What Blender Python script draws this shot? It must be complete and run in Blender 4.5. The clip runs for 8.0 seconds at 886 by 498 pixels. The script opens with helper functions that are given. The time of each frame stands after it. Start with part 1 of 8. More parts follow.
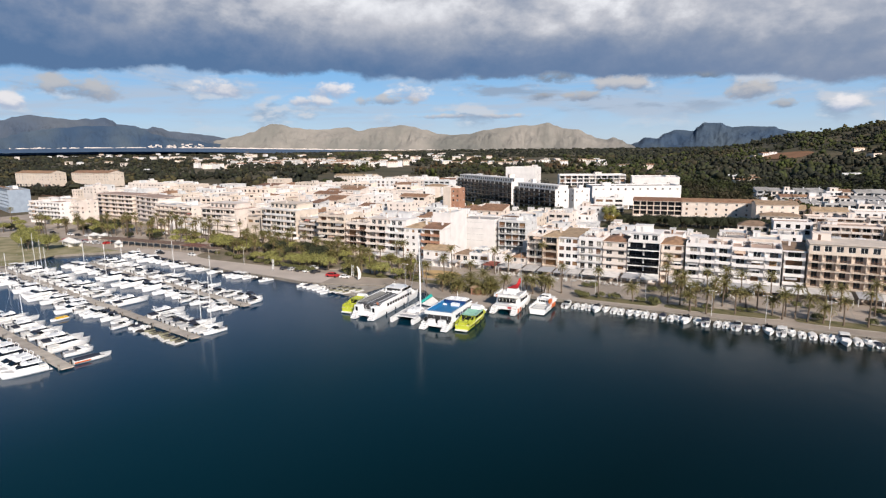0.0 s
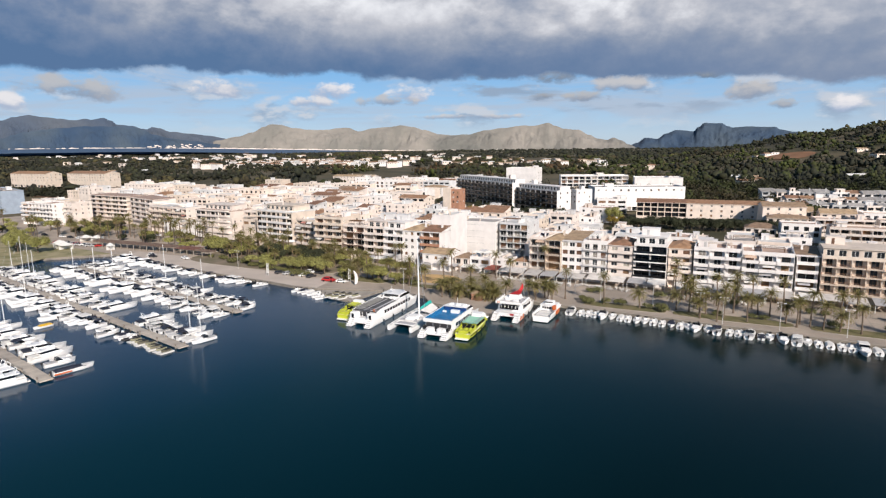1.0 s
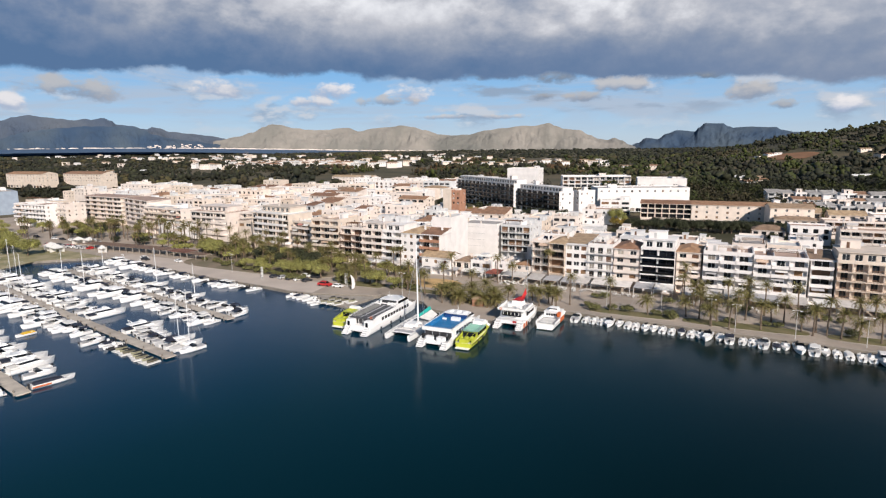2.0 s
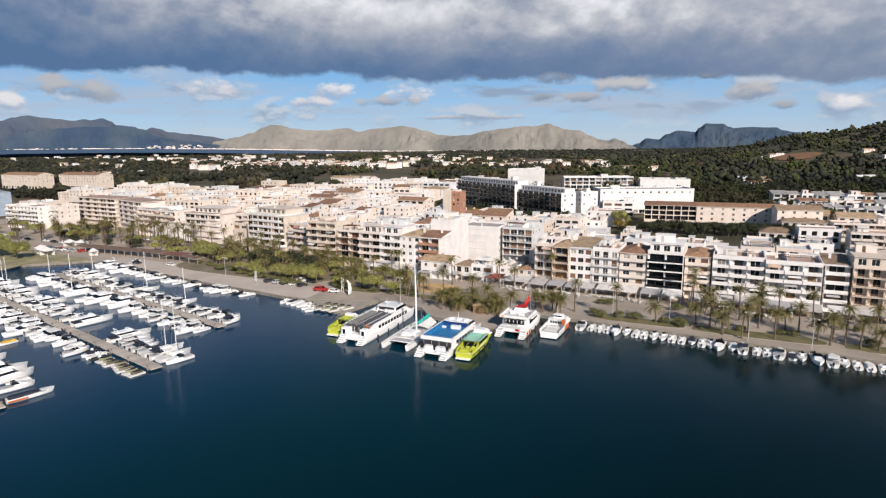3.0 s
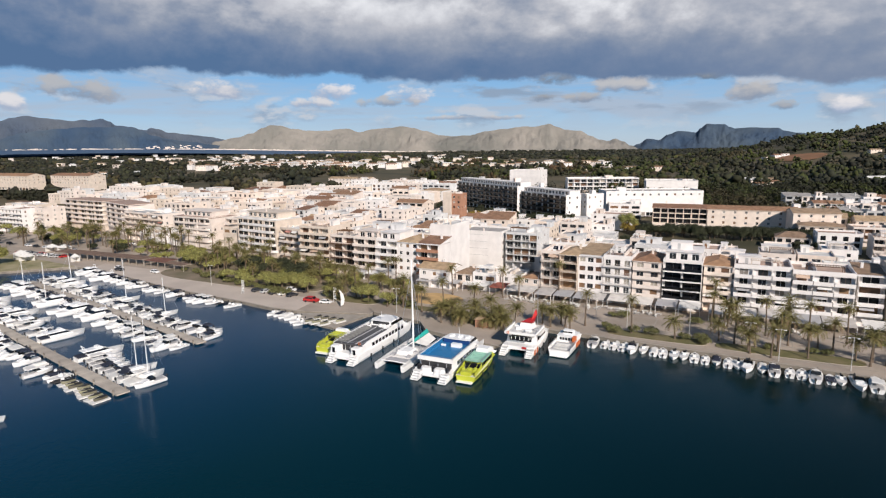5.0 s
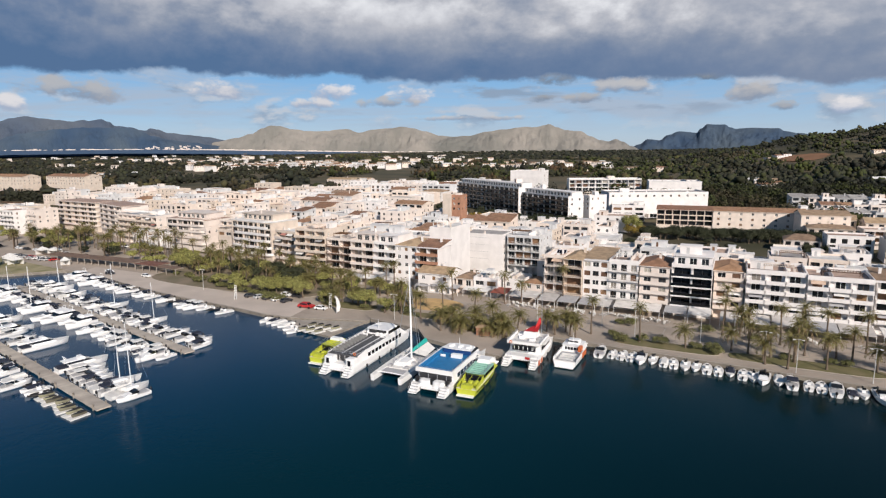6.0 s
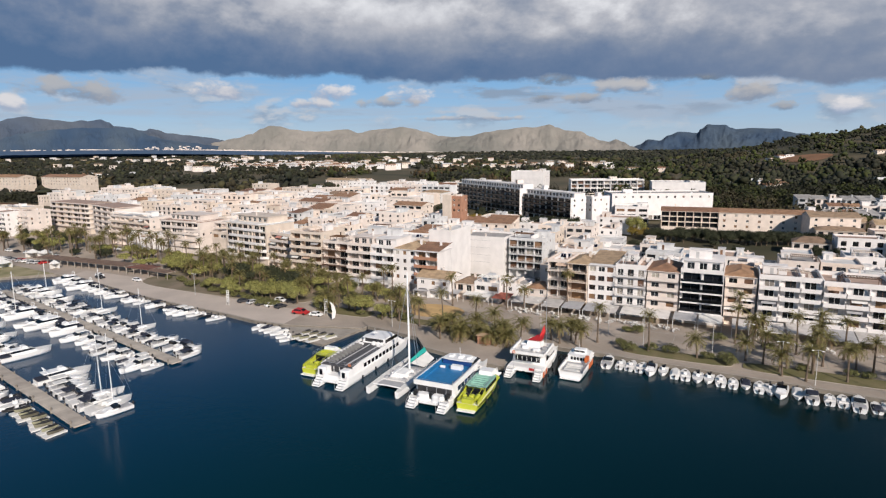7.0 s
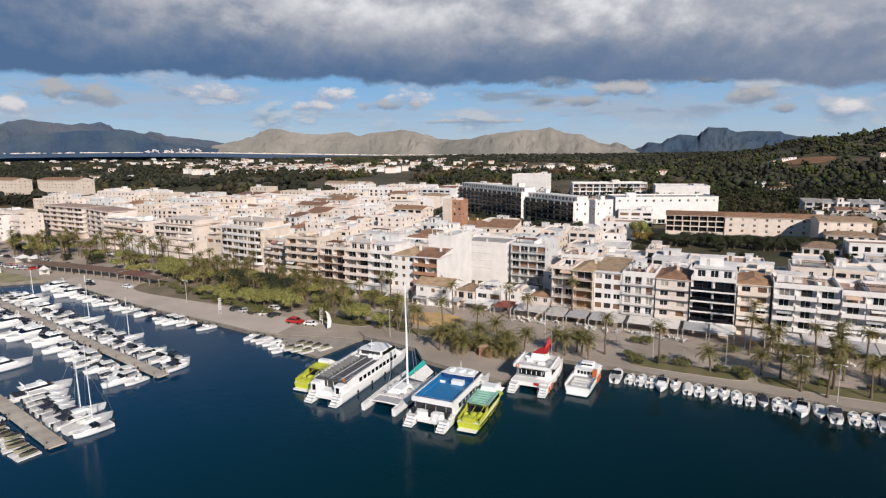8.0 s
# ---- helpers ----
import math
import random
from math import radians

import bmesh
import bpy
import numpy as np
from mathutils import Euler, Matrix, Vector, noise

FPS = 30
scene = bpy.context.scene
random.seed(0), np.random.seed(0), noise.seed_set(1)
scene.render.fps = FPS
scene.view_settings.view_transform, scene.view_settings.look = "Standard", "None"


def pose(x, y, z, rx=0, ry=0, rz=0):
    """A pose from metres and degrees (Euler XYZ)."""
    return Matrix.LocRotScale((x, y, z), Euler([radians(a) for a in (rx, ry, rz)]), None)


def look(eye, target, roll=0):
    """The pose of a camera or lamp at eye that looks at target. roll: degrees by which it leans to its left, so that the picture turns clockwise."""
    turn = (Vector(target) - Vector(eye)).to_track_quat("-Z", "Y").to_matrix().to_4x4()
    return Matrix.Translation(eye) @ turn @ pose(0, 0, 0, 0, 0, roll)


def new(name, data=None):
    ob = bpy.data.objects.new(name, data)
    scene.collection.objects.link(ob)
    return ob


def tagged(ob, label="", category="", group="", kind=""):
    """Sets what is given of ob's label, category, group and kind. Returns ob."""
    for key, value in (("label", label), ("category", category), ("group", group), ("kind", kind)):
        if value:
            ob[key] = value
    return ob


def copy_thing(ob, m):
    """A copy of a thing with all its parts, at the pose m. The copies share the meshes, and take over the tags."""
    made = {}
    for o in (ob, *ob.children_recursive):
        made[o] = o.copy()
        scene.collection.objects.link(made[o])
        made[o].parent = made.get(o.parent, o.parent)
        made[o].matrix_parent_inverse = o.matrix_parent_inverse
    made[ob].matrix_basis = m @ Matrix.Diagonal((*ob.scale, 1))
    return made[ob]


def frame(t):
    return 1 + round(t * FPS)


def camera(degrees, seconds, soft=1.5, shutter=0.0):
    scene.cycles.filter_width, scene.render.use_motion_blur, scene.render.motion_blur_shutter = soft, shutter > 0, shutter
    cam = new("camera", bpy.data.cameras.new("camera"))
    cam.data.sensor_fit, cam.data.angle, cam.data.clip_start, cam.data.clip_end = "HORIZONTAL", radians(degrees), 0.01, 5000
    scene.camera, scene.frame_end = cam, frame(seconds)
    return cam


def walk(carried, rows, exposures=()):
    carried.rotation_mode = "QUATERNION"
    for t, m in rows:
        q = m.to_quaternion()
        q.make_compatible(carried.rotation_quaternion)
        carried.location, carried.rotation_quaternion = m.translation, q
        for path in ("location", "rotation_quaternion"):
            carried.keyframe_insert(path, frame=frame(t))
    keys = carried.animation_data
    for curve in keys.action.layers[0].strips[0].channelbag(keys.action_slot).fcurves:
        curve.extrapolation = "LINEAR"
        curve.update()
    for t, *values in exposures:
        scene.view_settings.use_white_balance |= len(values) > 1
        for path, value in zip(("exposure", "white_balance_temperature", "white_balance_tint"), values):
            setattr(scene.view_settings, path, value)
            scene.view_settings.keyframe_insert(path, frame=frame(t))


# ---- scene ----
cam = camera(73.7, 8.0, soft=1.25)
PATH = [
    (0, (0.232, 0.576, 53.601), (0.189, 2.545, 53.255), -0.57),
    (0.5, (0.221, 4.389, 53.596), (0.178, 6.358, 53.25), -0.57),
    (1, (0.209, 8.195, 53.589), (0.166, 10.165, 53.244), -0.57),
    (1.5, (0.195, 11.992, 53.58), (0.151, 13.962, 53.235), -0.56),
    (3, (0.146, 23.329, 53.546), (0.102, 25.299, 53.203), -0.56),
    (3.5, (0.126, 27.086, 53.532), (0.082, 29.056, 53.189), -0.56),
    (4, (0.106, 30.831, 53.517), (0.062, 32.801, 53.175), -0.56),
    (4.5, (0.084, 34.562, 53.5), (0.039, 36.532, 53.158), -0.56),
    (6, (0.011, 45.672, 53.441), (-0.034, 47.642, 53.101), -0.56),
    (6.5, (-0.016, 49.344, 53.419), (-0.061, 51.314, 53.079), -0.56),
    (7, (-0.045, 52.999, 53.395), (-0.09, 54.969, 53.056), -0.56),
    (7.3, (-0.062, 55.183, 53.38), (-0.108, 57.154, 53.041), -0.56),
    (7.5, (-0.074, 56.636, 53.37), (-0.12, 58.607, 53.0298), -0.56),
    (7.6, (-0.08, 57.361, 53.365), (-0.126, 59.332, 53.0255), -0.56),
    (7.7, (-0.087, 58.085, 53.36), (-0.133, 60.056, 53.0232), -0.56),
    (7.8, (-0.093, 58.808, 53.355), (-0.139, 60.779, 53.0212), -0.56),
    (7.9, (-0.099, 59.531, 53.35), (-0.145, 61.502, 53.0182), -0.56),
    (8, (-0.106, 60.254, 53.344), (-0.152, 62.225, 53.0143), -0.56),
]
walk(cam, [(t, look(eye, target, roll)) for t, eye, target, roll in PATH], [(0.0, 0.13), (1.5, 0.11), (3.5, 0.05), (6.0, -0.02), (8.0, -0.10)])

# ---- world, sun ----
SUN_AZ, SUN_EL = 157.0, 28.5
world = bpy.data.worlds.new("world")
scene.world = world
world.use_nodes = True


def build_world():
    nt = world.node_tree
    nt.nodes.clear()
    N, L = nt.nodes.new, nt.links.new

    def math_node(op, a, b=None, c=None, clamp=False):
        n = N("ShaderNodeMath")
        n.operation, n.use_clamp = op, clamp
        for i, v in enumerate((a, b, c)):
            if v is None:
                continue
            if isinstance(v, (int, float)):
                n.inputs[i].default_value = v
            else:
                L(v, n.inputs[i])
        return n.outputs[0]

    def ramp(value, stops):
        n = N("ShaderNodeValToRGB")
        e = n.color_ramp.elements
        while len(e) < len(stops):
            e.new(0.5)
        for el, (p, c) in zip(e, stops):
            el.position, el.color = p, (*c, 1)
        L(value, n.inputs[0])
        return n.outputs[0]

    def smooth(value, lo, hi):
        n = N("ShaderNodeMapRange")
        n.interpolation_type = "SMOOTHSTEP"
        L(value, n.inputs[0])
        n.inputs[1].default_value, n.inputs[2].default_value = lo, hi
        return n.outputs[0]

    def noise_at(vec, scale, detail=6, rough=0.55, dist=0.0):
        n = N("ShaderNodeTexNoise")
        L(vec, n.inputs["Vector"])
        n.inputs["Scale"].default_value, n.inputs["Detail"].default_value = scale, detail
        n.inputs["Roughness"].default_value, n.inputs["Distortion"].default_value = rough, dist
        return n.outputs["Fac"]

    def mix(f, a, b):
        n = N("ShaderNodeMix")
        n.data_type = "RGBA"
        for sock, v in ((n.inputs["Factor"], f), (n.inputs["A"], a), (n.inputs["B"], b)):
            if isinstance(v, tuple):
                sock.default_value = (*v, 1)
            elif isinstance(v, (int, float)):
                sock.default_value = v
            else:
                L(v, sock)
        return n.outputs["Result"]

    tc = N("ShaderNodeTexCoord")
    sep = N("ShaderNodeSeparateXYZ")
    L(tc.outputs["Generated"], sep.inputs[0])
    x, y, z = sep.outputs
    # angular coordinates: azimuth and stretched height, and a flattened ceiling plane
    az = math_node("ARCTAN2", x, y)
    comb = N("ShaderNodeCombineXYZ")
    L(az, comb.inputs[0])
    L(math_node("MULTIPLY", z, 2.6), comb.inputs[1])
    ang = comb.outputs[0]
    comb3 = N("ShaderNodeCombineXYZ")
    L(az, comb3.inputs[0])
    L(math_node("MULTIPLY", z, 1.5), comb3.inputs[1])
    comb3.inputs[2].default_value = 4.2
    ang2 = comb3.outputs[0]
    zz = math_node("ADD", math_node("MAXIMUM", z, 0.0), 0.10)
    comb2 = N("ShaderNodeCombineXYZ")
    L(math_node("DIVIDE", x, zz), comb2.inputs[0])
    L(math_node("DIVIDE", y, zz), comb2.inputs[1])
    plane = comb2.outputs[0]

    sky = N("ShaderNodeTexSky")
    sky.sky_type, sky.sun_disc = "NISHITA", False
    sky.sun_elevation, sky.sun_rotation = radians(SUN_EL), radians(SUN_AZ)
    sky.air_density, sky.dust_density, sky.ozone_density = 1.0, 0.6, 1.5

    # heavy cloud bank: wavy lower edge about seven degrees up, breaking up overhead
    def shifted(scale_z, dz, seed):
        c = N("ShaderNodeCombineXYZ")
        L(az, c.inputs[0])
        L(math_node("MULTIPLY", math_node("ADD", z, dz), scale_z), c.inputs[1])
        c.inputs[2].default_value = seed
        return c.outputs[0]

    edge = noise_at(shifted(1.6, 0.0, 4.2), 4.0, 3, 0.5)
    frill = noise_at(shifted(1.3, 0.0, 7.4), 16.0, 8, 0.62)
    lift = math_node("ADD", math_node("MULTIPLY", math_node("SUBTRACT", edge, 0.5), 0.046), math_node("MULTIPLY", math_node("SUBTRACT", frill, 0.5), 0.034))
    zc = math_node("ADD", math_node("ADD", z, lift), math_node("MULTIPLY", smooth(x, 0.12, 0.6), 0.030))
    bank = smooth(zc, 0.105, 0.1155)
    holes = smooth(noise_at(plane, 0.55, 4, 0.5), 0.33, 0.45)
    high = smooth(z, 0.27, 0.36)
    gone = math_node("MULTIPLY", math_node("ADD", math_node("MULTIPLY", holes, 0.25), 0.75), high)
    bank = math_node("MULTIPLY", bank, math_node("SUBTRACT", 1.0, gone))
    bank = math_node("MULTIPLY", bank, smooth(y, -0.25, 0.35))
    big = noise_at(shifted(1.9, 0.0, 1.7), 2.6, 4, 0.5, 0.2)
    puff = noise_at(shifted(1.7, 0.0, 6.6), 6.0, 6, 0.55, 0.1)
    puff_up = noise_at(shifted(1.7, 0.014, 6.6), 6.0, 6, 0.55, 0.1)
    relief = math_node("SUBTRACT", puff, puff_up)
    height = smooth(zc, 0.110, 0.220)
    tone = math_node("MULTIPLY", height, 0.50)
    tone = math_node("ADD", tone, math_node("MULTIPLY", math_node("SUBTRACT", big, 0.5), math_node("ADD", math_node("MULTIPLY", height, 0.6), 0.15)))
    tone = math_node("ADD", tone, math_node("MULTIPLY", math_node("SUBTRACT", smooth(puff, 0.36, 0.66), 0.5), math_node("ADD", math_node("MULTIPLY", height, 0.34), 0.07)))
    tone = math_node("ADD", tone, math_node("MULTIPLY", math_node("SUBTRACT", frill, 0.5), math_node("ADD", math_node("MULTIPLY", height, 0.22), 0.16)))
    tone = math_node("ADD", tone, math_node("MULTIPLY", relief, 0.3))
    tone = math_node("ADD", tone, math_node("MULTIPLY", x, 0.30))
    tone = math_node("ADD", tone, 0.10, clamp=True)
    bank_col = ramp(tone, [(0.0, (0.092, 0.17, 0.315)), (0.2, (0.165, 0.23, 0.36)), (0.42, (0.28, 0.325, 0.42)), (0.66, (0.50, 0.515, 0.57)), (0.9, (0.80, 0.81, 0.85))])

    # single fair-weather clouds: bearing, height, half width and half height in degrees, and how white they are
    def puffs(col):
        ragged = math_node("SUBTRACT", noise_at(shifted(1.7, 0.0, 3.3), 20.0, 7, 0.6), 0.5)
        up = math_node("ARCSINE", z)
        for a0, e0, wa, we, white in PUFFS:
            da = math_node("MULTIPLY", math_node("SUBTRACT", az, radians(a0)), 1 / radians(wa))
            de = math_node("MULTIPLY", math_node("SUBTRACT", up, radians(e0)), 1 / radians(we))
            low = math_node("MULTIPLY", math_node("MINIMUM", de, 0.0), 0.7)
            rr = math_node("ADD", math_node("ADD", math_node("MULTIPLY", da, da), math_node("MULTIPLY", de, de)), math_node("MULTIPLY", low, low))
            mask = smooth(math_node("ADD", math_node("SUBTRACT", 1.5, rr), math_node("MULTIPLY", ragged, 8.5)), -0.3, 1.4)
            shade = smooth(math_node("ADD", de, math_node("MULTIPLY", ragged, 4.0)), -0.8, 0.7)
            top = tuple(0.27 + (v - 0.27) * white for v in (0.78, 0.76, 0.78))
            foot = tuple(v * (0.5 + 0.75 * white) for v in (0.27, 0.335, 0.46))
            col = mix(math_node("MULTIPLY", mask, 0.8 + 0.15 * white), col, mix(shade, foot, top))
        return col

    # small fair-weather clouds in the clear band, lit on top
    small = noise_at(shifted(2.3, 0.0, 9.1), 10.5, 8, 0.55, 0.0)
    small_up = noise_at(shifted(2.3, 0.010, 9.1), 10.5, 8, 0.55, 0.0)
    band = math_node("MULTIPLY", smooth(z, 0.012, 0.05), math_node("SUBTRACT", 1.0, smooth(z, 0.16, 0.2)))
    small_mask = math_node("MULTIPLY", smooth(small, 0.508, 0.645), band)
    wisps = math_node("MULTIPLY", smooth(noise_at(shifted(7.0, 0.0, 2.2), 3.6, 8, 0.6, 0.5), 0.38, 0.64), 0.85)
    lit = smooth(math_node("SUBTRACT", small, small_up), -0.05, 0.07)
    small_col = ramp(lit, [(0.0, (0.25, 0.31, 0.42)), (0.5, (0.42, 0.48, 0.57)), (1.0, (0.60, 0.60, 0.63))])

    tint = N("ShaderNodeVectorMath")
    tint.operation = "MULTIPLY"
    L(sky.outputs[0], tint.inputs[0])
    tint.inputs[1].default_value = (SKY_GAIN * 0.80, SKY_GAIN * 0.98, SKY_GAIN * 1.22)
    grad = ramp(math_node("MAXIMUM", z, 0.0), [(0.0, (0.55, 0.66, 0.78)), (0.05, (0.36, 0.56, 0.82)), (0.12, (0.18, 0.43, 0.78)), (0.30, (0.030, 0.12, 0.235)), (1.0, (0.012, 0.055, 0.14))])
    clear = mix(0.75, tint.outputs[0], grad)
    col = mix(math_node("MULTIPLY", wisps, band), clear, (0.42, 0.49, 0.60))
    grey = smooth(noise_at(shifted(4.2, 0.0, 5.5), 5.0, 8, 0.58, 0.3), 0.54, 0.66)
    col = mix(math_node("MULTIPLY", math_node("MULTIPLY", grey, 0.8), math_node("MULTIPLY", band, smooth(z, 0.03, 0.07))), col, (0.27, 0.34, 0.45))
    col = mix(math_node("MULTIPLY", small_mask, 0.65), col, small_col)
    col = puffs(col)
    col = mix(bank, col, bank_col)
    bg = N("ShaderNodeBackground")
    L(col, bg.inputs[0])
    bg.inputs[1].default_value = 1.0
    out = N("ShaderNodeOutputWorld")
    L(bg.outputs[0], out.inputs[0])


SKY_GAIN = 0.07
PUFFS = [(-21.2, 5.13, 1.9, 0.73, 0.9), (-11.7, 5.17, 1.8, 0.83, 1.0), (-13.5, 4.05, 1.8, 0.47, 0.85), (-4.3, 4.77, 1.6, 0.73, 0.95), (-6.4, 4.12, 2.2, 0.47, 0.45), (-36.7, 3.68, 1.0, 0.62, 0.95), (-32.6, 4.78, 3.0, 0.88, 0.4), (32.5, 2.92, 1.2, 0.62, 1.0), (12.5, 4.24, 2.4, 0.47, 0.35), (8.2, 4.34, 1.1, 0.36, 0.15), (9.6, 6.21, 2.1, 0.68, 0.1), (3.7, 6.61, 1.8, 0.62, 0.05), (-2.7, 6.69, 2.1, 0.47, 0.8), (6.8, 6.94, 3.1, 0.62, 0.7), (28.1, 3.07, 1.0, 0.47, 0.35), (22.1, 6.06, 2.0, 0.62, 0.0), (25.7, 4.36, 1.7, 0.73, 0.45), (15.2, 5.19, 2.6, 0.68, 0.5), (1.3, 2.66, 4.5, 0.26, 0.6)]
build_world()

sun_data = bpy.data.lights.new("sun", "SUN")
sun_data.energy, sun_data.angle, sun_data.color = 5.3, radians(0.53), (1.0, 0.897, 0.81)
sun = new("sun", sun_data)
a, e = radians(SUN_AZ), radians(SUN_EL)
sun.matrix_world = look((math.sin(a) * math.cos(e) * 500, math.cos(a) * math.cos(e) * 500, math.sin(e) * 500), (0, 0, 0))

# ---- materials ----


def material(name, color, rough=0.8, vary=0.25, scale=0.35, fine=6.0, bump=0.15, metal=0.0, island=0.0, tint=None, per_object=0.0, thin=0.0):
    """Base colour with two scales of noise, an optional second colour for patches, variation per object and fine relief."""
    m = bpy.data.materials.new(name)
    m.use_nodes = True
    nt = m.node_tree
    N, L = nt.nodes.new, nt.links.new
    b = nt.nodes["Principled BSDF"]
    b.inputs["Roughness"].default_value, b.inputs["Metallic"].default_value = rough, metal
    tc = N("ShaderNodeTexCoord")
    n1 = N("ShaderNodeTexNoise")
    n1.inputs["Scale"].default_value, n1.inputs["Detail"].default_value = scale, 5
    n2 = N("ShaderNodeTexNoise")
    n2.inputs["Scale"].default_value, n2.inputs["Detail"].default_value = fine, 3
    L(tc.outputs["Object"], n1.inputs["Vector"])
    L(tc.outputs["Object"], n2.inputs["Vector"])
    patch = N("ShaderNodeMapRange")
    patch.inputs[1].default_value, patch.inputs[2].default_value = 0.38, 0.66
    L(n1.outputs["Fac"], patch.inputs[0])
    second = tint or tuple(c * (1 - vary) for c in color)
    mixc = N("ShaderNodeMix")
    mixc.data_type = "RGBA"
    mixc.inputs["A"].default_value, mixc.inputs["B"].default_value = (*color, 1), (*second, 1)
    L(patch.outputs[0], mixc.inputs["Factor"])
    hsv = N("ShaderNodeHueSaturation")
    L(mixc.outputs["Result"], hsv.inputs["Color"])
    val = N("ShaderNodeMapRange")
    val.inputs[3].default_value, val.inputs[4].default_value = 1 - vary * 0.5, 1 + vary * 0.5
    L(n2.outputs["Fac"], val.inputs[0])
    value = val.outputs[0]
    if island or per_object:
        src = N("ShaderNodeNewGeometry").outputs["Random Per Island"] if island else N("ShaderNodeObjectInfo").outputs["Random"]
        r = N("ShaderNodeMapRange")
        k = island or per_object
        r.inputs[3].default_value, r.inputs[4].default_value = 1 - k, 1 + k
        L(src, r.inputs[0])
        mul = N("ShaderNodeMath")
        mul.operation = "MULTIPLY"
        L(value, mul.inputs[0])
        L(r.outputs[0], mul.inputs[1])
        value = mul.outputs[0]
        hue = N("ShaderNodeMapRange")
        hue.inputs[3].default_value, hue.inputs[4].default_value = 0.5 - 0.03 * k, 0.5 + 0.03 * k
        L(src, hue.inputs[0])
        L(hue.outputs[0], hsv.inputs["Hue"])
    L(value, hsv.inputs["Value"])
    L(hsv.outputs["Color"], b.inputs["Base Color"])
    if bump:
        bp = N("ShaderNodeBump")
        bp.inputs["Strength"].default_value, bp.inputs["Distance"].default_value = bump, 0.05
        L(n2.outputs["Fac"], bp.inputs["Height"])
        L(bp.outputs[0], b.inputs["Normal"])
    if thin:
        # leaves let part of the light through
        tr, mx = N("ShaderNodeBsdfTranslucent"), N("ShaderNodeMixShader")
        L(hsv.outputs["Color"], tr.inputs["Color"])
        mx.inputs[0].default_value = thin
        L(b.outputs[0], mx.inputs[1])
        L(tr.outputs[0], mx.inputs[2])
        L(mx.outputs[0], nt.nodes["Material Output"].inputs[0])
    return m


def tile_material(name, color):
    """Clay roof tiles: fine courses in relief, with weathered patches."""
    m = material(name, color, 0.85, 0.35, 0.5, 3.0, 0.0, per_object=0.25)
    nt = m.node_tree
    N, L = nt.nodes.new, nt.links.new
    tc = N("ShaderNodeTexCoord")
    w = N("ShaderNodeTexWave")
    w.inputs["Scale"].default_value, w.inputs["Distortion"].default_value = 1.3, 0.6
    L(tc.outputs["Object"], w.inputs["Vector"])
    bp = N("ShaderNodeBump")
    bp.inputs["Strength"].default_value, bp.inputs["Distance"].default_value = 0.6, 0.08
    L(w.outputs["Fac"], bp.inputs["Height"])
    L(bp.outputs[0], nt.nodes["Principled BSDF"].inputs["Normal"])
    return m


def water_material():
    m = bpy.data.materials.new("sea_water")
    m.use_nodes = True
    nt = m.node_tree
    N, L = nt.nodes.new, nt.links.new
    b = nt.nodes["Principled BSDF"]
    tc = N("ShaderNodeTexCoord")
    n0 = N("ShaderNodeTexNoise")
    n0.inputs["Scale"].default_value, n0.inputs["Detail"].default_value = 0.014, 3
    L(tc.outputs["Object"], n0.inputs["Vector"])
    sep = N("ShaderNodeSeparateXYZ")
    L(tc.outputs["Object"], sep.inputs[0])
    # colour by place: blue at the marina, teal midway, near-black towards the open harbour
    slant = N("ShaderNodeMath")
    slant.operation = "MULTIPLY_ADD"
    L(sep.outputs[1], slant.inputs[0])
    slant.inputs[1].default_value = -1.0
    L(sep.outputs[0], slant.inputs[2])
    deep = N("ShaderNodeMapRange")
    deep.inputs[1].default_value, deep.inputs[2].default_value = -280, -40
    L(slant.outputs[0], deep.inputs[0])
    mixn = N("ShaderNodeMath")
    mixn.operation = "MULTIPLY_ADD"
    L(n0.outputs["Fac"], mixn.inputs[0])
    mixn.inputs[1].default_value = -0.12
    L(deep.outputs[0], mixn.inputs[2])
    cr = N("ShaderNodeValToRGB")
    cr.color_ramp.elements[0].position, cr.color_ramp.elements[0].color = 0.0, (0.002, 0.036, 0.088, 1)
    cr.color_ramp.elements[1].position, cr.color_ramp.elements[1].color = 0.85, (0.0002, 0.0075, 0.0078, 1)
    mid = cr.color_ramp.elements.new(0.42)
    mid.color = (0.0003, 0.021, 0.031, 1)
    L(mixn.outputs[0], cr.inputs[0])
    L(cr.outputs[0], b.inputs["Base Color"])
    b.inputs["Roughness"].default_value, b.inputs["IOR"].default_value = 0.15, 1.33
    b.inputs["Specular IOR Level"].default_value = 0.34
    hsum = None
    for sc, wt in ((0.35, 1.0), (1.3, 0.45), (0.06, 1.2)):
        n = N("ShaderNodeTexNoise")
        n.inputs["Scale"].default_value, n.inputs["Detail"].default_value = sc, 4
        L(tc.outputs["Object"], n.inputs["Vector"])
        k = N("ShaderNodeMath")
        k.operation = "MULTIPLY_ADD"
        L(n.outputs["Fac"], k.inputs[0])
        k.inputs[1].default_value = wt
        if hsum:
            L(hsum, k.inputs[2])
        else:
            k.inputs[2].default_value = 0.0
        hsum = k.outputs[0]
    bp = N("ShaderNodeBump")
    bp.inputs["Strength"].default_value, bp.inputs["Distance"].default_value = 0.13, 0.16
    L(hsum, bp.inputs["Height"])
    L(bp.outputs[0], b.inputs["Normal"])
    return m


def glass_material(name, color, rough=0.08):
    m = material(name, color, rough, 0.5, 0.6, 0.8, 0.0, per_object=0.6)
    m.node_tree.nodes["Principled BSDF"].inputs["IOR"].default_value = 1.5
    return m


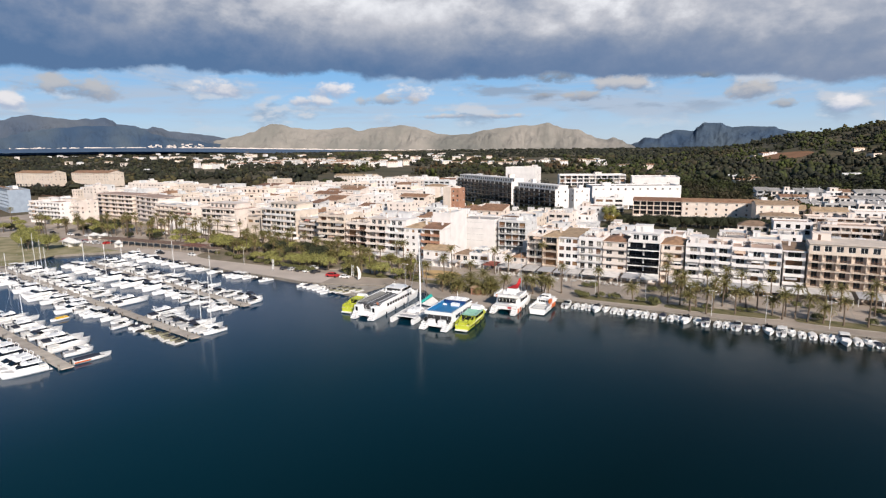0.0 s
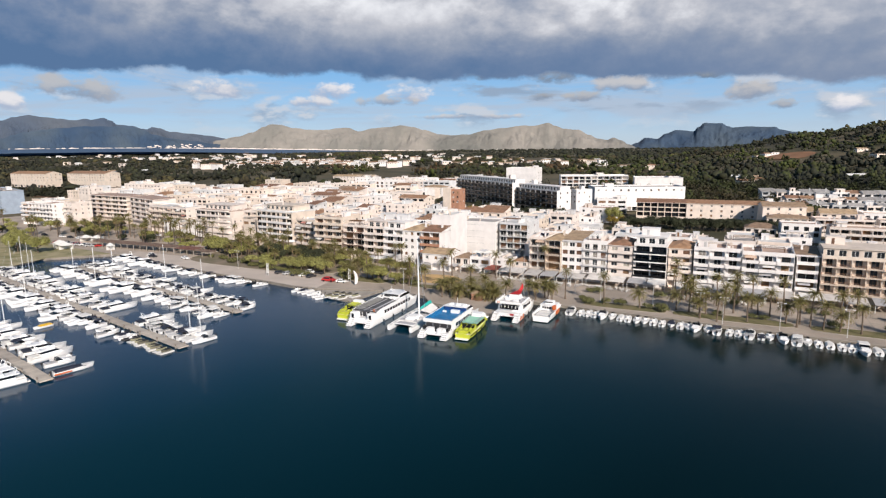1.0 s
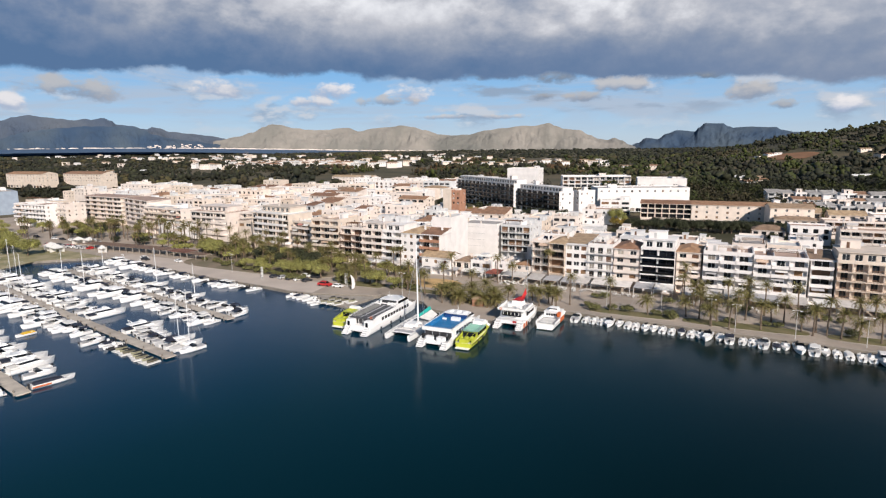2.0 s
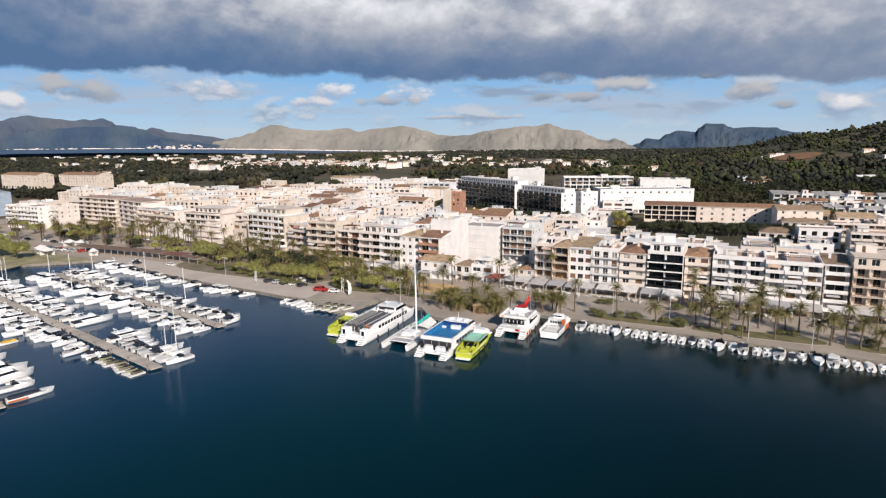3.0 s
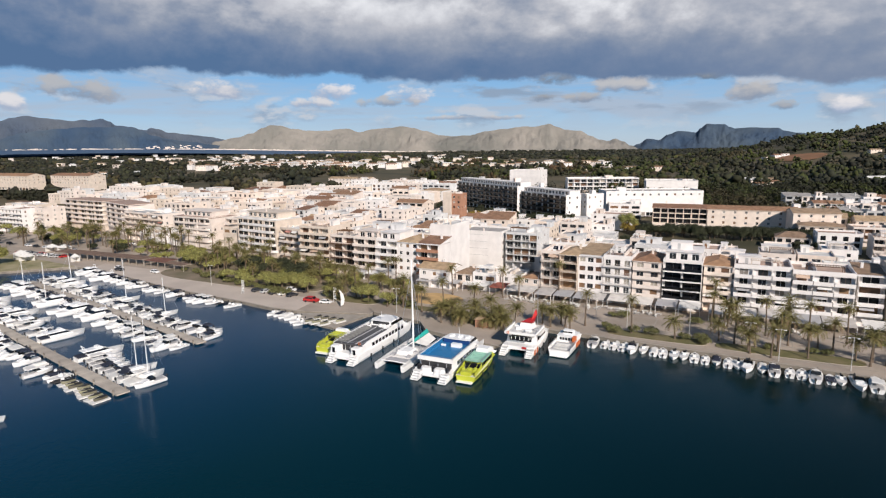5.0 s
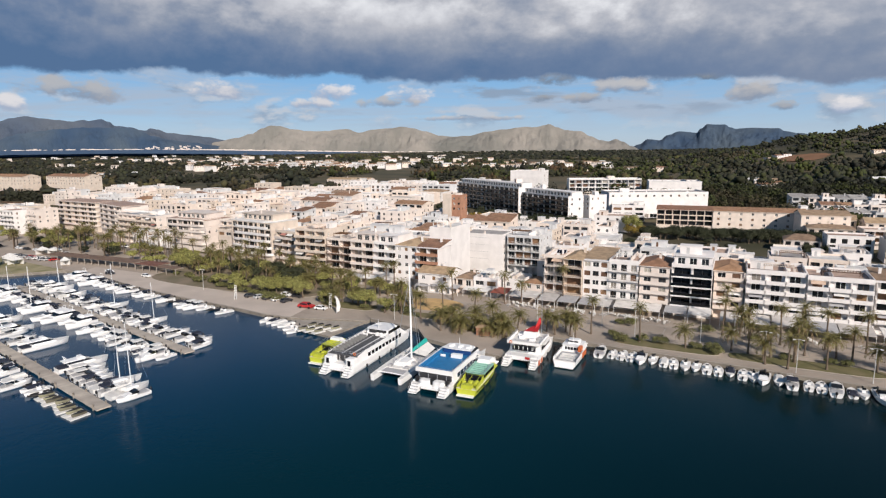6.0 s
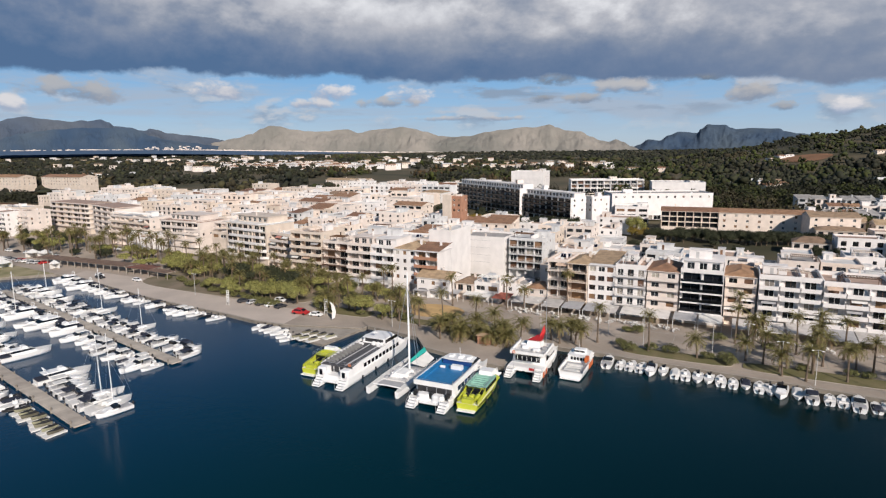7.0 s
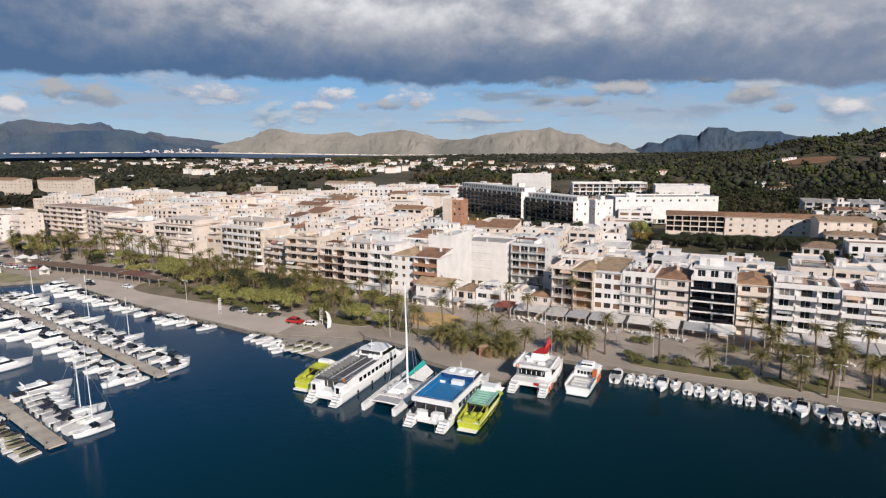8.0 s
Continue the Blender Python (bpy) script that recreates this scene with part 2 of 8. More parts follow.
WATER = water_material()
WHITE = material("white_render", (0.79, 0.76, 0.74), 0.85, 0.12, 0.25, 5.0)
CREAM = material("cream_render", (0.74, 0.66, 0.60), 0.85, 0.14, 0.25, 5.0)
SAND = material("sand_render", (0.68, 0.585, 0.495), 0.85, 0.16, 0.3, 5.0)
PEACH = material("peach_render", (0.80, 0.69, 0.60), 0.85, 0.14, 0.3, 5.0)
BLUEGREY = material("blue_grey_glazing", (0.30, 0.36, 0.44), 0.4, 0.16, 0.3, 5.0)
TEAK = material("reddish_timber", (0.26, 0.135, 0.08), 0.7, 0.3, 0.6, 8.0, per_object=0.2)
GREY = material("grey_render", (0.50, 0.50, 0.50), 0.85, 0.16, 0.3, 5.0)
PALEGREY = material("pale_grey_render", (0.63, 0.63, 0.63), 0.85, 0.14, 0.3, 5.0)
BRICKY = material("terracotta_render", (0.42, 0.22, 0.14), 0.85, 0.2, 0.3, 5.0)
BROWN = material("brown_timber", (0.13, 0.07, 0.04), 0.7, 0.3, 0.6, 8.0, per_object=0.2)
DARK = material("dark_cladding", (0.045, 0.045, 0.05), 0.6, 0.3, 0.5, 5.0)
FLAT_WHITE = material("flat_roof_white", (0.70, 0.69, 0.67), 0.9, 0.25, 0.3, 4.0, per_object=0.12)
FLAT_GREY = material("flat_roof_gravel", (0.40, 0.38, 0.36), 0.95, 0.3, 0.4, 6.0, per_object=0.2)
FLAT_CLAY = material("clay_terrace", (0.52, 0.38, 0.30), 0.9, 0.25, 0.4, 5.0, per_object=0.2)
TILE = tile_material("clay_tile", (0.33, 0.185, 0.11))
TILE_PALE = tile_material("pale_clay_tile", (0.40, 0.28, 0.18))
GLASS = glass_material("window_glass", (0.025, 0.03, 0.035))
TINTED = glass_material("boat_glass", (0.012, 0.014, 0.018), 0.05)
CURTAIN = material("curtained_glass", (0.34, 0.31, 0.27), 0.25, 0.3, 0.8, 4.0, 0.0, per_object=0.4)
APRON = material("pale_quay_paving", (0.56, 0.48, 0.41), 0.9, 0.15, 0.08, 1.5, 0.2)
SHUTTER = material("wooden_shutter", (0.20, 0.11, 0.06), 0.7, 0.2, 1, 8.0, per_object=0.4)
FRAME_W = material("white_frame", (0.78, 0.78, 0.76), 0.5, 0.06, 1, 8.0, 0.0)
RAIL = material("pale_rail", (0.55, 0.54, 0.52), 0.4, 0.1, 1, 6.0, 0.0)
PAVE = material("promenade_paving", (0.43, 0.36, 0.295), 0.9, 0.22, 0.06, 1.4, 0.2, tint=(0.31, 0.262, 0.215))
KERB = material("pale_stone_kerb", (0.38, 0.34, 0.29), 0.85, 0.2, 0.6, 4.0)
QUAYWALL = material("quay_stone", (0.26, 0.23, 0.19), 0.9, 0.35, 0.4, 2.5, 0.4)
DIRT = material("dry_earth", (0.24, 0.19, 0.135), 0.95, 0.25, 0.15, 2.0, 0.3, tint=(0.16, 0.14, 0.085))
DRYGRASS = material("dry_grass", (0.36, 0.31, 0.19), 0.95, 0.3, 0.12, 1.5, 0.3, tint=(0.19, 0.18, 0.075))
RED_EARTH = material("ploughed_red_earth", (0.25, 0.125, 0.06), 0.95, 0.25, 0.05, 0.8, 0.3)
OLIVE = material("dull_olive_cover", (0.20, 0.19, 0.13), 0.7, 0.2, 1, 5.0, per_object=0.5)
GRASS = material("lawn", (0.125, 0.12, 0.045), 0.95, 0.4, 0.25, 3.0, 0.5, tint=(0.20, 0.165, 0.085))
SANDPIT = material("ochre_sand", (0.60, 0.40, 0.18), 0.95, 0.2, 0.3, 4.0)
SCRUB = material("scrub_ground", (0.115, 0.09, 0.048), 0.95, 0.4, 0.009, 0.05, 0.3, tint=(0.038, 0.038, 0.015))
DECKING = material("pier_planks", (0.52, 0.46, 0.39), 0.85, 0.25, 0.4, 5.0, per_object=0.15)
GEL = material("white_gelcoat", (0.88, 0.88, 0.87), 0.28, 0.05, 0.8, 4.0, 0.0)
GELDECK = material("cream_deck", (0.78, 0.76, 0.72), 0.55, 0.12, 0.9, 5.0, 0.05)
NAVY = material("navy_canvas", (0.02, 0.025, 0.045), 0.8, 0.2, 1.5, 5.0)
BLACKRUB = material("black_rubber", (0.018, 0.018, 0.02), 0.55, 0.2, 2, 6.0, 0.05)
CANVAS = material("white_canvas", (0.74, 0.73, 0.70), 0.85, 0.12, 0.8, 5.0)
AWNING = material("faded_awning_canvas", (0.64, 0.61, 0.575), 0.85, 0.2, 0.5, 4.0, per_object=0.2)
RING = material("orange_plastic", (0.75, 0.20, 0.04), 0.5, 0.1, 1, 5.0, 0.0)
GREYCANVAS = material("grey_canvas", (0.42, 0.42, 0.43), 0.85, 0.15, 0.8, 5.0)
BLUE = material("blue_deck_paint", (0.022, 0.19, 0.43), 0.5, 0.15, 0.8, 5.0)
# darker copy of the deck blue, with the hood's shade in it
BLUE_SHADED = material("shaded_blue_paint", (0.012, 0.06, 0.22), 0.5, 0.15, 0.8, 5.0)
BLUEGLASS = glass_material("blue_glass", (0.02, 0.06, 0.16), 0.06)
LIME = material("lime_paint", (0.52, 0.56, 0.05), 0.4, 0.15, 0.6, 5.0, 0.0)
TEAL = material("teal_canvas", (0.02, 0.36, 0.31), 0.7, 0.12, 0.8, 5.0)
MINT = material("mint_roof_paint", (0.30, 0.55, 0.45), 0.6, 0.15, 0.6, 5.0)
RED = material("red_paint", (0.50, 0.03, 0.03), 0.5, 0.15, 0.8, 5.0)
ORANGE = material("orange_paint", (0.62, 0.15, 0.04), 0.45, 0.15, 0.8, 5.0)
YELLOW = material("yellow_cover", (0.70, 0.42, 0.03), 0.7, 0.15, 0.8, 5.0)
ALU = material("aluminium", (0.62, 0.63, 0.65), 0.35, 0.1, 1, 5.0, 0.0, metal=0.8)
SOLAR = material("solar_panel", (0.012, 0.014, 0.03), 0.2, 0.2, 1, 4.0, 0.0)
LEAF = material("park_foliage", (0.42, 0.40, 0.14), 0.75, 0.3, 0.3, 3.0, 0.0, island=0.6, tint=(0.25, 0.25, 0.08), thin=0.4)
SHRUBLEAF = material("shrub_foliage", (0.19, 0.185, 0.065), 0.75, 0.3, 0.3, 3.0, 0.0, island=0.5, tint=(0.10, 0.105, 0.04), thin=0.2)
AUTUMN = material("yellowing_foliage", (0.36, 0.25, 0.05), 0.75, 0.3, 0.3, 3.0, 0.0, island=0.5, tint=(0.22, 0.19, 0.05), thin=0.35)
LEAFDARK = material("dark_foliage", (0.038, 0.044, 0.017), 0.75, 0.3, 0.3, 3.0, 0.0, island=0.5)
# cloud shade and sun are put into these tones besides the tree kinds
WOODS = material("shaded_pine_woodland", (0.013, 0.015, 0.007), 0.85, 0.3, 0.006, 0.2, 0.0, island=0.55, tint=(0.026, 0.027, 0.010))
WOODS_GREEN = material("sunlit_tone_woodland", (0.040, 0.048, 0.006), 0.85, 0.3, 0.01, 0.2, 0.0, island=0.5, tint=(0.020, 0.025, 0.005))
WOODS_OLIVE = material("olive_groves", (0.055, 0.046, 0.016), 0.85, 0.3, 0.01, 0.2, 0.0, island=0.5, tint=(0.036, 0.031, 0.013))
WOODS_RUST = material("rusty_autumn_trees", (0.075, 0.042, 0.016), 0.85, 0.3, 0.01, 0.2, 0.0, island=0.4, tint=(0.05, 0.035, 0.013))
FROND = material("palm_frond", (0.225, 0.20, 0.072), 0.6, 0.25, 0.6, 3.0, 0.0, island=0.4, thin=0.3)
DEADFROND = material("dry_frond", (0.22, 0.15, 0.07), 0.8, 0.25, 0.6, 3.0, 0.0, island=0.3)
BARK = material("bark", (0.16, 0.12, 0.085), 0.9, 0.35, 1.5, 8.0, 0.5)
# distance haze is mixed into these hill colours; tint patches stand for sunlit slopes
HILLTAN = material("hazed_limestone_hill", (0.255, 0.237, 0.21), 0.95, 0.3, 0.0035, 0.03, 0.4, tint=(0.15, 0.15, 0.135))
HILLFAR = material("hazed_far_range", (0.034, 0.06, 0.108), 0.95, 0.25, 0.0016, 0.03, 0.4, tint=(0.10, 0.115, 0.135))
HILLBLUE = material("hazed_scrub_hill", (0.027, 0.055, 0.102), 0.95, 0.3, 0.004, 0.03, 0.4, tint=(0.06, 0.086, 0.115))
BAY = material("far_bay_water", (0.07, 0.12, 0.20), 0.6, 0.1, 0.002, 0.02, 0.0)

# ---- mesh building ----


class Builder:
    """Collects vertices and faces of one mesh, with a material slot for each face."""

    def __init__(self):
        self.v, self.f, self.m = [], [], []

    def quad(self, *pts, m=0):
        i = len(self.v)
        self.v += [tuple(p) for p in pts]
        self.f.append(tuple(range(i, i + len(pts))))
        self.m.append(m)

    def box(self, x0, y0, z0, x1, y1, z1, m=0):
        i = len(self.v)
        self.v += [(x0, y0, z0), (x1, y0, z0), (x1, y1, z0), (x0, y1, z0), (x0, y0, z1), (x1, y0, z1), (x1, y1, z1), (x0, y1, z1)]
        for f in ((3, 2, 1, 0), (4, 5, 6, 7), (0, 1, 5, 4), (1, 2, 6, 5), (2, 3, 7, 6), (3, 0, 4, 7)):
            self.f.append(tuple(i + k for k in f))
            self.m.append(m)

    def prism(self, pts, z0, z1, m=0, side=None):
        n, i = len(pts), len(self.v)
        self.v += [(p[0], p[1], z0) for p in pts] + [(p[0], p[1], z1) for p in pts]
        self.f.append(tuple(i + n + k for k in range(n)))
        self.m.append(m)
        for k in range(n):
            j = (k + 1) % n
            self.f.append((i + k, i + j, i + n + j, i + n + k))
            self.m.append(m if side is None else side)

    def tube(self, pts, radii, sides=6, m=0, cap=True):
        rings = []
        for k, p in enumerate(pts):
            p = Vector(p)
            q = Vector(pts[min(k + 1, len(pts) - 1)]) - Vector(pts[max(k - 1, 0)])
            q = q.normalized() if q.length > 1e-6 else Vector((0, 0, 1))
            s = q.orthogonal().normalized()
            t = q.cross(s)
            i = len(self.v)
            for j in range(sides):
                w = 2 * math.pi * j / sides
                self.v.append(tuple(p + (s * math.cos(w) + t * math.sin(w)) * radii[k]))
            rings.append(i)
        for a0, b0 in zip(rings, rings[1:]):
            for j in range(sides):
                k = (j + 1) % sides
                self.f.append((a0 + j, a0 + k, b0 + k, b0 + j))
                self.m.append(m)
        if cap:
            self.f.append(tuple(rings[-1] + j for j in range(sides)))
            self.m.append(m)

    def mesh(self, name, mats):
        me = bpy.data.meshes.new(name)
        me.from_pydata(self.v, [], self.f)
        for mt in mats:
            me.materials.append(mt)
        if len(mats) > 1:
            me.polygons.foreach_set("material_index", self.m)
        me.update()
        return me


def part(name, b, mats, parent, label="", m=None):
    """One mesh object under a thing or a part; b is a Builder or a ready mesh to share."""
    mats = mats if isinstance(mats, (list, tuple)) else [mats]
    ob = new(name, b.mesh(name, mats) if isinstance(b, Builder) else b)
    ob.parent = parent
    if m is not None:
        ob.matrix_basis = m
    if label:
        ob["label"] = label
    return ob


def thing(name, m, label, category, group="", kind=""):
    ob = new(name)
    ob.empty_display_size = 0.5
    ob.matrix_basis = m
    return tagged(ob, label, category, group, kind)


def solid(name, b, mats, label, category, group="", kind="", m=None):
    mats = mats if isinstance(mats, (list, tuple)) else [mats]
    ob = new(name, b.mesh(name, mats))
    if m is not None:
        ob.matrix_basis = m
    return tagged(ob, label, category, group, kind)


# quay frame: s runs along the waterfront, d inland from the quay edge
QA = -25.4
QO = Vector((36.9, 190.7, 0))
QU = Vector((math.cos(radians(QA)), math.sin(radians(QA)), 0))
QV = Vector((-QU.y, QU.x, 0))


def Q(s, d, z=0.0):
    p = QO + QU * s + QV * d
    return Vector((p.x, p.y, z))


def at(s, d, z=1.0, turn=0.0):
    p = Q(s, d, z)
    return pose(p.x, p.y, p.z, 0, 0, QA + turn)


def step(lo, hi, v):
    t = min(max((v - lo) / (hi - lo), 0), 1)
    return t * t * (3 - 2 * t)


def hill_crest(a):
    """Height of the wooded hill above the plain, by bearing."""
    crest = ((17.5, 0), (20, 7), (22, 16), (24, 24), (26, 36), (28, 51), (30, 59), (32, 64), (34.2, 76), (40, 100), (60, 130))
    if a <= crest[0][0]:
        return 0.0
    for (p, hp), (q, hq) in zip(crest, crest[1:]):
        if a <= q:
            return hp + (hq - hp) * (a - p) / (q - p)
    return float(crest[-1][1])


def ground_z(x, y):
    r = Vector((x, y, 0)) - QO
    d = r.dot(QV)
    z = 1.0 + 7.0 * step(60, 420, d)
    r = math.hypot(x, y)
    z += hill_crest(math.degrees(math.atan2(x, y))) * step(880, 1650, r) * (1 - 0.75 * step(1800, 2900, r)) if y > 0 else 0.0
    z += 11 * step(1200, 4300, math.hypot(x, y))
    return z

# ---- large structure: sea, promenade, ground, far hills ----


def setting():
    b = Builder()
    n = 40
    for j in range(n):
        y0, y1 = -1500 + j * 60, -1500 + (j + 1) * 60
        b.quad((-4500, y0, 0), (4500, y0, 0), (4500, y1, 0), (-4500, y1, 0))
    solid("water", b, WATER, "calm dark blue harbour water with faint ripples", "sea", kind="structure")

    # promenade slab with a stone quay face
    edge = [(460, -18), (150, -1.4), (60, 3.5), (30, 5.2), (-3, 6.9), (-22.2, 7.0), (-22.4, -12.6), (-30, -11.6), (-47, -8), (-52.5, -1.5), (-62, 0.4), (-71, 1.6), (-71, -1), (-95, -8), (-106, -8.6), (-122, -6.5), (-150, -4.4), (-168, -2), (-196, 3), (-228, 10),
            (-236, 8), (-258, -15), (-248, -43), (-300, -80), (-900, -300)]
    pts = [Q(s, d) for s, d in edge] + [Q(-900, 64), Q(460, 64)]
    b = Builder()
    b.prism(pts, -2.0, 1.0, 0, 1)
    solid("pavement", b, [PAVE, QUAYWALL], "pale grey-brown paved harbour promenade with a stone quay wall", "promenade", kind="structure")
    b = Builder()
    for (s0, d0), (s1, d1) in zip(edge[:20], edge[1:21]):
        p, q = Q(s0, d0), Q(s1, d1)
        t = (q - p).normalized()
        w = Vector((-t.y, t.x, 0)) * -0.45
        i = [p, q, q + w, p + w]
        b.prism(i, 0.95, 1.12)
    solid("kerb", b, KERB, "pale stone coping along the quay edge", "kerb", kind="structure")

    # low platform beside the basin
    b = Builder()
    b.prism([Q(-71.5, -0.5), Q(-73.5, -17), (Q(-84.2, -15.6)), Q(-94.5, -8.6)], -1.5, 0.65, 0, 1)
    solid("jetty", b, [KERB, QUAYWALL], "low pale concrete landing jetty beside the quay", "jetty", kind="structure")

    b = Builder()
    b.prism([Q(-95.6, -7.4), Q(-106, -8.0), Q(-122, -5.9), Q(-150, -3.8), Q(-168, -1.4), Q(-196, 3.6), Q(-228, 10.6), Q(-232, 18.5), Q(-176, 18), Q(-160, 10), Q(-98, 7)], 0.9, 1.02)
    solid("quay_apron", b, APRON, "pale paved apron along the park quay", "pavement", kind="structure")
    # forecourt, and lawns along the promenade
    b = Builder()
    b.prism([Q(-262, 63.5), Q(-470, 63.5), Q(-470, 96), Q(-262, 96)], 0.5, 1.32)
    solid("plaza", b, PAVE, "paved forecourt before the apartment blocks", "plaza", kind="structure")
    for k, (s0, s1, d0, d1) in enumerate(((1, 27, 9.8, 15.5), (29, 62, 9.4, 15.5), (66, 104, 8.6, 15), (-66, -50, 9, 14), (-97, -76, 8, 15), (-192, -104, 9.5, 44))):
        b = Builder()
        pts = []
        for j in range(28):
            w = 2 * math.pi * j / 28
            cx, cy = math.cos(w), math.sin(w)
            pts.append(Q((s0 + s1) / 2 + (s1 - s0) / 2 * math.copysign(abs(cx) ** 0.5, cx), (d0 + d1) / 2 + (d1 - d0) / 2 * math.copysign(abs(cy) ** 0.5, cy)))
        b.prism(pts, 0.9, 1.14, 0, 1)
        if k == 5:
            solid("park_bed", b, [DIRT, KERB], "dry earth bed under the park trees", "earth bed", kind="structure")
        else:
            solid("lawn", b, [GRASS, KERB], "worn green lawn bed edged by a low kerb", "lawn", kind="structure")
    b = Builder()
    b.prism([Q(-61 + 10.5 * math.cos(k * 0.3142), 25 + 7.5 * math.sin(k * 0.3142)) for k in range(20)], 0.9, 1.05)
    solid("sandpit", b, SANDPIT, "ochre sand playground bed in the promenade", "sandpit", kind="structure")
    b = Builder()
    b.prism([Q(-238, 8.2), Q(-257, -13), Q(-249, -38), Q(-300, -70), Q(-420, -90), Q(-420, 8), Q(-300, 14)], 0.9, 1.06)
    solid("shore_bank", b, DRYGRASS, "dry earth and worn grass bank by the marina", "earth bank", kind="structure")

    # paving courses and dark drainage strips along the promenade
    for d0, w0, s0, s1, mat in ((8.0, 0.35, -20, 150, KERB), (18.6, 0.6, -60, 150, KERB), (24.5, 0.35, -60, 150, KERB), (31.0, 0.5, -70, 150, KERB)):
        b = Builder()
        b.prism([Q(s0, d0), Q(s1, d0), Q(s1, d0 + w0), Q(s0, d0 + w0)], 0.98, 1.006)
        solid("paving_band", b, mat, "pale stone band set in the promenade paving", "paving band", kind="structure")
    for k in range(30):
        b = Builder()
        q = -58 + k * 7.0
        b.prism([Q(q, 19.2), Q(q + 0.3, 19.2), Q(q + 0.3, 31.0), Q(q, 31.0)], 0.98, 1.005)
        solid("paving_band", b, KERB, "pale stone band set in the promenade paving", "paving band", kind="structure")

    # ground sheet to the horizon
    b = Builder()
    ds = [60 * (4600 / 60) ** (k / 70) for k in range(71)]
    ss = [-4800 + 7600 * k / 120 for k in range(121)]
    for d in ds:
        for s in ss:
            p = Q(s, d)
            z = ground_z(p.x, p.y) - (0.06 if d < 61 else 0.0)
            b.v.append((p.x, p.y, z))
    w = len(ss)
    for j in range(len(ds) - 1):
        for i in range(w - 1):
            b.f.append((j * w + i, j * w + i + 1, (j + 1) * w + i + 1, (j + 1) * w + i))
            b.m.append(0)
    ob = solid("ground", b, SCRUB, "dark olive scrub and fields reaching to the far hills", "ground", kind="structure")
    for f in ob.data.polygons:
        f.use_smooth = True


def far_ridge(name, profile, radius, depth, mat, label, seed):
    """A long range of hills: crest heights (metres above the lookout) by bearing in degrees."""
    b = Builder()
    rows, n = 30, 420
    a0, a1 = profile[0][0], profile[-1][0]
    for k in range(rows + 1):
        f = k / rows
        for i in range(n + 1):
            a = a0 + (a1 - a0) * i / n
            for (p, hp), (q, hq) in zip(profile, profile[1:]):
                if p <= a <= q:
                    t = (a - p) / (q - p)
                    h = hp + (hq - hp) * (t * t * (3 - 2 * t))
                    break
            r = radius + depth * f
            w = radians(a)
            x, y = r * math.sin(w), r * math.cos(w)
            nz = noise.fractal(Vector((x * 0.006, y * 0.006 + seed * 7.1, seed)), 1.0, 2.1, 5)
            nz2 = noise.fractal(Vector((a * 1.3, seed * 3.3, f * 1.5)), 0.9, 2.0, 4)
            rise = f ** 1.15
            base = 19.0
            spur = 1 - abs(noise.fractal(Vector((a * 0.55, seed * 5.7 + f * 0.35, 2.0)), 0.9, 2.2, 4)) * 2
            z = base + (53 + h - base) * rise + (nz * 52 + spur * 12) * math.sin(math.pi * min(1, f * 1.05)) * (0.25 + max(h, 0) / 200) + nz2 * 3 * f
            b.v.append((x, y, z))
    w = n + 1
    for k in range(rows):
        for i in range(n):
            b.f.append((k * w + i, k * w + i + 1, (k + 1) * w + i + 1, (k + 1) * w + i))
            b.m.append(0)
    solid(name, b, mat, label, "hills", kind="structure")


setting()


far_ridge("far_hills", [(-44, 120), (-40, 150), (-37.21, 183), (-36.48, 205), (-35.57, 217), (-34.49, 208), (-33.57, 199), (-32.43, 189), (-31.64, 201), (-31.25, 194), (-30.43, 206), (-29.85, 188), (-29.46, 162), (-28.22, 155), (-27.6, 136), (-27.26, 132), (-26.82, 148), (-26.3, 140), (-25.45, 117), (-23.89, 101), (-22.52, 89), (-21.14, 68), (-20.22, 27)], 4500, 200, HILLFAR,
          "mountain range across the bay, haze-blue with sunlit patches in its colour", 1)
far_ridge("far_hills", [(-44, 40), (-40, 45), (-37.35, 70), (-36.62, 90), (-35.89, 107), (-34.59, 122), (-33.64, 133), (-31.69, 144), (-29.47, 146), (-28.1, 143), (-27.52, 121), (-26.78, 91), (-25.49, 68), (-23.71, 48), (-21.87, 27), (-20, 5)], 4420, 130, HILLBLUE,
          "dark foothills at the far shore with blue-green haze in their colour", 4)
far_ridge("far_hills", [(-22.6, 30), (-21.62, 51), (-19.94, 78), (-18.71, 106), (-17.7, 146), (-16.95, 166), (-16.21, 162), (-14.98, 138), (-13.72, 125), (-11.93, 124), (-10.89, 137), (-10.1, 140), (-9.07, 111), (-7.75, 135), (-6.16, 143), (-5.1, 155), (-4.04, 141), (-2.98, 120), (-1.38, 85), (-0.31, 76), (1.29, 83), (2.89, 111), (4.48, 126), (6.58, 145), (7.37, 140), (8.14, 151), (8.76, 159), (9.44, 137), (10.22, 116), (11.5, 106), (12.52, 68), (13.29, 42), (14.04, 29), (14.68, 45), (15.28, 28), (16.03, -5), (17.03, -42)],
          4430, 170, HILLTAN, "tan limestone hills behind the far shore with haze in their colour", 2)
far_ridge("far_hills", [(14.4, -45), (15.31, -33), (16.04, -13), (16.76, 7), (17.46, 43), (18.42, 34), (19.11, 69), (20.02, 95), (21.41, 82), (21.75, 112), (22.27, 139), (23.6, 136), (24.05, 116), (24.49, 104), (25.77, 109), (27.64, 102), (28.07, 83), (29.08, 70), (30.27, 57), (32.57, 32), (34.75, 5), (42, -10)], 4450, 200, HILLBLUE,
          "flat-topped mountain beyond the plain with blue-grey haze in its colour", 3)

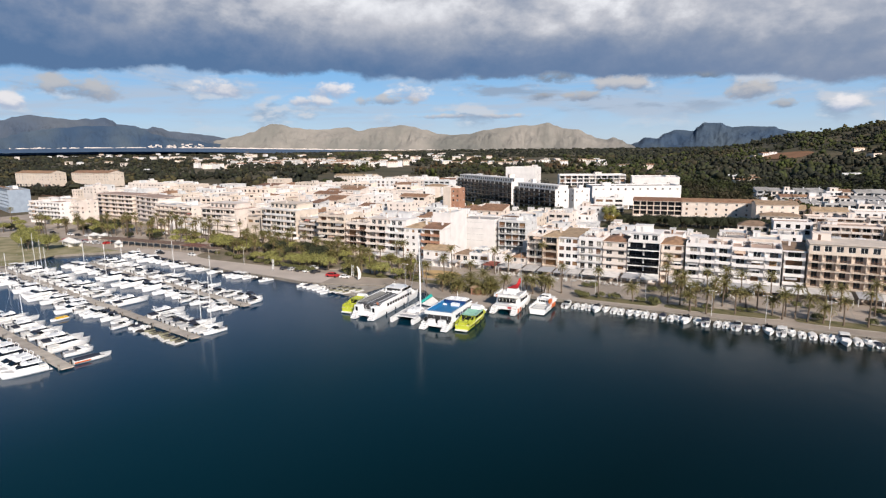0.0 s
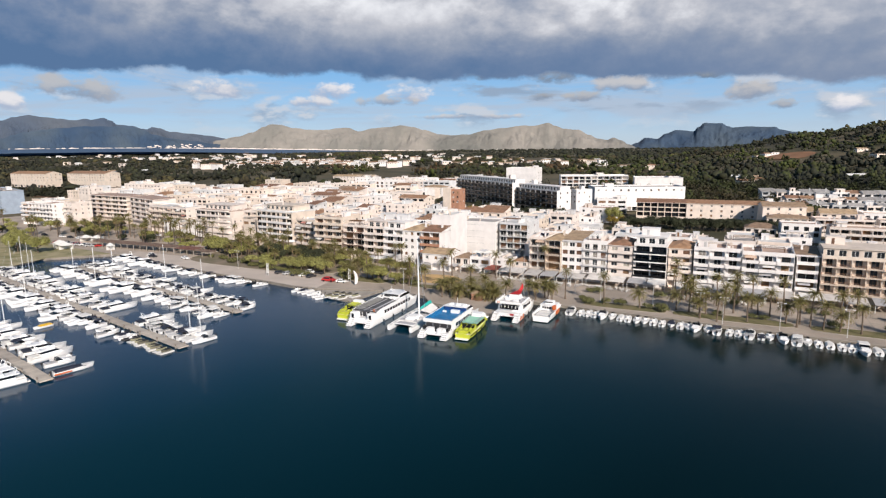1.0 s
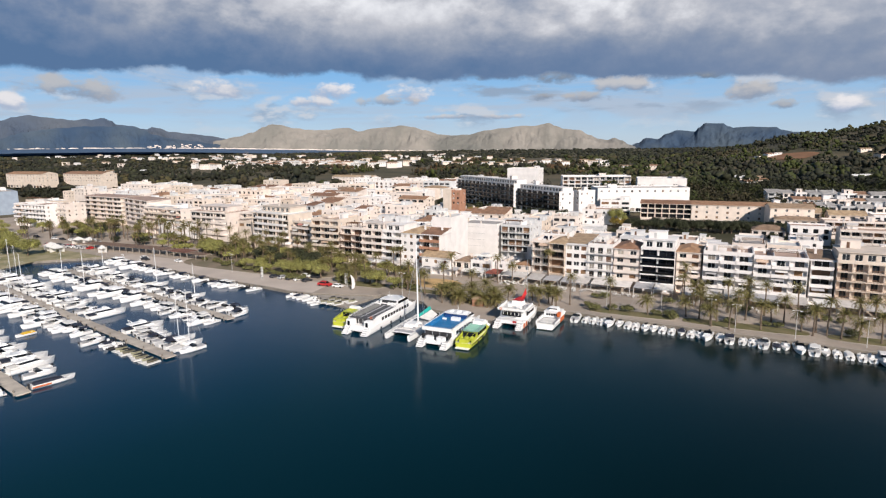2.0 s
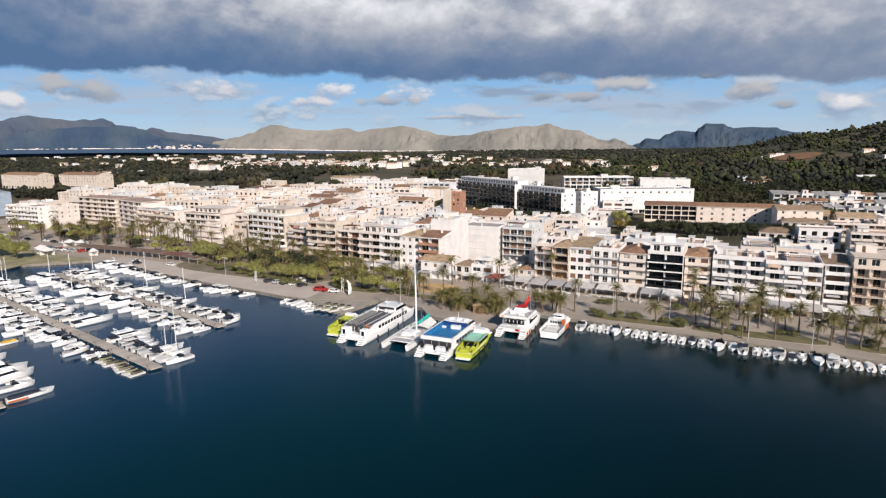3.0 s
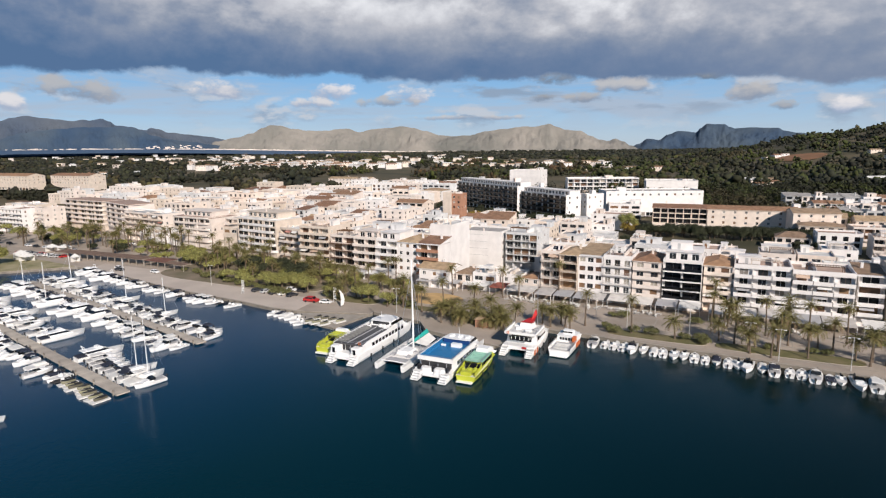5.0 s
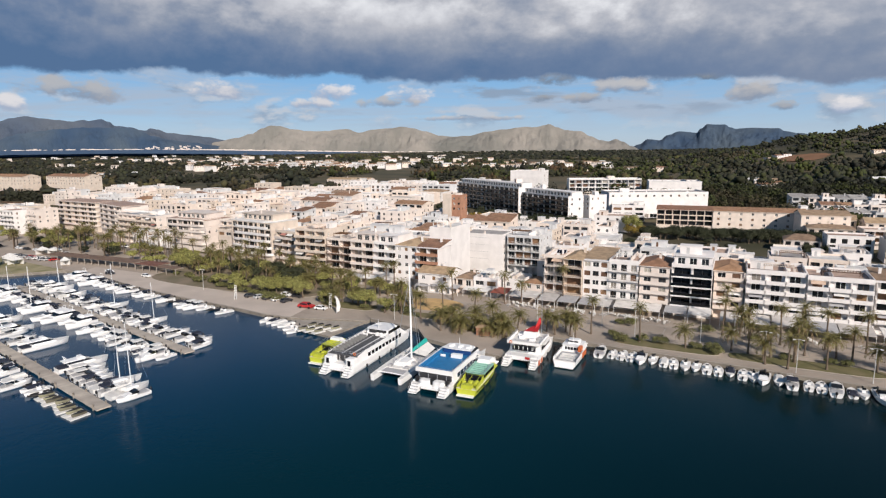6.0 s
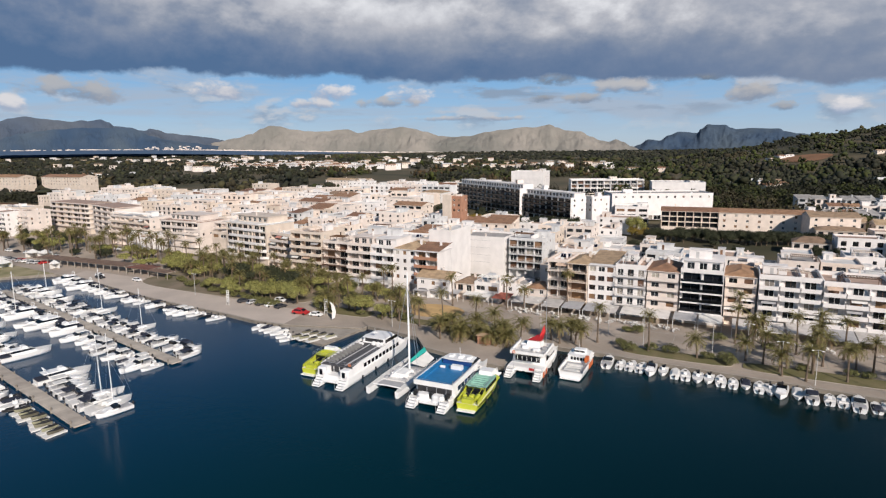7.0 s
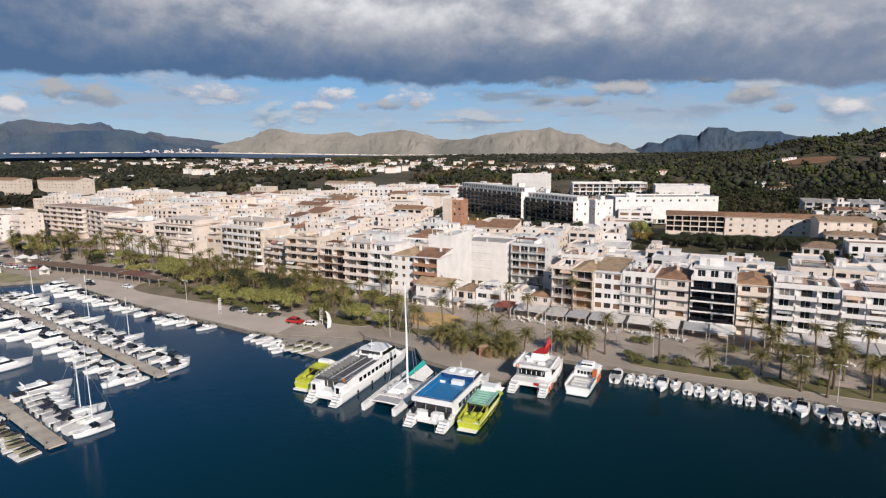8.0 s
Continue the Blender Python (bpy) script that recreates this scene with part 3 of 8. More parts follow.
# far bay with its pale line of shore buildings
def shore_z(a):
    return 56 - 41 * step(-31, 0, a)


b = Builder()
for i in range(60):
    a0, a1 = -46 + 60 * i / 60, -46 + 60 * (i + 1) / 60
    b.quad(*[(r * math.sin(radians(w)), r * math.cos(radians(w)), shore_z(w) - 0.0215 * (4400 - r)) for r, w in ((3500, a0), (3500, a1), (4400, a1), (4400, a0))])
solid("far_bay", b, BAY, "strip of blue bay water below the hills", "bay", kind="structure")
rng = random.Random(5)
b = Builder()
for i in range(620):
    a = rng.uniform(-37, 12) if rng.random() < 0.6 else rng.gauss(-17, 5)
    w, r = radians(a), rng.uniform(4385, 4400)
    x, y = r * math.sin(w), r * math.cos(w)
    z = shore_z(a) + (rng.random() ** 3) * (30 if -27.5 < a < -23 else 4)
    sx, sz = rng.uniform(3, 11), rng.uniform(1.2, 5)
    b.box(x - sx, y - 4, z - 3, x + sx, y + 4, z + sz)
tagged(new("far_town", b.mesh("far_town", [CREAM])), "distant white seaside buildings along the far shore", "far town", kind="stuff")


# ---- woods ----


def ico():
    t = (1 + 5 ** 0.5) / 2
    v = [(-1, t, 0), (1, t, 0), (-1, -t, 0), (1, -t, 0), (0, -1, t), (0, 1, t), (0, -1, -t), (0, 1, -t), (t, 0, -1), (t, 0, 1), (-t, 0, -1), (-t, 0, 1)]
    f = [(0, 11, 5), (0, 5, 1), (0, 1, 7), (0, 7, 10), (0, 10, 11), (1, 5, 9), (5, 11, 4), (11, 10, 2), (10, 7, 6), (7, 1, 8), (3, 9, 4), (3, 4, 2), (3, 2, 6), (3, 6, 8), (3, 8, 9), (4, 9, 5), (2, 4, 11), (6, 2, 10), (8, 6, 7), (9, 8, 1)]
    return np.array(v) / np.linalg.norm(v[0]), np.array(f)


def clump_mesh(name, mat, centres, sizes, rs):
    """Many small ragged leaf masses in one mesh."""
    v, f = ico()
    n = len(centres)
    V = np.repeat(v[None], n, 0) * (0.5 + 1.0 * rs.random((n, 12, 1)))
    V = V * sizes[:, None, :] + centres[:, None, :]
    F = f[None] + (np.arange(n) * 12)[:, None, None]
    me = bpy.data.meshes.new(name)
    me.vertices.add(n * 12)
    me.vertices.foreach_set("co", V.reshape(-1).astype(np.float32))
    me.loops.add(n * 60)
    me.loops.foreach_set("vertex_index", F.reshape(-1).astype(np.int32))
    me.polygons.add(n * 20)
    me.polygons.foreach_set("loop_start", np.arange(0, n * 60, 3, dtype=np.int32))
    me.polygons.foreach_set("loop_total", np.full(n * 20, 3, dtype=np.int32))
    me.materials.append(mat)
    me.update(calc_edges=True)
    return me


def open_field(x, y):
    """Where the far country is clear of trees: fields by a slow noise, the town and its named sites."""
    r = Vector((x, y, 0)) - QO
    s, d = r.dot(QU), r.dot(QV)
    if in_town(s, d):
        return True
    if (x - 580) ** 2 / 50 ** 2 + (y - 1062) ** 2 / 62 ** 2 < 1:
        return True
    wooded = 0.62 if x > 0.36 * y else 0.3 if x < -0.24 * y else 0.04 if 560 < y < 2000 else 0.33
    return noise.noise(Vector((x * 0.009, y * 0.0035, 3.3))) + 0.35 * noise.noise(Vector((x * 0.03, y * 0.012, 8.1))) > wooded


def in_town(s, d):
    if d < 64:
        return True
    if s < -430:
        return d < (300 if s > -580 else 190)
    if s < -330:
        return d < 330
    if s < -195:
        return d < 425 + 25 * math.sin(s * 0.05)
    if s < -60:
        return d < 345 + 25 * math.sin(s * 0.06)
    if s < 90:
        return d < 242 or (s < 35 and d < 300)
    return d < 330


def spray_mesh(name, mat, centres, sizes, per, rs, leaf=1.0):
    """Tree crowns as loose masses of small leaf sprays, each one quad."""
    n = len(centres)
    v = rs.normal(size=(n, per, 3))
    v /= np.linalg.norm(v, axis=2, keepdims=True)
    v *= rs.random((n, per, 1)) ** 0.35
    lump = 0.75 + 0.35 * np.sin(v[..., :1] * 3 + rs.random((n, 1, 1)) * 6.3) * np.cos(v[..., 1:2] * 3 + rs.random((n, 1, 1)) * 6.3)
    p = v * lump * sizes[:, None, :] + centres[:, None, :]
    nrm = v + rs.normal(size=v.shape) * 0.5 + np.array([0, 0, 0.4])
    nrm /= np.linalg.norm(nrm, axis=2, keepdims=True)
    t = np.cross(nrm, rs.normal(size=v.shape))
    t /= np.linalg.norm(t, axis=2, keepdims=True)
    u = np.cross(nrm, t)
    s = (sizes[:, None, :1] * (0.13 + 0.15 * rs.random((n, per, 1)))) * leaf
    q = np.stack([p - t * s, p + u * s * 0.7, p + t * s, p - u * s * 0.7], 2).reshape(-1, 3)
    m = n * per
    me = bpy.data.meshes.new(name)
    me.vertices.add(m * 4)
    me.vertices.foreach_set("co", q.reshape(-1).astype(np.float32))
    me.loops.add(m * 4)
    me.loops.foreach_set("vertex_index", np.arange(m * 4, dtype=np.int32))
    me.polygons.add(m)
    me.polygons.foreach_set("loop_start", np.arange(0, m * 4, 4, dtype=np.int32))
    me.polygons.foreach_set("loop_total", np.full(m, 4, dtype=np.int32))
    me.materials.append(mat)
    me.update(calc_edges=True)
    return me


def grove(x, y, u):
    """Which kind of tree grows here: 0 dark pine, also standing for cloud shade, 1 green in a sunlit tone, 2 olive, 3
    rusty.
    """
    a = math.degrees(math.atan2(x, y))
    r = math.hypot(x, y)
    n = noise.noise(Vector((x * 0.012, y * 0.005, 5.1))) + 0.45 * (u - 0.5)
    if r > 2000 and a > -5:
        return 0
    # leftward woods take the dark tone in place of a cloud's shadow
    if a < -12:
        return 0 if n < 0.30 else 2
    if a > 19:
        return 0 if n < 0.02 else 1 if n < 0.42 else 2
    if 12 < a < 21 and r < 1500:
        return 1 if n < 0.25 else 2
    return 0 if n < -0.12 else 1 if n < 0.12 else 2 if n < 0.36 else 3


def woods():
    rs = np.random.RandomState(11)
    rg = random.Random(7)
    bins = {}
    count = tries = 0
    while count < 16000 and tries < 120000:
        tries += 1
        y = 330 + 3900 * rg.random() ** 2.1
        x = rg.uniform(-0.86, 0.86) * (y + 40)
        if open_field(x, y):
            continue
        far = step(900, 3200, y)
        h = rg.uniform(6, 11) * (1 - 0.3 * far) * (0.6 + 0.9 * rg.random() ** 1.5)
        z = ground_z(x, y)
        w = h * rg.uniform(0.45, 0.75) * (1 + 0.7 * far)
        r = math.hypot(x, y)
        if x < -0.02 * y and r > 1800 and z + h > 53 - 0.0082 * r:
            continue
        kind = grove(x, y, rg.random())
        zone = 0 if y < 640 else 1 if y < 1700 else 2
        if zone == 2 and kind == 3:
            kind = 2
        cs, zs = bins.setdefault((zone, kind), ([], []))
        cs.append((x, y, z + h * (0.5 if zone < 2 else 0.4)))
        zs.append((w, w, h * 0.55))
        count += 1
    looks = ("dark green pines toned for cloud shade", "green trees in a sunlit tone", "dull olive trees", "rusty brown autumn trees")
    where = ("behind the town", "on the hillside and plain", "far off on the plain")
    for (zone, kind), (cs, zs) in sorted(bins.items()):
        mat = (WOODS, WOODS_GREEN, WOODS_OLIVE, WOODS_RUST)[kind]
        if zone == 2:
            me = clump_mesh("far_woodland", mat, np.array(cs), np.array(zs), rs)
        else:
            cs, zs = np.array(cs), np.array(zs)
            if zone == 0:
                me = spray_mesh("woodland", mat, cs, zs, 115, rs, 0.66)
            else:
                off = rs.normal(size=(4, len(cs), 3)) * 0.5
                off[..., 2] *= 0.7
                lumps = np.concatenate([cs + off[q] * zs for q in range(4)])
                me = clump_mesh("woodland", mat, lumps, np.concatenate([zs * rs.uniform(0.25, 0.62, (len(cs), 3)) for q in range(4)]), rs)
        tagged(new("far_woodland" if zone == 2 else "woodland", me), f"{looks[kind]} {where[zone]}", "woodland", kind="stuff")


woods()
b = Builder()
for k in range(26):
    ring = []
    for g in (k * 2 * math.pi / 26, (k + 1) * 2 * math.pi / 26):
        wob = 1 + 0.12 * math.sin(3 * g + 1)
        ring.append((580 + 45 * wob * math.cos(g), 1068 + 44 * wob * math.sin(g)))
    b.quad(*[(x, y, ground_z(x, y) + 0.9) for x, y in ((580, 1068), *ring)])
solid("field", b, RED_EARTH, "bare red-brown field on the wooded hillside", "field", kind="structure")

# ---- buildings ----
CACHE = {}
FRONT = "waterfront buildings"
ROSE = material("rose_awning", (0.52, 0.25, 0.20), 0.85, 0.2, 0.6, 4.0)
OCHRE = material("ochre_awning", (0.60, 0.44, 0.33), 0.85, 0.2, 0.6, 4.0)


def weld(b):
    """Joins corners that lie on one another."""
    seen, index = {}, []
    for v in b.v:
        key = tuple(round(c, 4) for c in v)
        index.append(seen.setdefault(key, len(seen)))
    b.v = list(seen)
    b.f = [tuple(index[i] for i in f) for f in b.f]


def window_mesh(w, h, kind):
    key = ("window", round(w, 1), round(h, 1), kind)
    if key not in CACHE:
        w, h = key[1], key[2]
        b = Builder()
        t = 0.08
        flat = lambda a_, h_, k_: (a_, k_, h_)
        holes = [(-w / 2 + t, -t / 2, t, h - t, 0.07), (t / 2, w / 2 - t, t, h - t, 0.07)]
        wall_face(b, flat, -w / 2, w / 2, 0, h, holes)
        for k in range(len(b.f)):
            if all(abs(b.v[i][1] - 0.07) < 1e-6 for i in b.f[k]):
                b.m[k] = 1
        weld(b)
        mats = [SHUTTER, SHUTTER] if kind == "shutter" else [FRAME_W, CURTAIN] if kind == "curtain" else [DARK, TINTED] if kind == "dark" else [FRAME_W if kind == "white" else BROWN, GLASS]
        CACHE[key] = b.mesh("window", mats)
    return CACHE[key]


def lattice(b, a0, a1, z0, z1, n, place, m=0, bar=0.045, rail=0.07, deep=0.05):
    """A railing in one piece: a top rail with bars cut out of one thin plate."""
    c = Builder()
    gap = (a1 - a0 - bar) / n
    holes = [(a0 + bar + k * gap, a0 + (k + 1) * gap, z0, z1 - rail, deep) for k in range(n)]
    wall_face(c, place, a0, a1, z0, z1, holes)
    far = {tuple(round(v, 4) for v in place(h[e], h[f], deep)) for h in holes for e in (0, 1) for f in (2, 3)}
    keep = [f for f in c.f if not all(tuple(round(v, 4) for v in c.v[i]) in far for i in f)]
    c.f, c.m = keep, [m] * len(keep)
    weld(c)
    i = len(b.v)
    b.v += c.v
    b.f += [tuple(i + q for q in f) for f in c.f]
    b.m += c.m


def balcony_mesh(w, proj, kind, mat):
    key = ("balcony", round(w, 1), round(proj, 1), kind, mat.name)
    if key not in CACHE:
        w = key[1]
        b = Builder()
        b.box(-w / 2, -proj, -0.34 if kind == "glass" else -0.2, w / 2, 0.02, 0.12 if kind == "glass" else 0.0)
        if kind == "glass":
            b.box(-w / 2 + 0.05, -proj + 0.05, 0, w / 2 - 0.05, -proj + 0.08, 0.9, 1)
            b.box(-w / 2 + 0.05, -proj + 0.09, 0.9, w / 2 - 0.05, -proj + 0.04, 0.94, 1)
        elif kind == "solid":
            b.box(-w / 2, -proj, 0, w / 2, -proj + 0.14, 0.95)
            b.box(-w / 2, -proj + 0.14, 0, -w / 2 + 0.14, 0, 0.95)
            b.box(w / 2 - 0.14, -proj + 0.14, 0, w / 2, 0, 0.95)
        else:
            n = max(4, int(w / 0.35))
            lattice(b, -w / 2, w / 2, 0.0, 1.0, n, lambda a_, h_, k_: (a_, -proj + k_, h_), 1)
            for x in (-w / 2, w / 2 - 0.05):
                lattice(b, -proj, 0.0, 0.0, 1.0, 3, lambda a_, h_, k_: (x + k_, a_, h_), 1)
        CACHE[key] = b.mesh("balcony", [mat, BROWN if kind == "wood" else TEAK if kind == "teak" else TINTED if kind == "glass" else RAIL])
    return CACHE[key]


def wall_face(b, place, a0, a1, z0, z1, holes):
    """One wall plane with openings that go in to a given depth."""
    xs = sorted({a0, a1, *[h[0] for h in holes], *[h[1] for h in holes]})
    zs = sorted({z0, z1, *[h[2] for h in holes], *[h[3] for h in holes]})
    for i in range(len(xs) - 1):
        for j in range(len(zs) - 1):
            cx, cz = (xs[i] + xs[i + 1]) / 2, (zs[j] + zs[j + 1]) / 2
            if any(h[0] < cx < h[1] and h[2] < cz < h[3] for h in holes):
                continue
            b.quad(place(xs[i], zs[j], 0), place(xs[i + 1], zs[j], 0), place(xs[i + 1], zs[j + 1], 0), place(xs[i], zs[j + 1], 0))
    for p, q, r, t, k in holes:
        b.quad(place(p, r, 0), place(q, r, 0), place(q, r, k), place(p, r, k))
        b.quad(place(p, t, 0), place(q, t, 0), place(q, t, k), place(p, t, k))
        b.quad(place(p, r, 0), place(p, t, 0), place(p, t, k), place(p, r, k))
        b.quad(place(q, r, 0), place(q, t, 0), place(q, t, k), place(q, r, k))
        b.quad(place(p, r, k), place(q, r, k), place(q, t, k), place(p, t, k))


def rooftop(root, w, dep, H, rg, rich, far=None):
    """Stair house, chimneys, tanks and cooling units on a flat roof."""
    if w > 6 and rg.random() < 0.75:
        b = Builder()
        bw, bd = rg.uniform(2.2, min(6.5, w * 0.6)), rg.uniform(2.4, 5)
        x, y = rg.uniform(0.4, w - bw - 0.4), rg.uniform(dep * 0.35, max(dep * 0.36, dep - bd - 0.4))
        b.box(x, y, H, x + bw, y + bd, H + 2.5)
        b.box(x - 0.2, y - 0.2, H + 2.5, x + bw + 0.2, y + bd + 0.2, H + 2.68)
        b.box(x + bw * 0.3, y - 0.03, H, x + bw * 0.3 + 0.9, y, H + 2.0, 1)
        part("stair_house", b, [rg.choice((WHITE, CREAM, WHITE, PALEGREY)), rg.choice((SHUTTER, GREY, FRAME_W, GLASS, GREY))], root)
    for k in range(rg.randint(1, 3) if rich else rg.choice((0, 0, 1))):
        b = far or Builder()
        x, y = rg.uniform(0.5, w - 1), rg.uniform(1, dep - 1)
        hh = rg.uniform(1.0, 1.8)
        b.box(x, y, H, x + 0.55, y + 0.55, H + hh)
        b.box(x - 0.1, y - 0.1, H + hh, x + 0.65, y + 0.65, H + hh + 0.14)
        if not far:
            part("chimney", b, rg.choice((WHITE, CREAM, SAND)), root)
    if rich and w > 7 and rg.random() < 0.55:
        b = Builder()
        x0, x1 = rg.uniform(0.5, w * 0.35), rg.uniform(w * 0.55, w - 0.5)
        y0, y1 = 0.7, rg.uniform(3.2, min(5, dep * 0.5))
        lattice(b, x0 - 0.2, x1 + 0.2, y0 - 0.3, y1 + 0.3, int((x1 - x0) / 0.7) + 2, lambda a_, h_, k_: (a_, h_, H + 2.3 + k_), 0, 0.16, 0.2, 0.2)
        for x in (x0, x1):
            for y in (y0, y1):
                b.box(x - 0.08, y - 0.08, H, x + 0.08, y + 0.08, H + 2.32)
        part("pergola", b, rg.choice((BROWN, FRAME_W, SAND)), root, "open roof pergola")
    if rich and rg.random() < 0.25:
        n = rg.randint(2, 3)
        x, y = rg.uniform(0.6, max(0.7, w - n * 1.2 - 0.4)), rg.uniform(dep * 0.3, dep * 0.6)
        for k in range(n):
            b = Builder()
            q = x + k * 1.15
            b.quad((q, y, H + 0.25), (q + 1.05, y, H + 0.25), (q + 1.05, y + 1.6, H + 1.15), (q, y + 1.6, H + 1.15))
            b.quad((q, y, H + 0.2), (q + 1.05, y, H + 0.2), (q + 1.05, y + 1.6, H + 1.1), (q, y + 1.6, H + 1.1))
            part("solar_panel", b, SOLAR, root, "dark tilted solar panel")
    if rich and rg.random() < 0.7:
        b = Builder()
        x = rg.uniform(w * 0.25, w * 0.75)
        b.box(x, 0.25, H, x + 0.15, dep - 0.3, H + rg.uniform(1.0, 1.9))
        part("roof_wall", b, rg.choice((WHITE, CREAM)), root)
    if rich and rg.random() < 0.6:
        b = Builder()
        x, y, hh = rg.uniform(1, w - 1), rg.uniform(2, dep - 1), rg.uniform(2.2, 3.6)
        b.tube([(x, y, H), (x, y, H + hh)], [0.03, 0.02], 4)
        b.tube([(x - 0.6, y, H + hh * 0.9), (x + 0.6, y, H + hh * 0.9)], [0.02, 0.02], 4)
        part("aerial", b, ALU, root)
    if rich and rg.random() < 0.6:
        b = Builder()
        x, y = rg.uniform(1, w - 1.2), rg.uniform(1, dep - 1.2)
        b.box(x, y, H, x + 1.0, y + 0.5, H + 0.9)
        b.tube([(x + 0.5, y - 0.01, H + 0.45), (x + 0.5, y - 0.03, H + 0.45)], [0.3, 0.3], 10)
        part("cooling_unit", b, FRAME_W, root)
    if rich and rg.random() < 0.45:
        b = Builder()
        x, y = rg.uniform(1, w - 1.2), rg.uniform(dep * 0.4, dep - 1.2)
        b.tube([(x, y, H), (x, y, H + 1.1), (x, y, H + 1.25)], [0.55, 0.55, 0.2], 10)
        part("water_tank", b, GREY, root)


def building(name, s, d, w, dep, floors, label, wall=WHITE, fh=3.0, gh=3.7, opening="door", bays=None, balcony=None, rail="solid", balmat=None, roof="flat",
             roofmat=None, z=1.0, turn=0.0, group="", side=True, left=False, only_top=0, frame_kind="white", seed=0, setback=0, proj=1.1, rich=True, m=None, loggia=1.9, ground="shop", par=0.8, glaze=0.78, simple=False, inset=False):
    """A block with its storeys: walls with recessed openings, windows, balconies, roof and what stands on it. Facade along local x, at y = 0."""
    rg = random.Random(seed * 131 + int(abs(s) * 7 + abs(d) * 13))
    root = thing(name, m if m is not None else at(s, d, z, turn), label, "building", group)
    bays = bays or max(1, round(w / 4.2))
    H = gh + fh * floors
    bw = w / bays
    holes, wins, bals = [], [], []
    if ground == "shop":
        for k in range(bays):
            holes.append((k * bw + 0.35, (k + 1) * bw - 0.35, 0.1, gh - 0.7, 1.8 if group == FRONT else 0.6))
            if group != FRONT:
                wins.append((k * bw + bw / 2, 0.52, 0.1, bw - 0.7, gh - 0.8, 0))
    first = max(0, floors - only_top) if only_top else 0
    for f in range(first, floors):
        zf = gh + f * fh
        for k in range(bays):
            c = k * bw + bw / 2
            if opening == "loggia":
                holes.append((k * bw + 0.16, (k + 1) * bw - 0.16, zf + 0.12, zf + fh - 0.3, loggia))
                ow = bw * glaze * rg.uniform(0.8, 1.0)
                off = rg.uniform(-0.08, 0.08) * (bw - ow)
                wins.append((c + off, loggia - 0.1, zf + 0.12, ow, 2.35, 0))
            elif opening == "door":
                ow = min(2.2, bw * 0.6)
                holes.append((c - ow / 2, c + ow / 2, zf + 0.1, zf + 2.25, 0.3))
                wins.append((c, 0.2, zf + 0.1, ow, 2.15, 0))
            elif opening == "win":
                ow = min(1.3, bw * 0.5)
                holes.append((c - ow / 2, c + ow / 2, zf + 0.9, zf + 2.25, 0.25))
                wins.append((c, 0.14, zf + 0.9, ow, 1.35, 0))
            elif opening == "wide":
                holes.append((c - bw * 0.36, c + bw * 0.36, zf + 0.75, zf + 2.35, 0.3))
                wins.append((c, 0.18, zf + 0.75, bw * 0.72, 1.6, 0))
            if balcony == "bay":
                bals.append((c, zf + 0.1, bw - 0.25))
        if balcony == "full":
            bals.append((w / 2, zf + 0.1, w - 0.1))
        elif balcony == "half":
            bals.append((w * 0.27, zf + 0.1, w * 0.46))
            bals.append((w * 0.73, zf + 0.1, w * 0.46))
    b = Builder()
    wall_face(b, lambda a_, h_, k_: (a_, k_, h_), 0, w, 0, H, holes)
    sh, lh = [], []
    nb = max(1, int(dep / 4.5))
    for f in range(first, floors):
        zf = gh + f * fh
        for k in range(nb):
            c = dep * (k + 0.5) / nb
            if side and s < -25 and rg.random() < 0.75:
                sh.append((c - 0.55, c + 0.55, zf + 0.9, zf + 2.2, 0.25))
                wins.append((c, 0.14, zf + 0.9, 1.1, 1.3, 1))
            if left and rg.random() < 0.75:
                lh.append((c - 0.55, c + 0.55, zf + 0.9, zf + 2.2, 0.25))
                wins.append((c, 0.14, zf + 0.9, 1.1, 1.3, 2))
    wall_face(b, lambda a_, h_, k_: (w - k_, a_, h_), 0, dep, 0, H, sh)
    wall_face(b, lambda a_, h_, k_: (k_, a_, h_), 0, dep, 0, H, lh)
    b.quad((0, dep, 0), (w, dep, 0), (w, dep, H), (0, dep, H))
    b.quad((0, 0, H), (w, 0, H), (w, dep, H), (0, dep, H))
    walls = b
    if inset:
        # far small windows: the backs of the openings are the panes
        for q in range(len(b.f)):
            xs, ys, zs = zip(*[b.v[i] for i in b.f[q]])
            flat_y = max(ys) - min(ys) < 1e-6 and 0.05 < ys[0] < dep - 0.05
            flat_x = max(xs) - min(xs) < 1e-6 and 0.05 < xs[0] < w - 0.05 and 0 < min(ys) and abs(min(xs[0], w - xs[0]) - 0.25) < 1e-6 and max(ys) - min(ys) > 0.5
            if flat_y or flat_x:
                b.m[q] = 1
        wins = []
    if not (simple and roof == "flat"):
        part("wall", b, [wall, GLASS], root)
    for c, k, zz, ow, oh, face in wins:
        kind = frame_kind if frame_kind != "white" else rg.choice(("white", "white", "white", "curtain", "wood", "shutter"))
        me = window_mesh(ow, oh, kind)
        mm = pose(c, k, zz) if face == 0 else pose(w - k, c, zz, 0, 0, 90) if face == 1 else pose(k, c, zz, 0, 0, -90)
        part("window", me, [], root, m=mm)
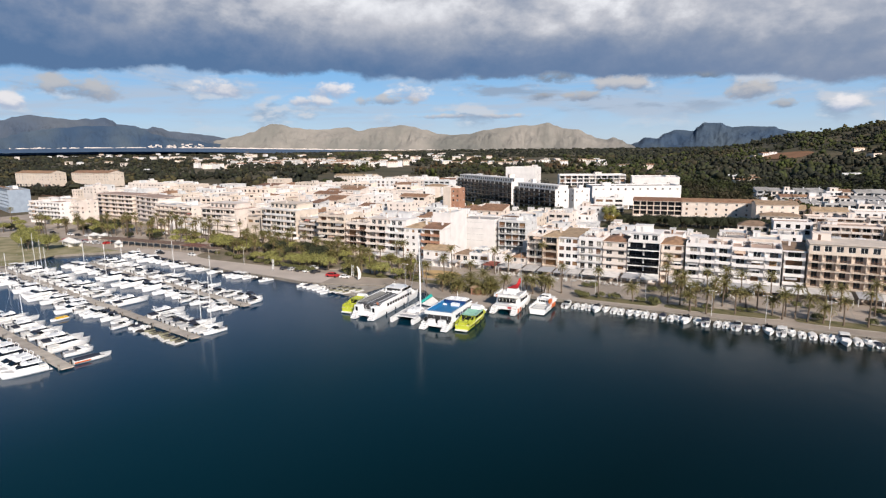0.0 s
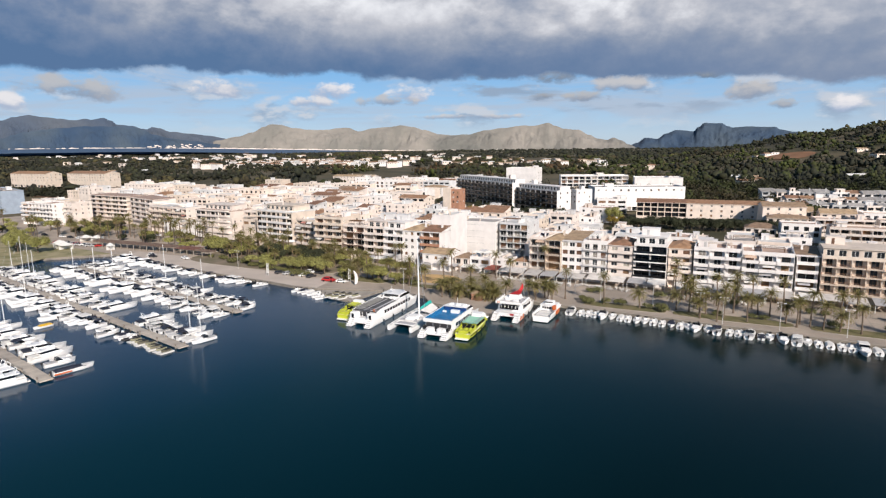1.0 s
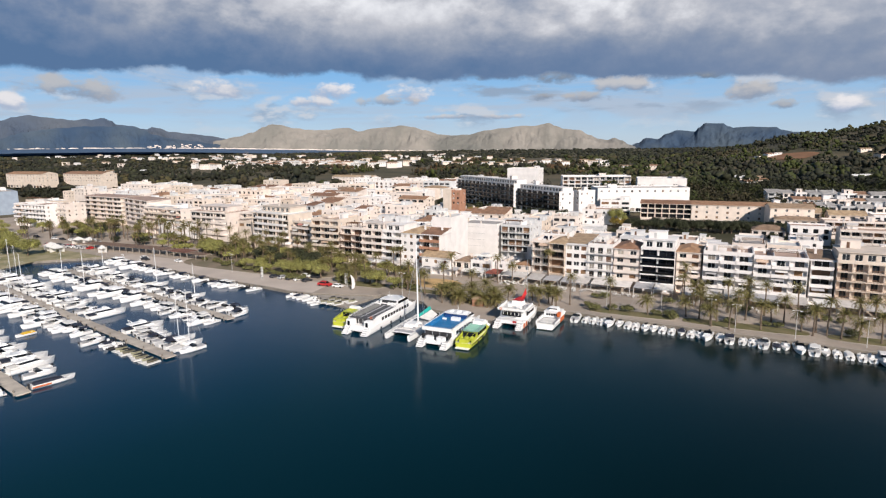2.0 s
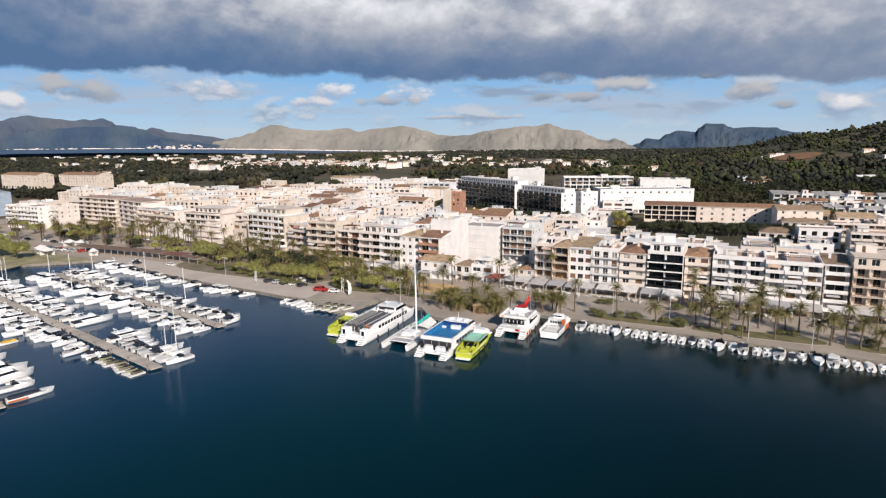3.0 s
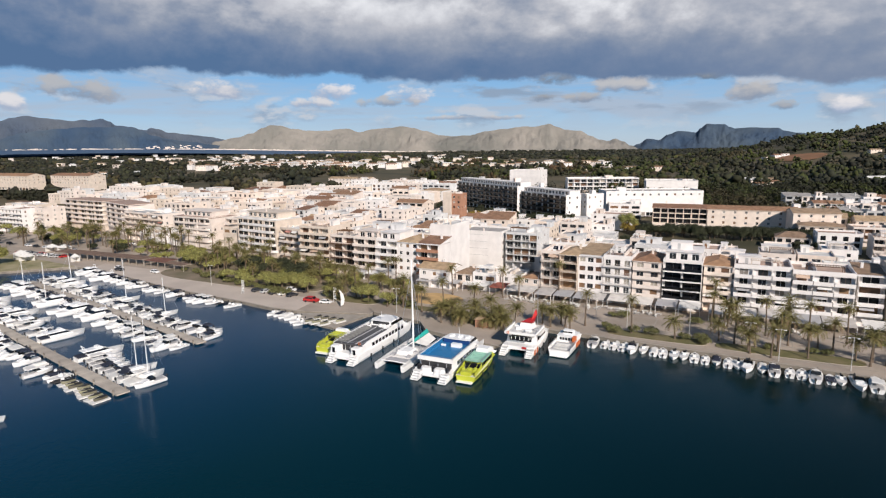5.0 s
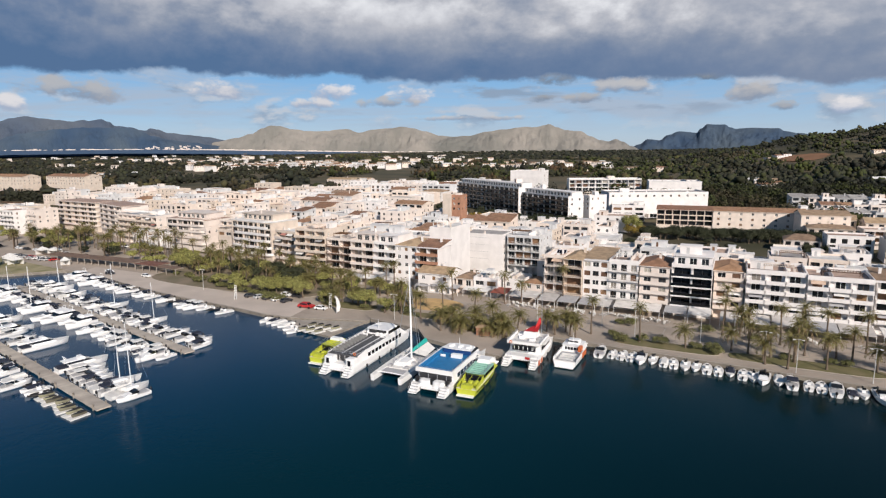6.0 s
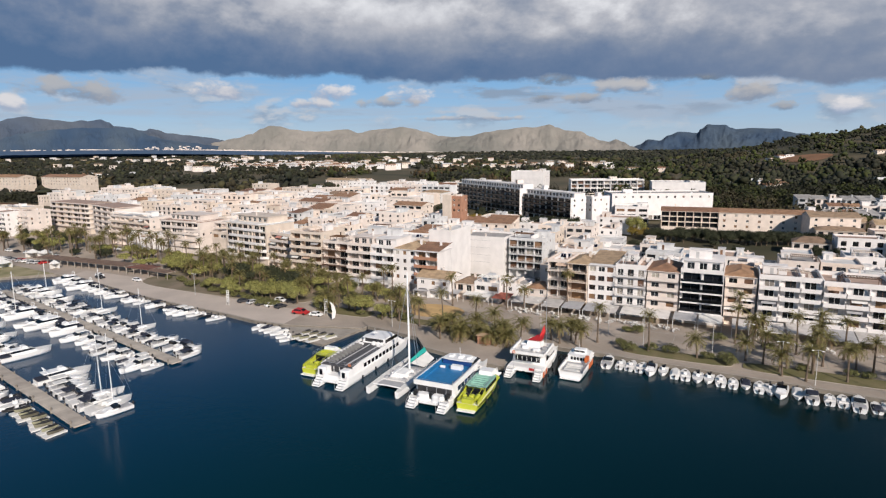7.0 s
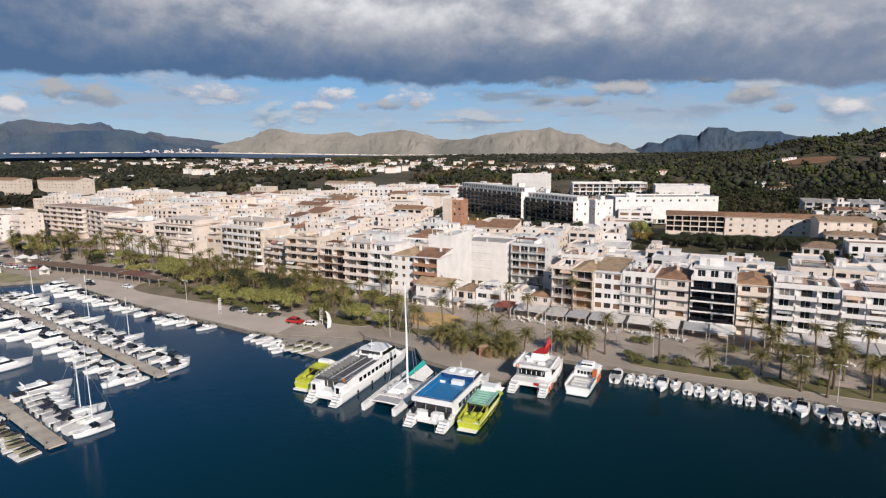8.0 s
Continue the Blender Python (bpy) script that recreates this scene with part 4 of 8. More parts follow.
    for c, zz, ow in bals:
        if group == FRONT and rg.random() < 0.16 and ow < 9:
            b = Builder()
            aw = min(ow - 0.4, 3.6)
            x = c + rg.uniform(-0.5, 0.5) * (ow - aw)
            b.quad((x - aw / 2, 0.0, zz + 2.45), (x + aw / 2, 0.0, zz + 2.45), (x + aw / 2, -proj - 0.2, zz + 1.75), (x - aw / 2, -proj - 0.2, zz + 1.75))
            b.quad((x - aw / 2, 0.0, zz + 2.41), (x + aw / 2, 0.0, zz + 2.41), (x + aw / 2, -proj - 0.2, zz + 1.71), (x - aw / 2, -proj - 0.2, zz + 1.71))
            part("balcony_awning", b, rg.choice((CANVAS, ROSE, OCHRE, GREYCANVAS)), root)
        part("balcony", balcony_mesh(ow, proj, rail, balmat or wall), [], root, m=pose(c, 0, zz))
    if roof == "flat":
        b = Builder()
        top = roofmat or rg.choice((FLAT_WHITE, FLAT_GREY, FLAT_GREY, FLAT_CLAY) if group == "town houses" and not inset else (FLAT_WHITE, FLAT_WHITE, FLAT_GREY, FLAT_CLAY))
        if inset:
            walls.box(0.2, 0.2, H, w - 0.2, dep - 0.2, H + 0.06, 2)
        else:
            b.box(0.2, 0.2, H, w - 0.2, dep - 0.2, H + 0.06)
            part("roof", b, top, root)
        b = walls if simple else Builder()
        t, ph = 0.2, par
        for x0, y0, x1, y1 in ((-0.03, -0.03, w + 0.03, t), (-0.03, dep - t, w + 0.03, dep + 0.03), (-0.03, t, t, dep - t), (w - t, t, w + 0.03, dep - t)):
            b.box(x0, y0, H - 0.1, x1, y1, H + ph)
        if not simple:
            part("parapet", b, wall, root)
        if inset:
            rooftop(root, w, dep, H, rg, rich, walls)
        if simple:
            part("wall", walls, [wall, GLASS, top], root)
        if setback:
            b = Builder()
            sb = min(3.0, dep * 0.3)
            hs = [(x + 0.5, min(x + 2.6, w - 1.2), H + 0.3, H + 2.3, 0.2) for x in np.arange(0.9, w - 2.8, 3.4)]
            wall_face(b, lambda a_, h_, k_: (a_, sb + k_, h_), 0.4, w - 0.4, H, H + 2.8, hs)
            b.quad((w - 0.4, sb, H), (w - 0.4, dep - 0.5, H), (w - 0.4, dep - 0.5, H + 2.8), (w - 0.4, sb, H + 2.8))
            b.quad((0.4, sb, H), (0.4, dep - 0.5, H), (0.4, dep - 0.5, H + 2.8), (0.4, sb, H + 2.8))
            b.quad((0.4, dep - 0.5, H), (w - 0.4, dep - 0.5, H), (w - 0.4, dep - 0.5, H + 2.8), (0.4, dep - 0.5, H + 2.8))
            b.box(0.2, sb - 0.5, H + 2.8, w - 0.2, dep - 0.3, H + 3.05)
            part("penthouse", b, wall, root)
            for hh in hs:
                part("window", window_mesh(hh[1] - hh[0], 2.0, "white"), [], root, m=pose((hh[0] + hh[1]) / 2, sb + 0.1, H + 0.3))
            rooftop(root, w, dep, H + 3.05, rg, False)
        elif not inset:
            rooftop(root, w, dep, H, rg, rich)
    else:
        b = Builder()
        o, rh = 0.45, min(w, dep) * (0.2 if w < 20 else 0.13)
        rm = roofmat or rg.choice((TILE, TILE, TILE_PALE))
        x0, x1, y0, y1 = -o, w + o, -o, dep + o
        if roof == "hip":
            i = min(w, dep) * 0.42
            if w >= dep:
                r0, r1 = (x0 + i, dep / 2, H + rh), (x1 - i, dep / 2, H + rh)
                b.quad((x0, y0, H), (x1, y0, H), r1, r0)
                b.quad((x1, y1, H), (x0, y1, H), r0, r1)
                b.quad((x0, y1, H), (x0, y0, H), r0)
                b.quad((x1, y0, H), (x1, y1, H), r1)
            else:
                r0, r1 = (w / 2, y0 + i, H + rh), (w / 2, y1 - i, H + rh)
                b.quad((x0, y0, H), (x1, y0, H), r0)
                b.quad((x1, y0, H), (x1, y1, H), r1, r0)
                b.quad((x1, y1, H), (x0, y1, H), r1)
                b.quad((x0, y1, H), (x0, y0, H), r0, r1)
        elif roof == "gable":
            b.quad((x0, y0, H), (x1, y0, H), (x1, dep / 2, H + rh), (x0, dep / 2, H + rh))
            b.quad((x1, y1, H), (x0, y1, H), (x0, dep / 2, H + rh), (x1, dep / 2, H + rh))
            b.quad((0, 0, H), (0, dep, H), (0, dep / 2, H + rh), m=1)
            b.quad((w, 0, H), (w, dep, H), (w, dep / 2, H + rh), m=1)
        else:
            b.quad((x0, y0, H - 0.2), (x1, y0, H - 0.2), (x1, y1, H + rh), (x0, y1, H + rh))
            b.quad((0, 0, H - 0.2), (0, dep, H - 0.2), (0, dep, H + rh), m=1)
            b.quad((w, 0, H - 0.2), (w, dep, H - 0.2), (w, dep, H + rh), m=1)
            b.quad((0, dep, H - 0.2), (w, dep, H - 0.2), (w, dep, H + rh), (0, dep, H + rh), m=1)
        b.box(x0, y0, H - 0.22, x1, y1, H - 0.02, 1)
        part("roof", b, [rm, wall], root)
        if rg.random() < (0.35 if inset else 0.8):
            b = Builder()
            x, y = rg.uniform(w * 0.2, w * 0.8), dep * rg.uniform(0.4, 0.7)
            b.box(x, y, H, x + 0.7, y + 0.7, H + rh + 0.9)
            b.box(x - 0.1, y - 0.1, H + rh + 0.9, x + 0.8, y + 0.8, H + rh + 1.05)
            part("chimney", b, wall, root)
    return root




def rounded(x0, x1, y0, y1, r, n=6):
    """Outline with rounded front corners."""
    pts = []
    for cx, w0 in ((x0 + r, math.pi), (x1 - r, 1.5 * math.pi)):
        for k in range(n + 1):
            w = w0 + k * math.pi / 2 / n
            pts.append((cx + r * math.cos(w), y0 + r + r * math.sin(w)))
    return pts + [(x1, y1), (x0, y1)]


def terrace_block(s, d, w, dep, floors, label, wall, band, turn=0.0, seed=0, z=1.0, fh=3.0, gh=3.8, out=1.8, r=4.0, shrink=0.0, top=True):
    """An apartment block whose floors are deep rounded terraces with solid white parapets before a recessed dark glazed core."""
    rg = random.Random(seed)
    root = thing("apartment_building", at(s, d, z, turn), label, "building", FRONT)
    H = gh + fh * floors
    b = Builder()
    holes = []
    n = max(3, int(w / 4.2))
    for f in range(floors):
        for k in range(n):
            c = 1.5 + (w - 3) * (k + 0.5) / n
            ow = (w - 3) / n * rg.uniform(0.72, 0.94)
            holes.append((c - ow / 2, c + ow / 2, gh + f * fh + 0.1, gh + f * fh + 2.4, 0.3))
    wall_face(b, lambda a_, h_, k_: (a_, out + k_, h_), 1.0, w - 1.0, 0, H, holes)
    for x in (1.0, w - 1.0):
        b.quad((x, out, 0), (x, dep, 0), (x, dep, H), (x, out, H))
    b.quad((1.0, dep, 0), (w - 1.0, dep, 0), (w - 1.0, dep, H), (1.0, dep, H))
    part("wall", b, wall, root)
    for h in holes:
        part("window", window_mesh(h[1] - h[0], 2.3, rg.choice(("wood", "wood", "white", "curtain"))), [], root, m=pose((h[0] + h[1]) / 2, out + 0.2, h[2]))
    for f in range(floors + 1):
        zf = gh + f * fh
        k = shrink * f
        o = rounded(k, w - k, k * 0.6, dep * 0.7, r)
        b = Builder()
        b.prism(o, zf - 0.22, zf)
        part("terrace_slab", b, band, root)
        if f == floors and not top:
            continue
        i = rounded(k + 0.15, w - k - 0.15, k * 0.6 + 0.15, dep * 0.7, r - 0.15)
        b = Builder()
        hgt = 0.98 if f < floors else 0.6
        for (p0, p1), (q0, q1) in zip(zip(o[:-2], o[1:-1]), zip(i[:-2], i[1:-1])):
            b.quad((*p0, zf), (*p1, zf), (*p1, zf + hgt), (*p0, zf + hgt))
            b.quad((*q0, zf), (*q1, zf), (*q1, zf + hgt), (*q0, zf + hgt))
            b.quad((*p0, zf + hgt), (*p1, zf + hgt), (*q1, zf + hgt), (*q0, zf + hgt))
        part("parapet", b, band, root)
        if f < floors:
            m_ = max(2, int(w / 9))
            for j in range(1, m_):
                b = Builder()
                x = w * j / m_
                b.box(x - 0.1, k * 0.6 + 0.25, zf, x + 0.1, out, zf + fh - 0.22)
                part("partition", b, wall, root)
    b = Builder()
    b.box(0.8, out, H, w - 0.8, dep, H + 0.3)
    part("roof", b, FLAT_CLAY if band is not WHITE else FLAT_WHITE, root)
    if top:
        b = Builder()
        x0, x1, y0 = w * 0.15, w * 0.85, dep * 0.35
        hs = [(x + 0.4, x + 2.4, H + 0.6, H + 2.5, 0.2) for x in np.arange(x0, x1 - 3, 3.6)]
        wall_face(b, lambda a_, h_, k_: (a_, y0 + k_, h_), x0, x1, H + 0.3, H + 3.0, hs)
        for x in (x0, x1):
            b.quad((x, y0, H), (x, dep - 0.5, H), (x, dep - 0.5, H + 3), (x, y0, H + 3))
        b.quad((x0, dep - 0.5, H), (x1, dep - 0.5, H), (x1, dep - 0.5, H + 3), (x0, dep - 0.5, H + 3))
        b.box(x0 - 0.4, y0 - 0.6, H + 3.0, x1 + 0.4, dep - 0.3, H + 3.25)
        part("penthouse", b, wall, root)
        for h in hs:
            part("window", window_mesh(h[1] - h[0], 1.9, "white"), [], root, m=pose((h[0] + h[1]) / 2, y0 + 0.1, H + 0.6))
        rooftop(root, w * 0.7, dep * 0.5, H + 3.25, rg, False)


# waterfront row, from the park to the open promenade
building("apartment_building", -138, 46, 15.5, 16, 5, "beige apartment block with slanted balconies facing the park", SAND, 3.0, 3.7, "loggia", 3, "bay", balmat=SAND, seed=1, group=FRONT, roofmat=FLAT_CLAY)
building("apartment_building", -121.5, 46, 12, 15, 4, "apartment block with dark brown balconies and a green-grey roof terrace", CREAM, 3.0, 3.7, "loggia", 2, "full", "wood", BROWN, seed=2, group=FRONT, roofmat=FLAT_GREY)
building("apartment_building", -109, 45, 10.6, 15, 4, "cream apartment block with solid balconies and a set-back attic", CREAM, 3.0, 3.7, "loggia", 2, "full", "solid", CREAM, seed=3, group=FRONT, roof="flat", roofmat=FLAT_CLAY, setback=1)
building("apartment_building", -98, 45, 9.8, 15, 4, "white apartment block with wide balconies and a tiled eave", WHITE, 3.0, 3.6, "loggia", 2, "full", "solid", WHITE, seed=4, group=FRONT, roof="flat", roofmat=FLAT_CLAY, setback=1)
building("apartment_building", -88, 45, 9.3, 15, 4, "bright white narrow apartment block with small windows", WHITE, 3.0, 3.6, "win", 3, None, seed=5, group=FRONT, roof="hip", roofmat=TILE_PALE)
building("apartment_building", -78.5, 55.2, 9.2, 18, 6, "plain white rear block with a blank side wall", WHITE, 3.0, 3.6, "none", 2, None, seed=60, group=FRONT, side=False, roofmat=FLAT_WHITE, ground="none", par=0.3)
building("apartment_building", -78.5, 44, 9.2, 11, 4, "apartment block with brown balconies and a blank white side wall", WHITE, 3.0, 3.6, "loggia", 2, "full", "solid", BRICKY, seed=6, group=FRONT, side=False, roof="shed", roofmat=TILE)
# gap in the row: small houses, with set-back blocks behind
building("house", -75, 53 - 14, 13, 10, 1, "small white seafront house with a tiled roof", WHITE, 3.3, 3.9, "win", 3, None, seed=7, group=FRONT, roof="gable", roofmat=TILE_PALE, side=True)
building("house", -61, 42, 6.5, 10, 1, "small cream terraced house with a roof balcony", CREAM, 2.8, 3.0, "door", 2, None, seed=8, group=FRONT, roof="hip", roofmat=TILE_PALE)
building("house", -54, 42, 9, 11, 1, "low white restaurant house with a flat roof terrace", WHITE, 2.9, 3.2, "wide", 2, None, seed=9, group=FRONT, roofmat=FLAT_WHITE)
building("house", -44, 45, 7.5, 10, 1, "low white house with a dark terrace roof", WHITE, 2.9, 3.0, "win", 2, None, seed=10, group=FRONT, roofmat=FLAT_GREY)
building("house", -36, 45, 6.5, 9, 1, "small cream house with a tiled roof", CREAM, 2.7, 3.0, "win", 2, None, seed=11, group=FRONT, roof="hip", roofmat=TILE)
BLANK = building("apartment_building", -78.5, 82, 20, 16, 4, "plain white block with thin horizontal joints on its wall", WHITE, 3.0, 3.4, "none", 4, None, seed=12, group=FRONT, roofmat=FLAT_GREY, ground="none")
for k in range(4):
    b = Builder()
    b.box(0.6, -0.02, 5.4 + k * 3, 14, 0.0, 5.52 + k * 3)
    part("joint", b, GREY, BLANK)
building("apartment_building", -57, 84, 14, 18, 4, "pale grey apartment block with grey-green glazed balconies", PALEGREY, 3.0, 3.4, "loggia", 4, "bay", "rail", PALEGREY, seed=13, group=FRONT, loggia=0.7, glaze=0.9)
# waterfront row beyond the gap
building("apartment_building", -29, 45, 6.6, 14, 4, "cream apartment block with open brown loggias", CREAM, 3.0, 3.5, "loggia", 2, "full", "rail", CREAM, seed=14, group=FRONT, roof="flat", roofmat=FLAT_CLAY)
building("apartment_building", -22.2, 44, 6.2, 15, 4, "beige apartment block with brown balconies and a tiled roof", SAND, 3.0, 3.5, "loggia", 1, "full", "wood", SAND, seed=15, group=FRONT, roof="hip", roofmat=TILE_PALE)
building("apartment_building", -15.8, 45, 8.2, 18, 4, "white apartment block with square windows and solar panels", WHITE, 3.0, 3.5, "wide", 3, None, seed=16, group=FRONT, roof="shed", roofmat=TILE_PALE)
building("apartment_building", -7.4, 45, 9.2, 15, 4, "white apartment block with railed full-width balconies", WHITE, 3.0, 3.5, "door", 3, "full", "rail", WHITE, seed=17, group=FRONT, roof="flat", roofmat=FLAT_CLAY)
building("apartment_building", 2.2, 45, 9.0, 15, 4, "pale yellow apartment block with a red-brown hipped roof", CREAM, 2.9, 3.4, "door", 2, "full", "solid", CREAM, seed=18, group=FRONT, roof="hip", roofmat=TILE)
building("apartment_building", 11.6, 44.5, 11.6, 16, 4, "white apartment block with dark glazed loggias in two bays", WHITE, 3.0, 3.6, "loggia", 2, "full", "glass", WHITE, seed=19, group=FRONT, setback=1, roofmat=FLAT_GREY, loggia=1.1, proj=1.2, glaze=0.98, frame_kind="dark")
building("apartment_building", 23.6, 46, 8.0, 15, 4, "peach apartment block with a brown tiled hipped roof", PEACH, 2.9, 3.5, "door", 2, "full", "solid", PEACH, seed=20, group=FRONT, roof="hip", roofmat=TILE)
for s_, d_, w_, z_ in ((32.2, 45, 15.2, 1.0), (47.6, 44.4, 15.6, 0.6)):
    building("apartment_building", s_, d_, w_, 15, 4, "white apartment block with stacked white balconies and pink awnings", WHITE, 2.9, 3.7, "loggia", 3, "bay", "solid", WHITE, seed=21 + int(s_), group=FRONT, roofmat=FLAT_CLAY, par=1.1, glaze=0.55, loggia=0.9, proj=1.3, z=z_)
building("apartment_building", 64, 46.5, 6.4, 15, 4, "narrow white apartment block with rounded balconies", WHITE, 2.9, 3.6, "loggia", 1, "full", "solid", WHITE, seed=22, group=FRONT, roof="shed", roofmat=TILE_PALE)
building("hotel", 71, 45, 29, 18, 4, "cream seafront hotel with open brown timber balconies", SAND, 2.9, 3.6, "loggia", 7, "full", "teak", SAND, seed=23, group=FRONT, roofmat=FLAT_GREY, setback=1, glaze=0.5, frame_kind="wood", loggia=1.4)
building("apartment_building", 101, 46, 22, 16, 4, "cream apartment block with solid balconies", CREAM, 3.0, 3.6, "loggia", 5, "bay", "solid", CREAM, seed=24, group=FRONT)
building("apartment_building", 124, 46, 26, 16, 4, "white apartment block with solid balconies", WHITE, 3.0, 3.6, "loggia", 6, "bay", "solid", WHITE, seed=25, group=FRONT)
# blocks behind the park
terrace_block(-192, 60, 31, 18, 5, "white apartment block with deep terraces and dark recessed floors", SAND, WHITE, -8, 26, shrink=0.5)
building("apartment_building", -158, 56, 17, 15, 4, "beige apartment block with curved balconies", SAND, 3.0, 3.6, "loggia", 4, "bay", "solid", CREAM, seed=27, group=FRONT, turn=-10)
terrace_block(-247, 67, 32, 18, 4, "cream apartment block with wide rounded terraces", CREAM, CREAM, -2, 28, fh=3.1, shrink=0.3)
building("apartment_building", -212, 74, 20, 16, 4, "cream apartment block with small balconies", CREAM, 3.0, 3.8, "loggia", 4, "bay", "solid", CREAM, seed=29, group=FRONT)
building("apartment_building", -291, 72, 38, 16, 4, "cream apartment block over a shaded arcade", CREAM, 3.0, 4.2, "loggia", 8, "bay", "solid", SAND, seed=30, group=FRONT, turn=-6)
terrace_block(-384, 92, 46, 17, 5, "sand-coloured block with sweeping balcony bands", SAND, CREAM, -4, 31, gh=4.4, r=3.0, top=False)
terrace_block(-336, 89, 40, 17, 5, "cream block with sweeping rounded balcony bands", CREAM, CREAM, -16, 32, gh=4.4, r=6.0, top=False)
building("apartment_building", -414, 62, 36, 15, 4, "white apartment block with small balconies and a plain cream end", WHITE, 2.9, 3.4, "loggia", 9, "bay", "solid", WHITE, seed=32, group=FRONT, roofmat=FLAT_CLAY, loggia=1.0, glaze=0.7)
building("apartment_building", -377, 70, 9, 14, 4, "cream block end with a plain wall", CREAM, 2.9, 3.6, "win", 2, "full", "solid", CREAM, seed=35, group=FRONT, roofmat=FLAT_CLAY, only_top=3)
building("apartment_building", -562, 112, 70, 16, 5, "blue-grey glazed block with vertical pale bands", BLUEGREY, 3.0, 3.4, "loggia", 17, None, seed=33, group=FRONT, loggia=0.8, glaze=0.9, frame_kind="dark", ground="none", turn=-18, side=False)
building("apartment_building", -470, 100, 40, 15, 3, "tan apartment block with rows of wide windows", SAND, 3.0, 3.4, "wide", 9, None, seed=34, group=FRONT, only_top=2)
building("apartment_building", 86, 160, 26, 14, 2, "cream garden apartments with shaded terraces", CREAM, 3.0, 3.2, "loggia", 6, "bay", "solid", CREAM, seed=36, z=2.5, roofmat=FLAT_CLAY, only_top=2)
building("apartment_building", 114, 156, 22, 14, 2, "sand-coloured garden apartments with tiled roof", SAND, 3.0, 3.2, "loggia", 5, "bay", "solid", SAND, seed=37, z=2.5, roof="hip", roofmat=TILE_PALE, only_top=2)

for s_, d_, w_, fl_, mat_, roof_, look_ in ((49, 174, 15, 1, CREAM, "hip", "low cream house with a hipped tile roof"), (66, 170, 18, 2, WHITE, "flat", "white flat-roofed garden house"), (60, 195, 20, 2, SAND, "hip", "sand-coloured house with a hipped tile roof"),
                                         (83, 193, 27, 2, CREAM, "flat", "cream terraced apartments with shaded balconies"), (112, 195, 24, 2, CREAM, "flat", "cream terraced apartments with a clay roof terrace"), (88, 221, 18, 2, PEACH, "gable", "peach house with a tiled gable roof"),
                                         (109, 223, 20, 2, WHITE, "flat", "white house with a roof terrace behind the apartments"), (72, 228, 13, 2, SAND, "gable", "sand-coloured house with a tiled gable roof")):
    p = Q(s_, d_)
    building("apartment_building" if w_ > 22 else "house", s_, d_, w_, 12, fl_, look_, mat_, 3.0, 3.2, "loggia" if w_ > 22 else "door", round(w_ / 4.2), "bay" if w_ > 22 else None, "solid", mat_, seed=int(s_), z=ground_z(p.x, p.y) - 0.3,
             roof=roof_, roofmat=FLAT_CLAY if roof_ == "flat" else TILE_PALE, ground="none", rich=w_ > 22, left=True, simple=w_ < 22, inset=w_ < 22, turn=rng.uniform(-3, 6))

# landmarks further back
building("tower", -131, 171, 5.5, 9, 6, "narrow grey-beige tower house with a blank side", SAND, 3.0, 3.4, "none", 2, None, seed=39, z=3.6, roofmat=FLAT_GREY, ground="none")
building("tower", -125.3, 172, 6, 9, 6, "narrow terracotta tower house with a grey side", BRICKY, 3.0, 3.4, "win", 2, None, seed=40, z=3, group="", roofmat=FLAT_CLAY, only_top=3)
building("hotel", -177, 291, 86, 12, 5, "white hotel with dark glazed balconies and roof terraces", WHITE, 3.0, 3.6, "loggia", 14, "bay", "glass", DARK, seed=41, z=6.5, turn=-36, roofmat=FLAT_WHITE, setback=1, loggia=1.0, glaze=1.1, frame_kind="dark", only_top=5, side=True, par=0.5)
building("hotel", -61.5, 229.5, 8, 14, 4, "white hotel end block with few windows", WHITE, 3.0, 3.4, "win", 2, None, seed=61, z=6.5, turn=-36, roofmat=FLAT_WHITE, only_top=3, ground="none")
building("hotel", -106, 243, 50, 12, 4, "white hotel wing with dark glazed balconies and roof terraces", WHITE, 3.0, 3.6, "loggia", 8, "bay", "glass", DARK, seed=42, z=6.5, turn=-36, roofmat=FLAT_WHITE, setback=1, loggia=1.0, glaze=1.1, frame_kind="dark", only_top=4, side=True, par=0.5)
building("apartment_building", -384, 388, 52, 15, 3, "long cream block with a tiled roof at the edge of town", CREAM, 3.0, 3.2, "win", 12, None, seed=55, z=7, turn=6, roof="gable", roofmat=TILE_PALE, only_top=2)
building("apartment_building", -312, 330, 22, 16, 4, "tall bright white block among the houses", WHITE, 3.0, 3.2, "win", 5, None, seed=56, z=6, turn=8, roofmat=FLAT_WHITE, only_top=2, ground="none")
building("apartment_building", -268, 300, 24, 16, 4, "bright white stepped block among the houses", WHITE, 3.0, 3.2, "door", 5, None, seed=57, z=5.5, turn=4, roofmat=FLAT_WHITE, only_top=2, ground="none")
building("hotel", -172, 400, 32, 20, 6, "plain white hotel block", WHITE, 3.0, 3.6, "none", 8, None, seed=43, z=8, roofmat=FLAT_WHITE, ground="none")
building("hall", -48, 250, 64, 24, 4, "large white public hall with a plain wall and small windows", WHITE, 3.2, 3.4, "win", 12, None, seed=44, z=6, turn=24, roofmat=FLAT_GREY, only_top=1)
building("hall", -44, 240, 20, 12, 2, "lower white wing with a dark glazed front", WHITE, 3.2, 3.2, "wide", 3, None, seed=45, z=5.5, turn=10, only_top=2)
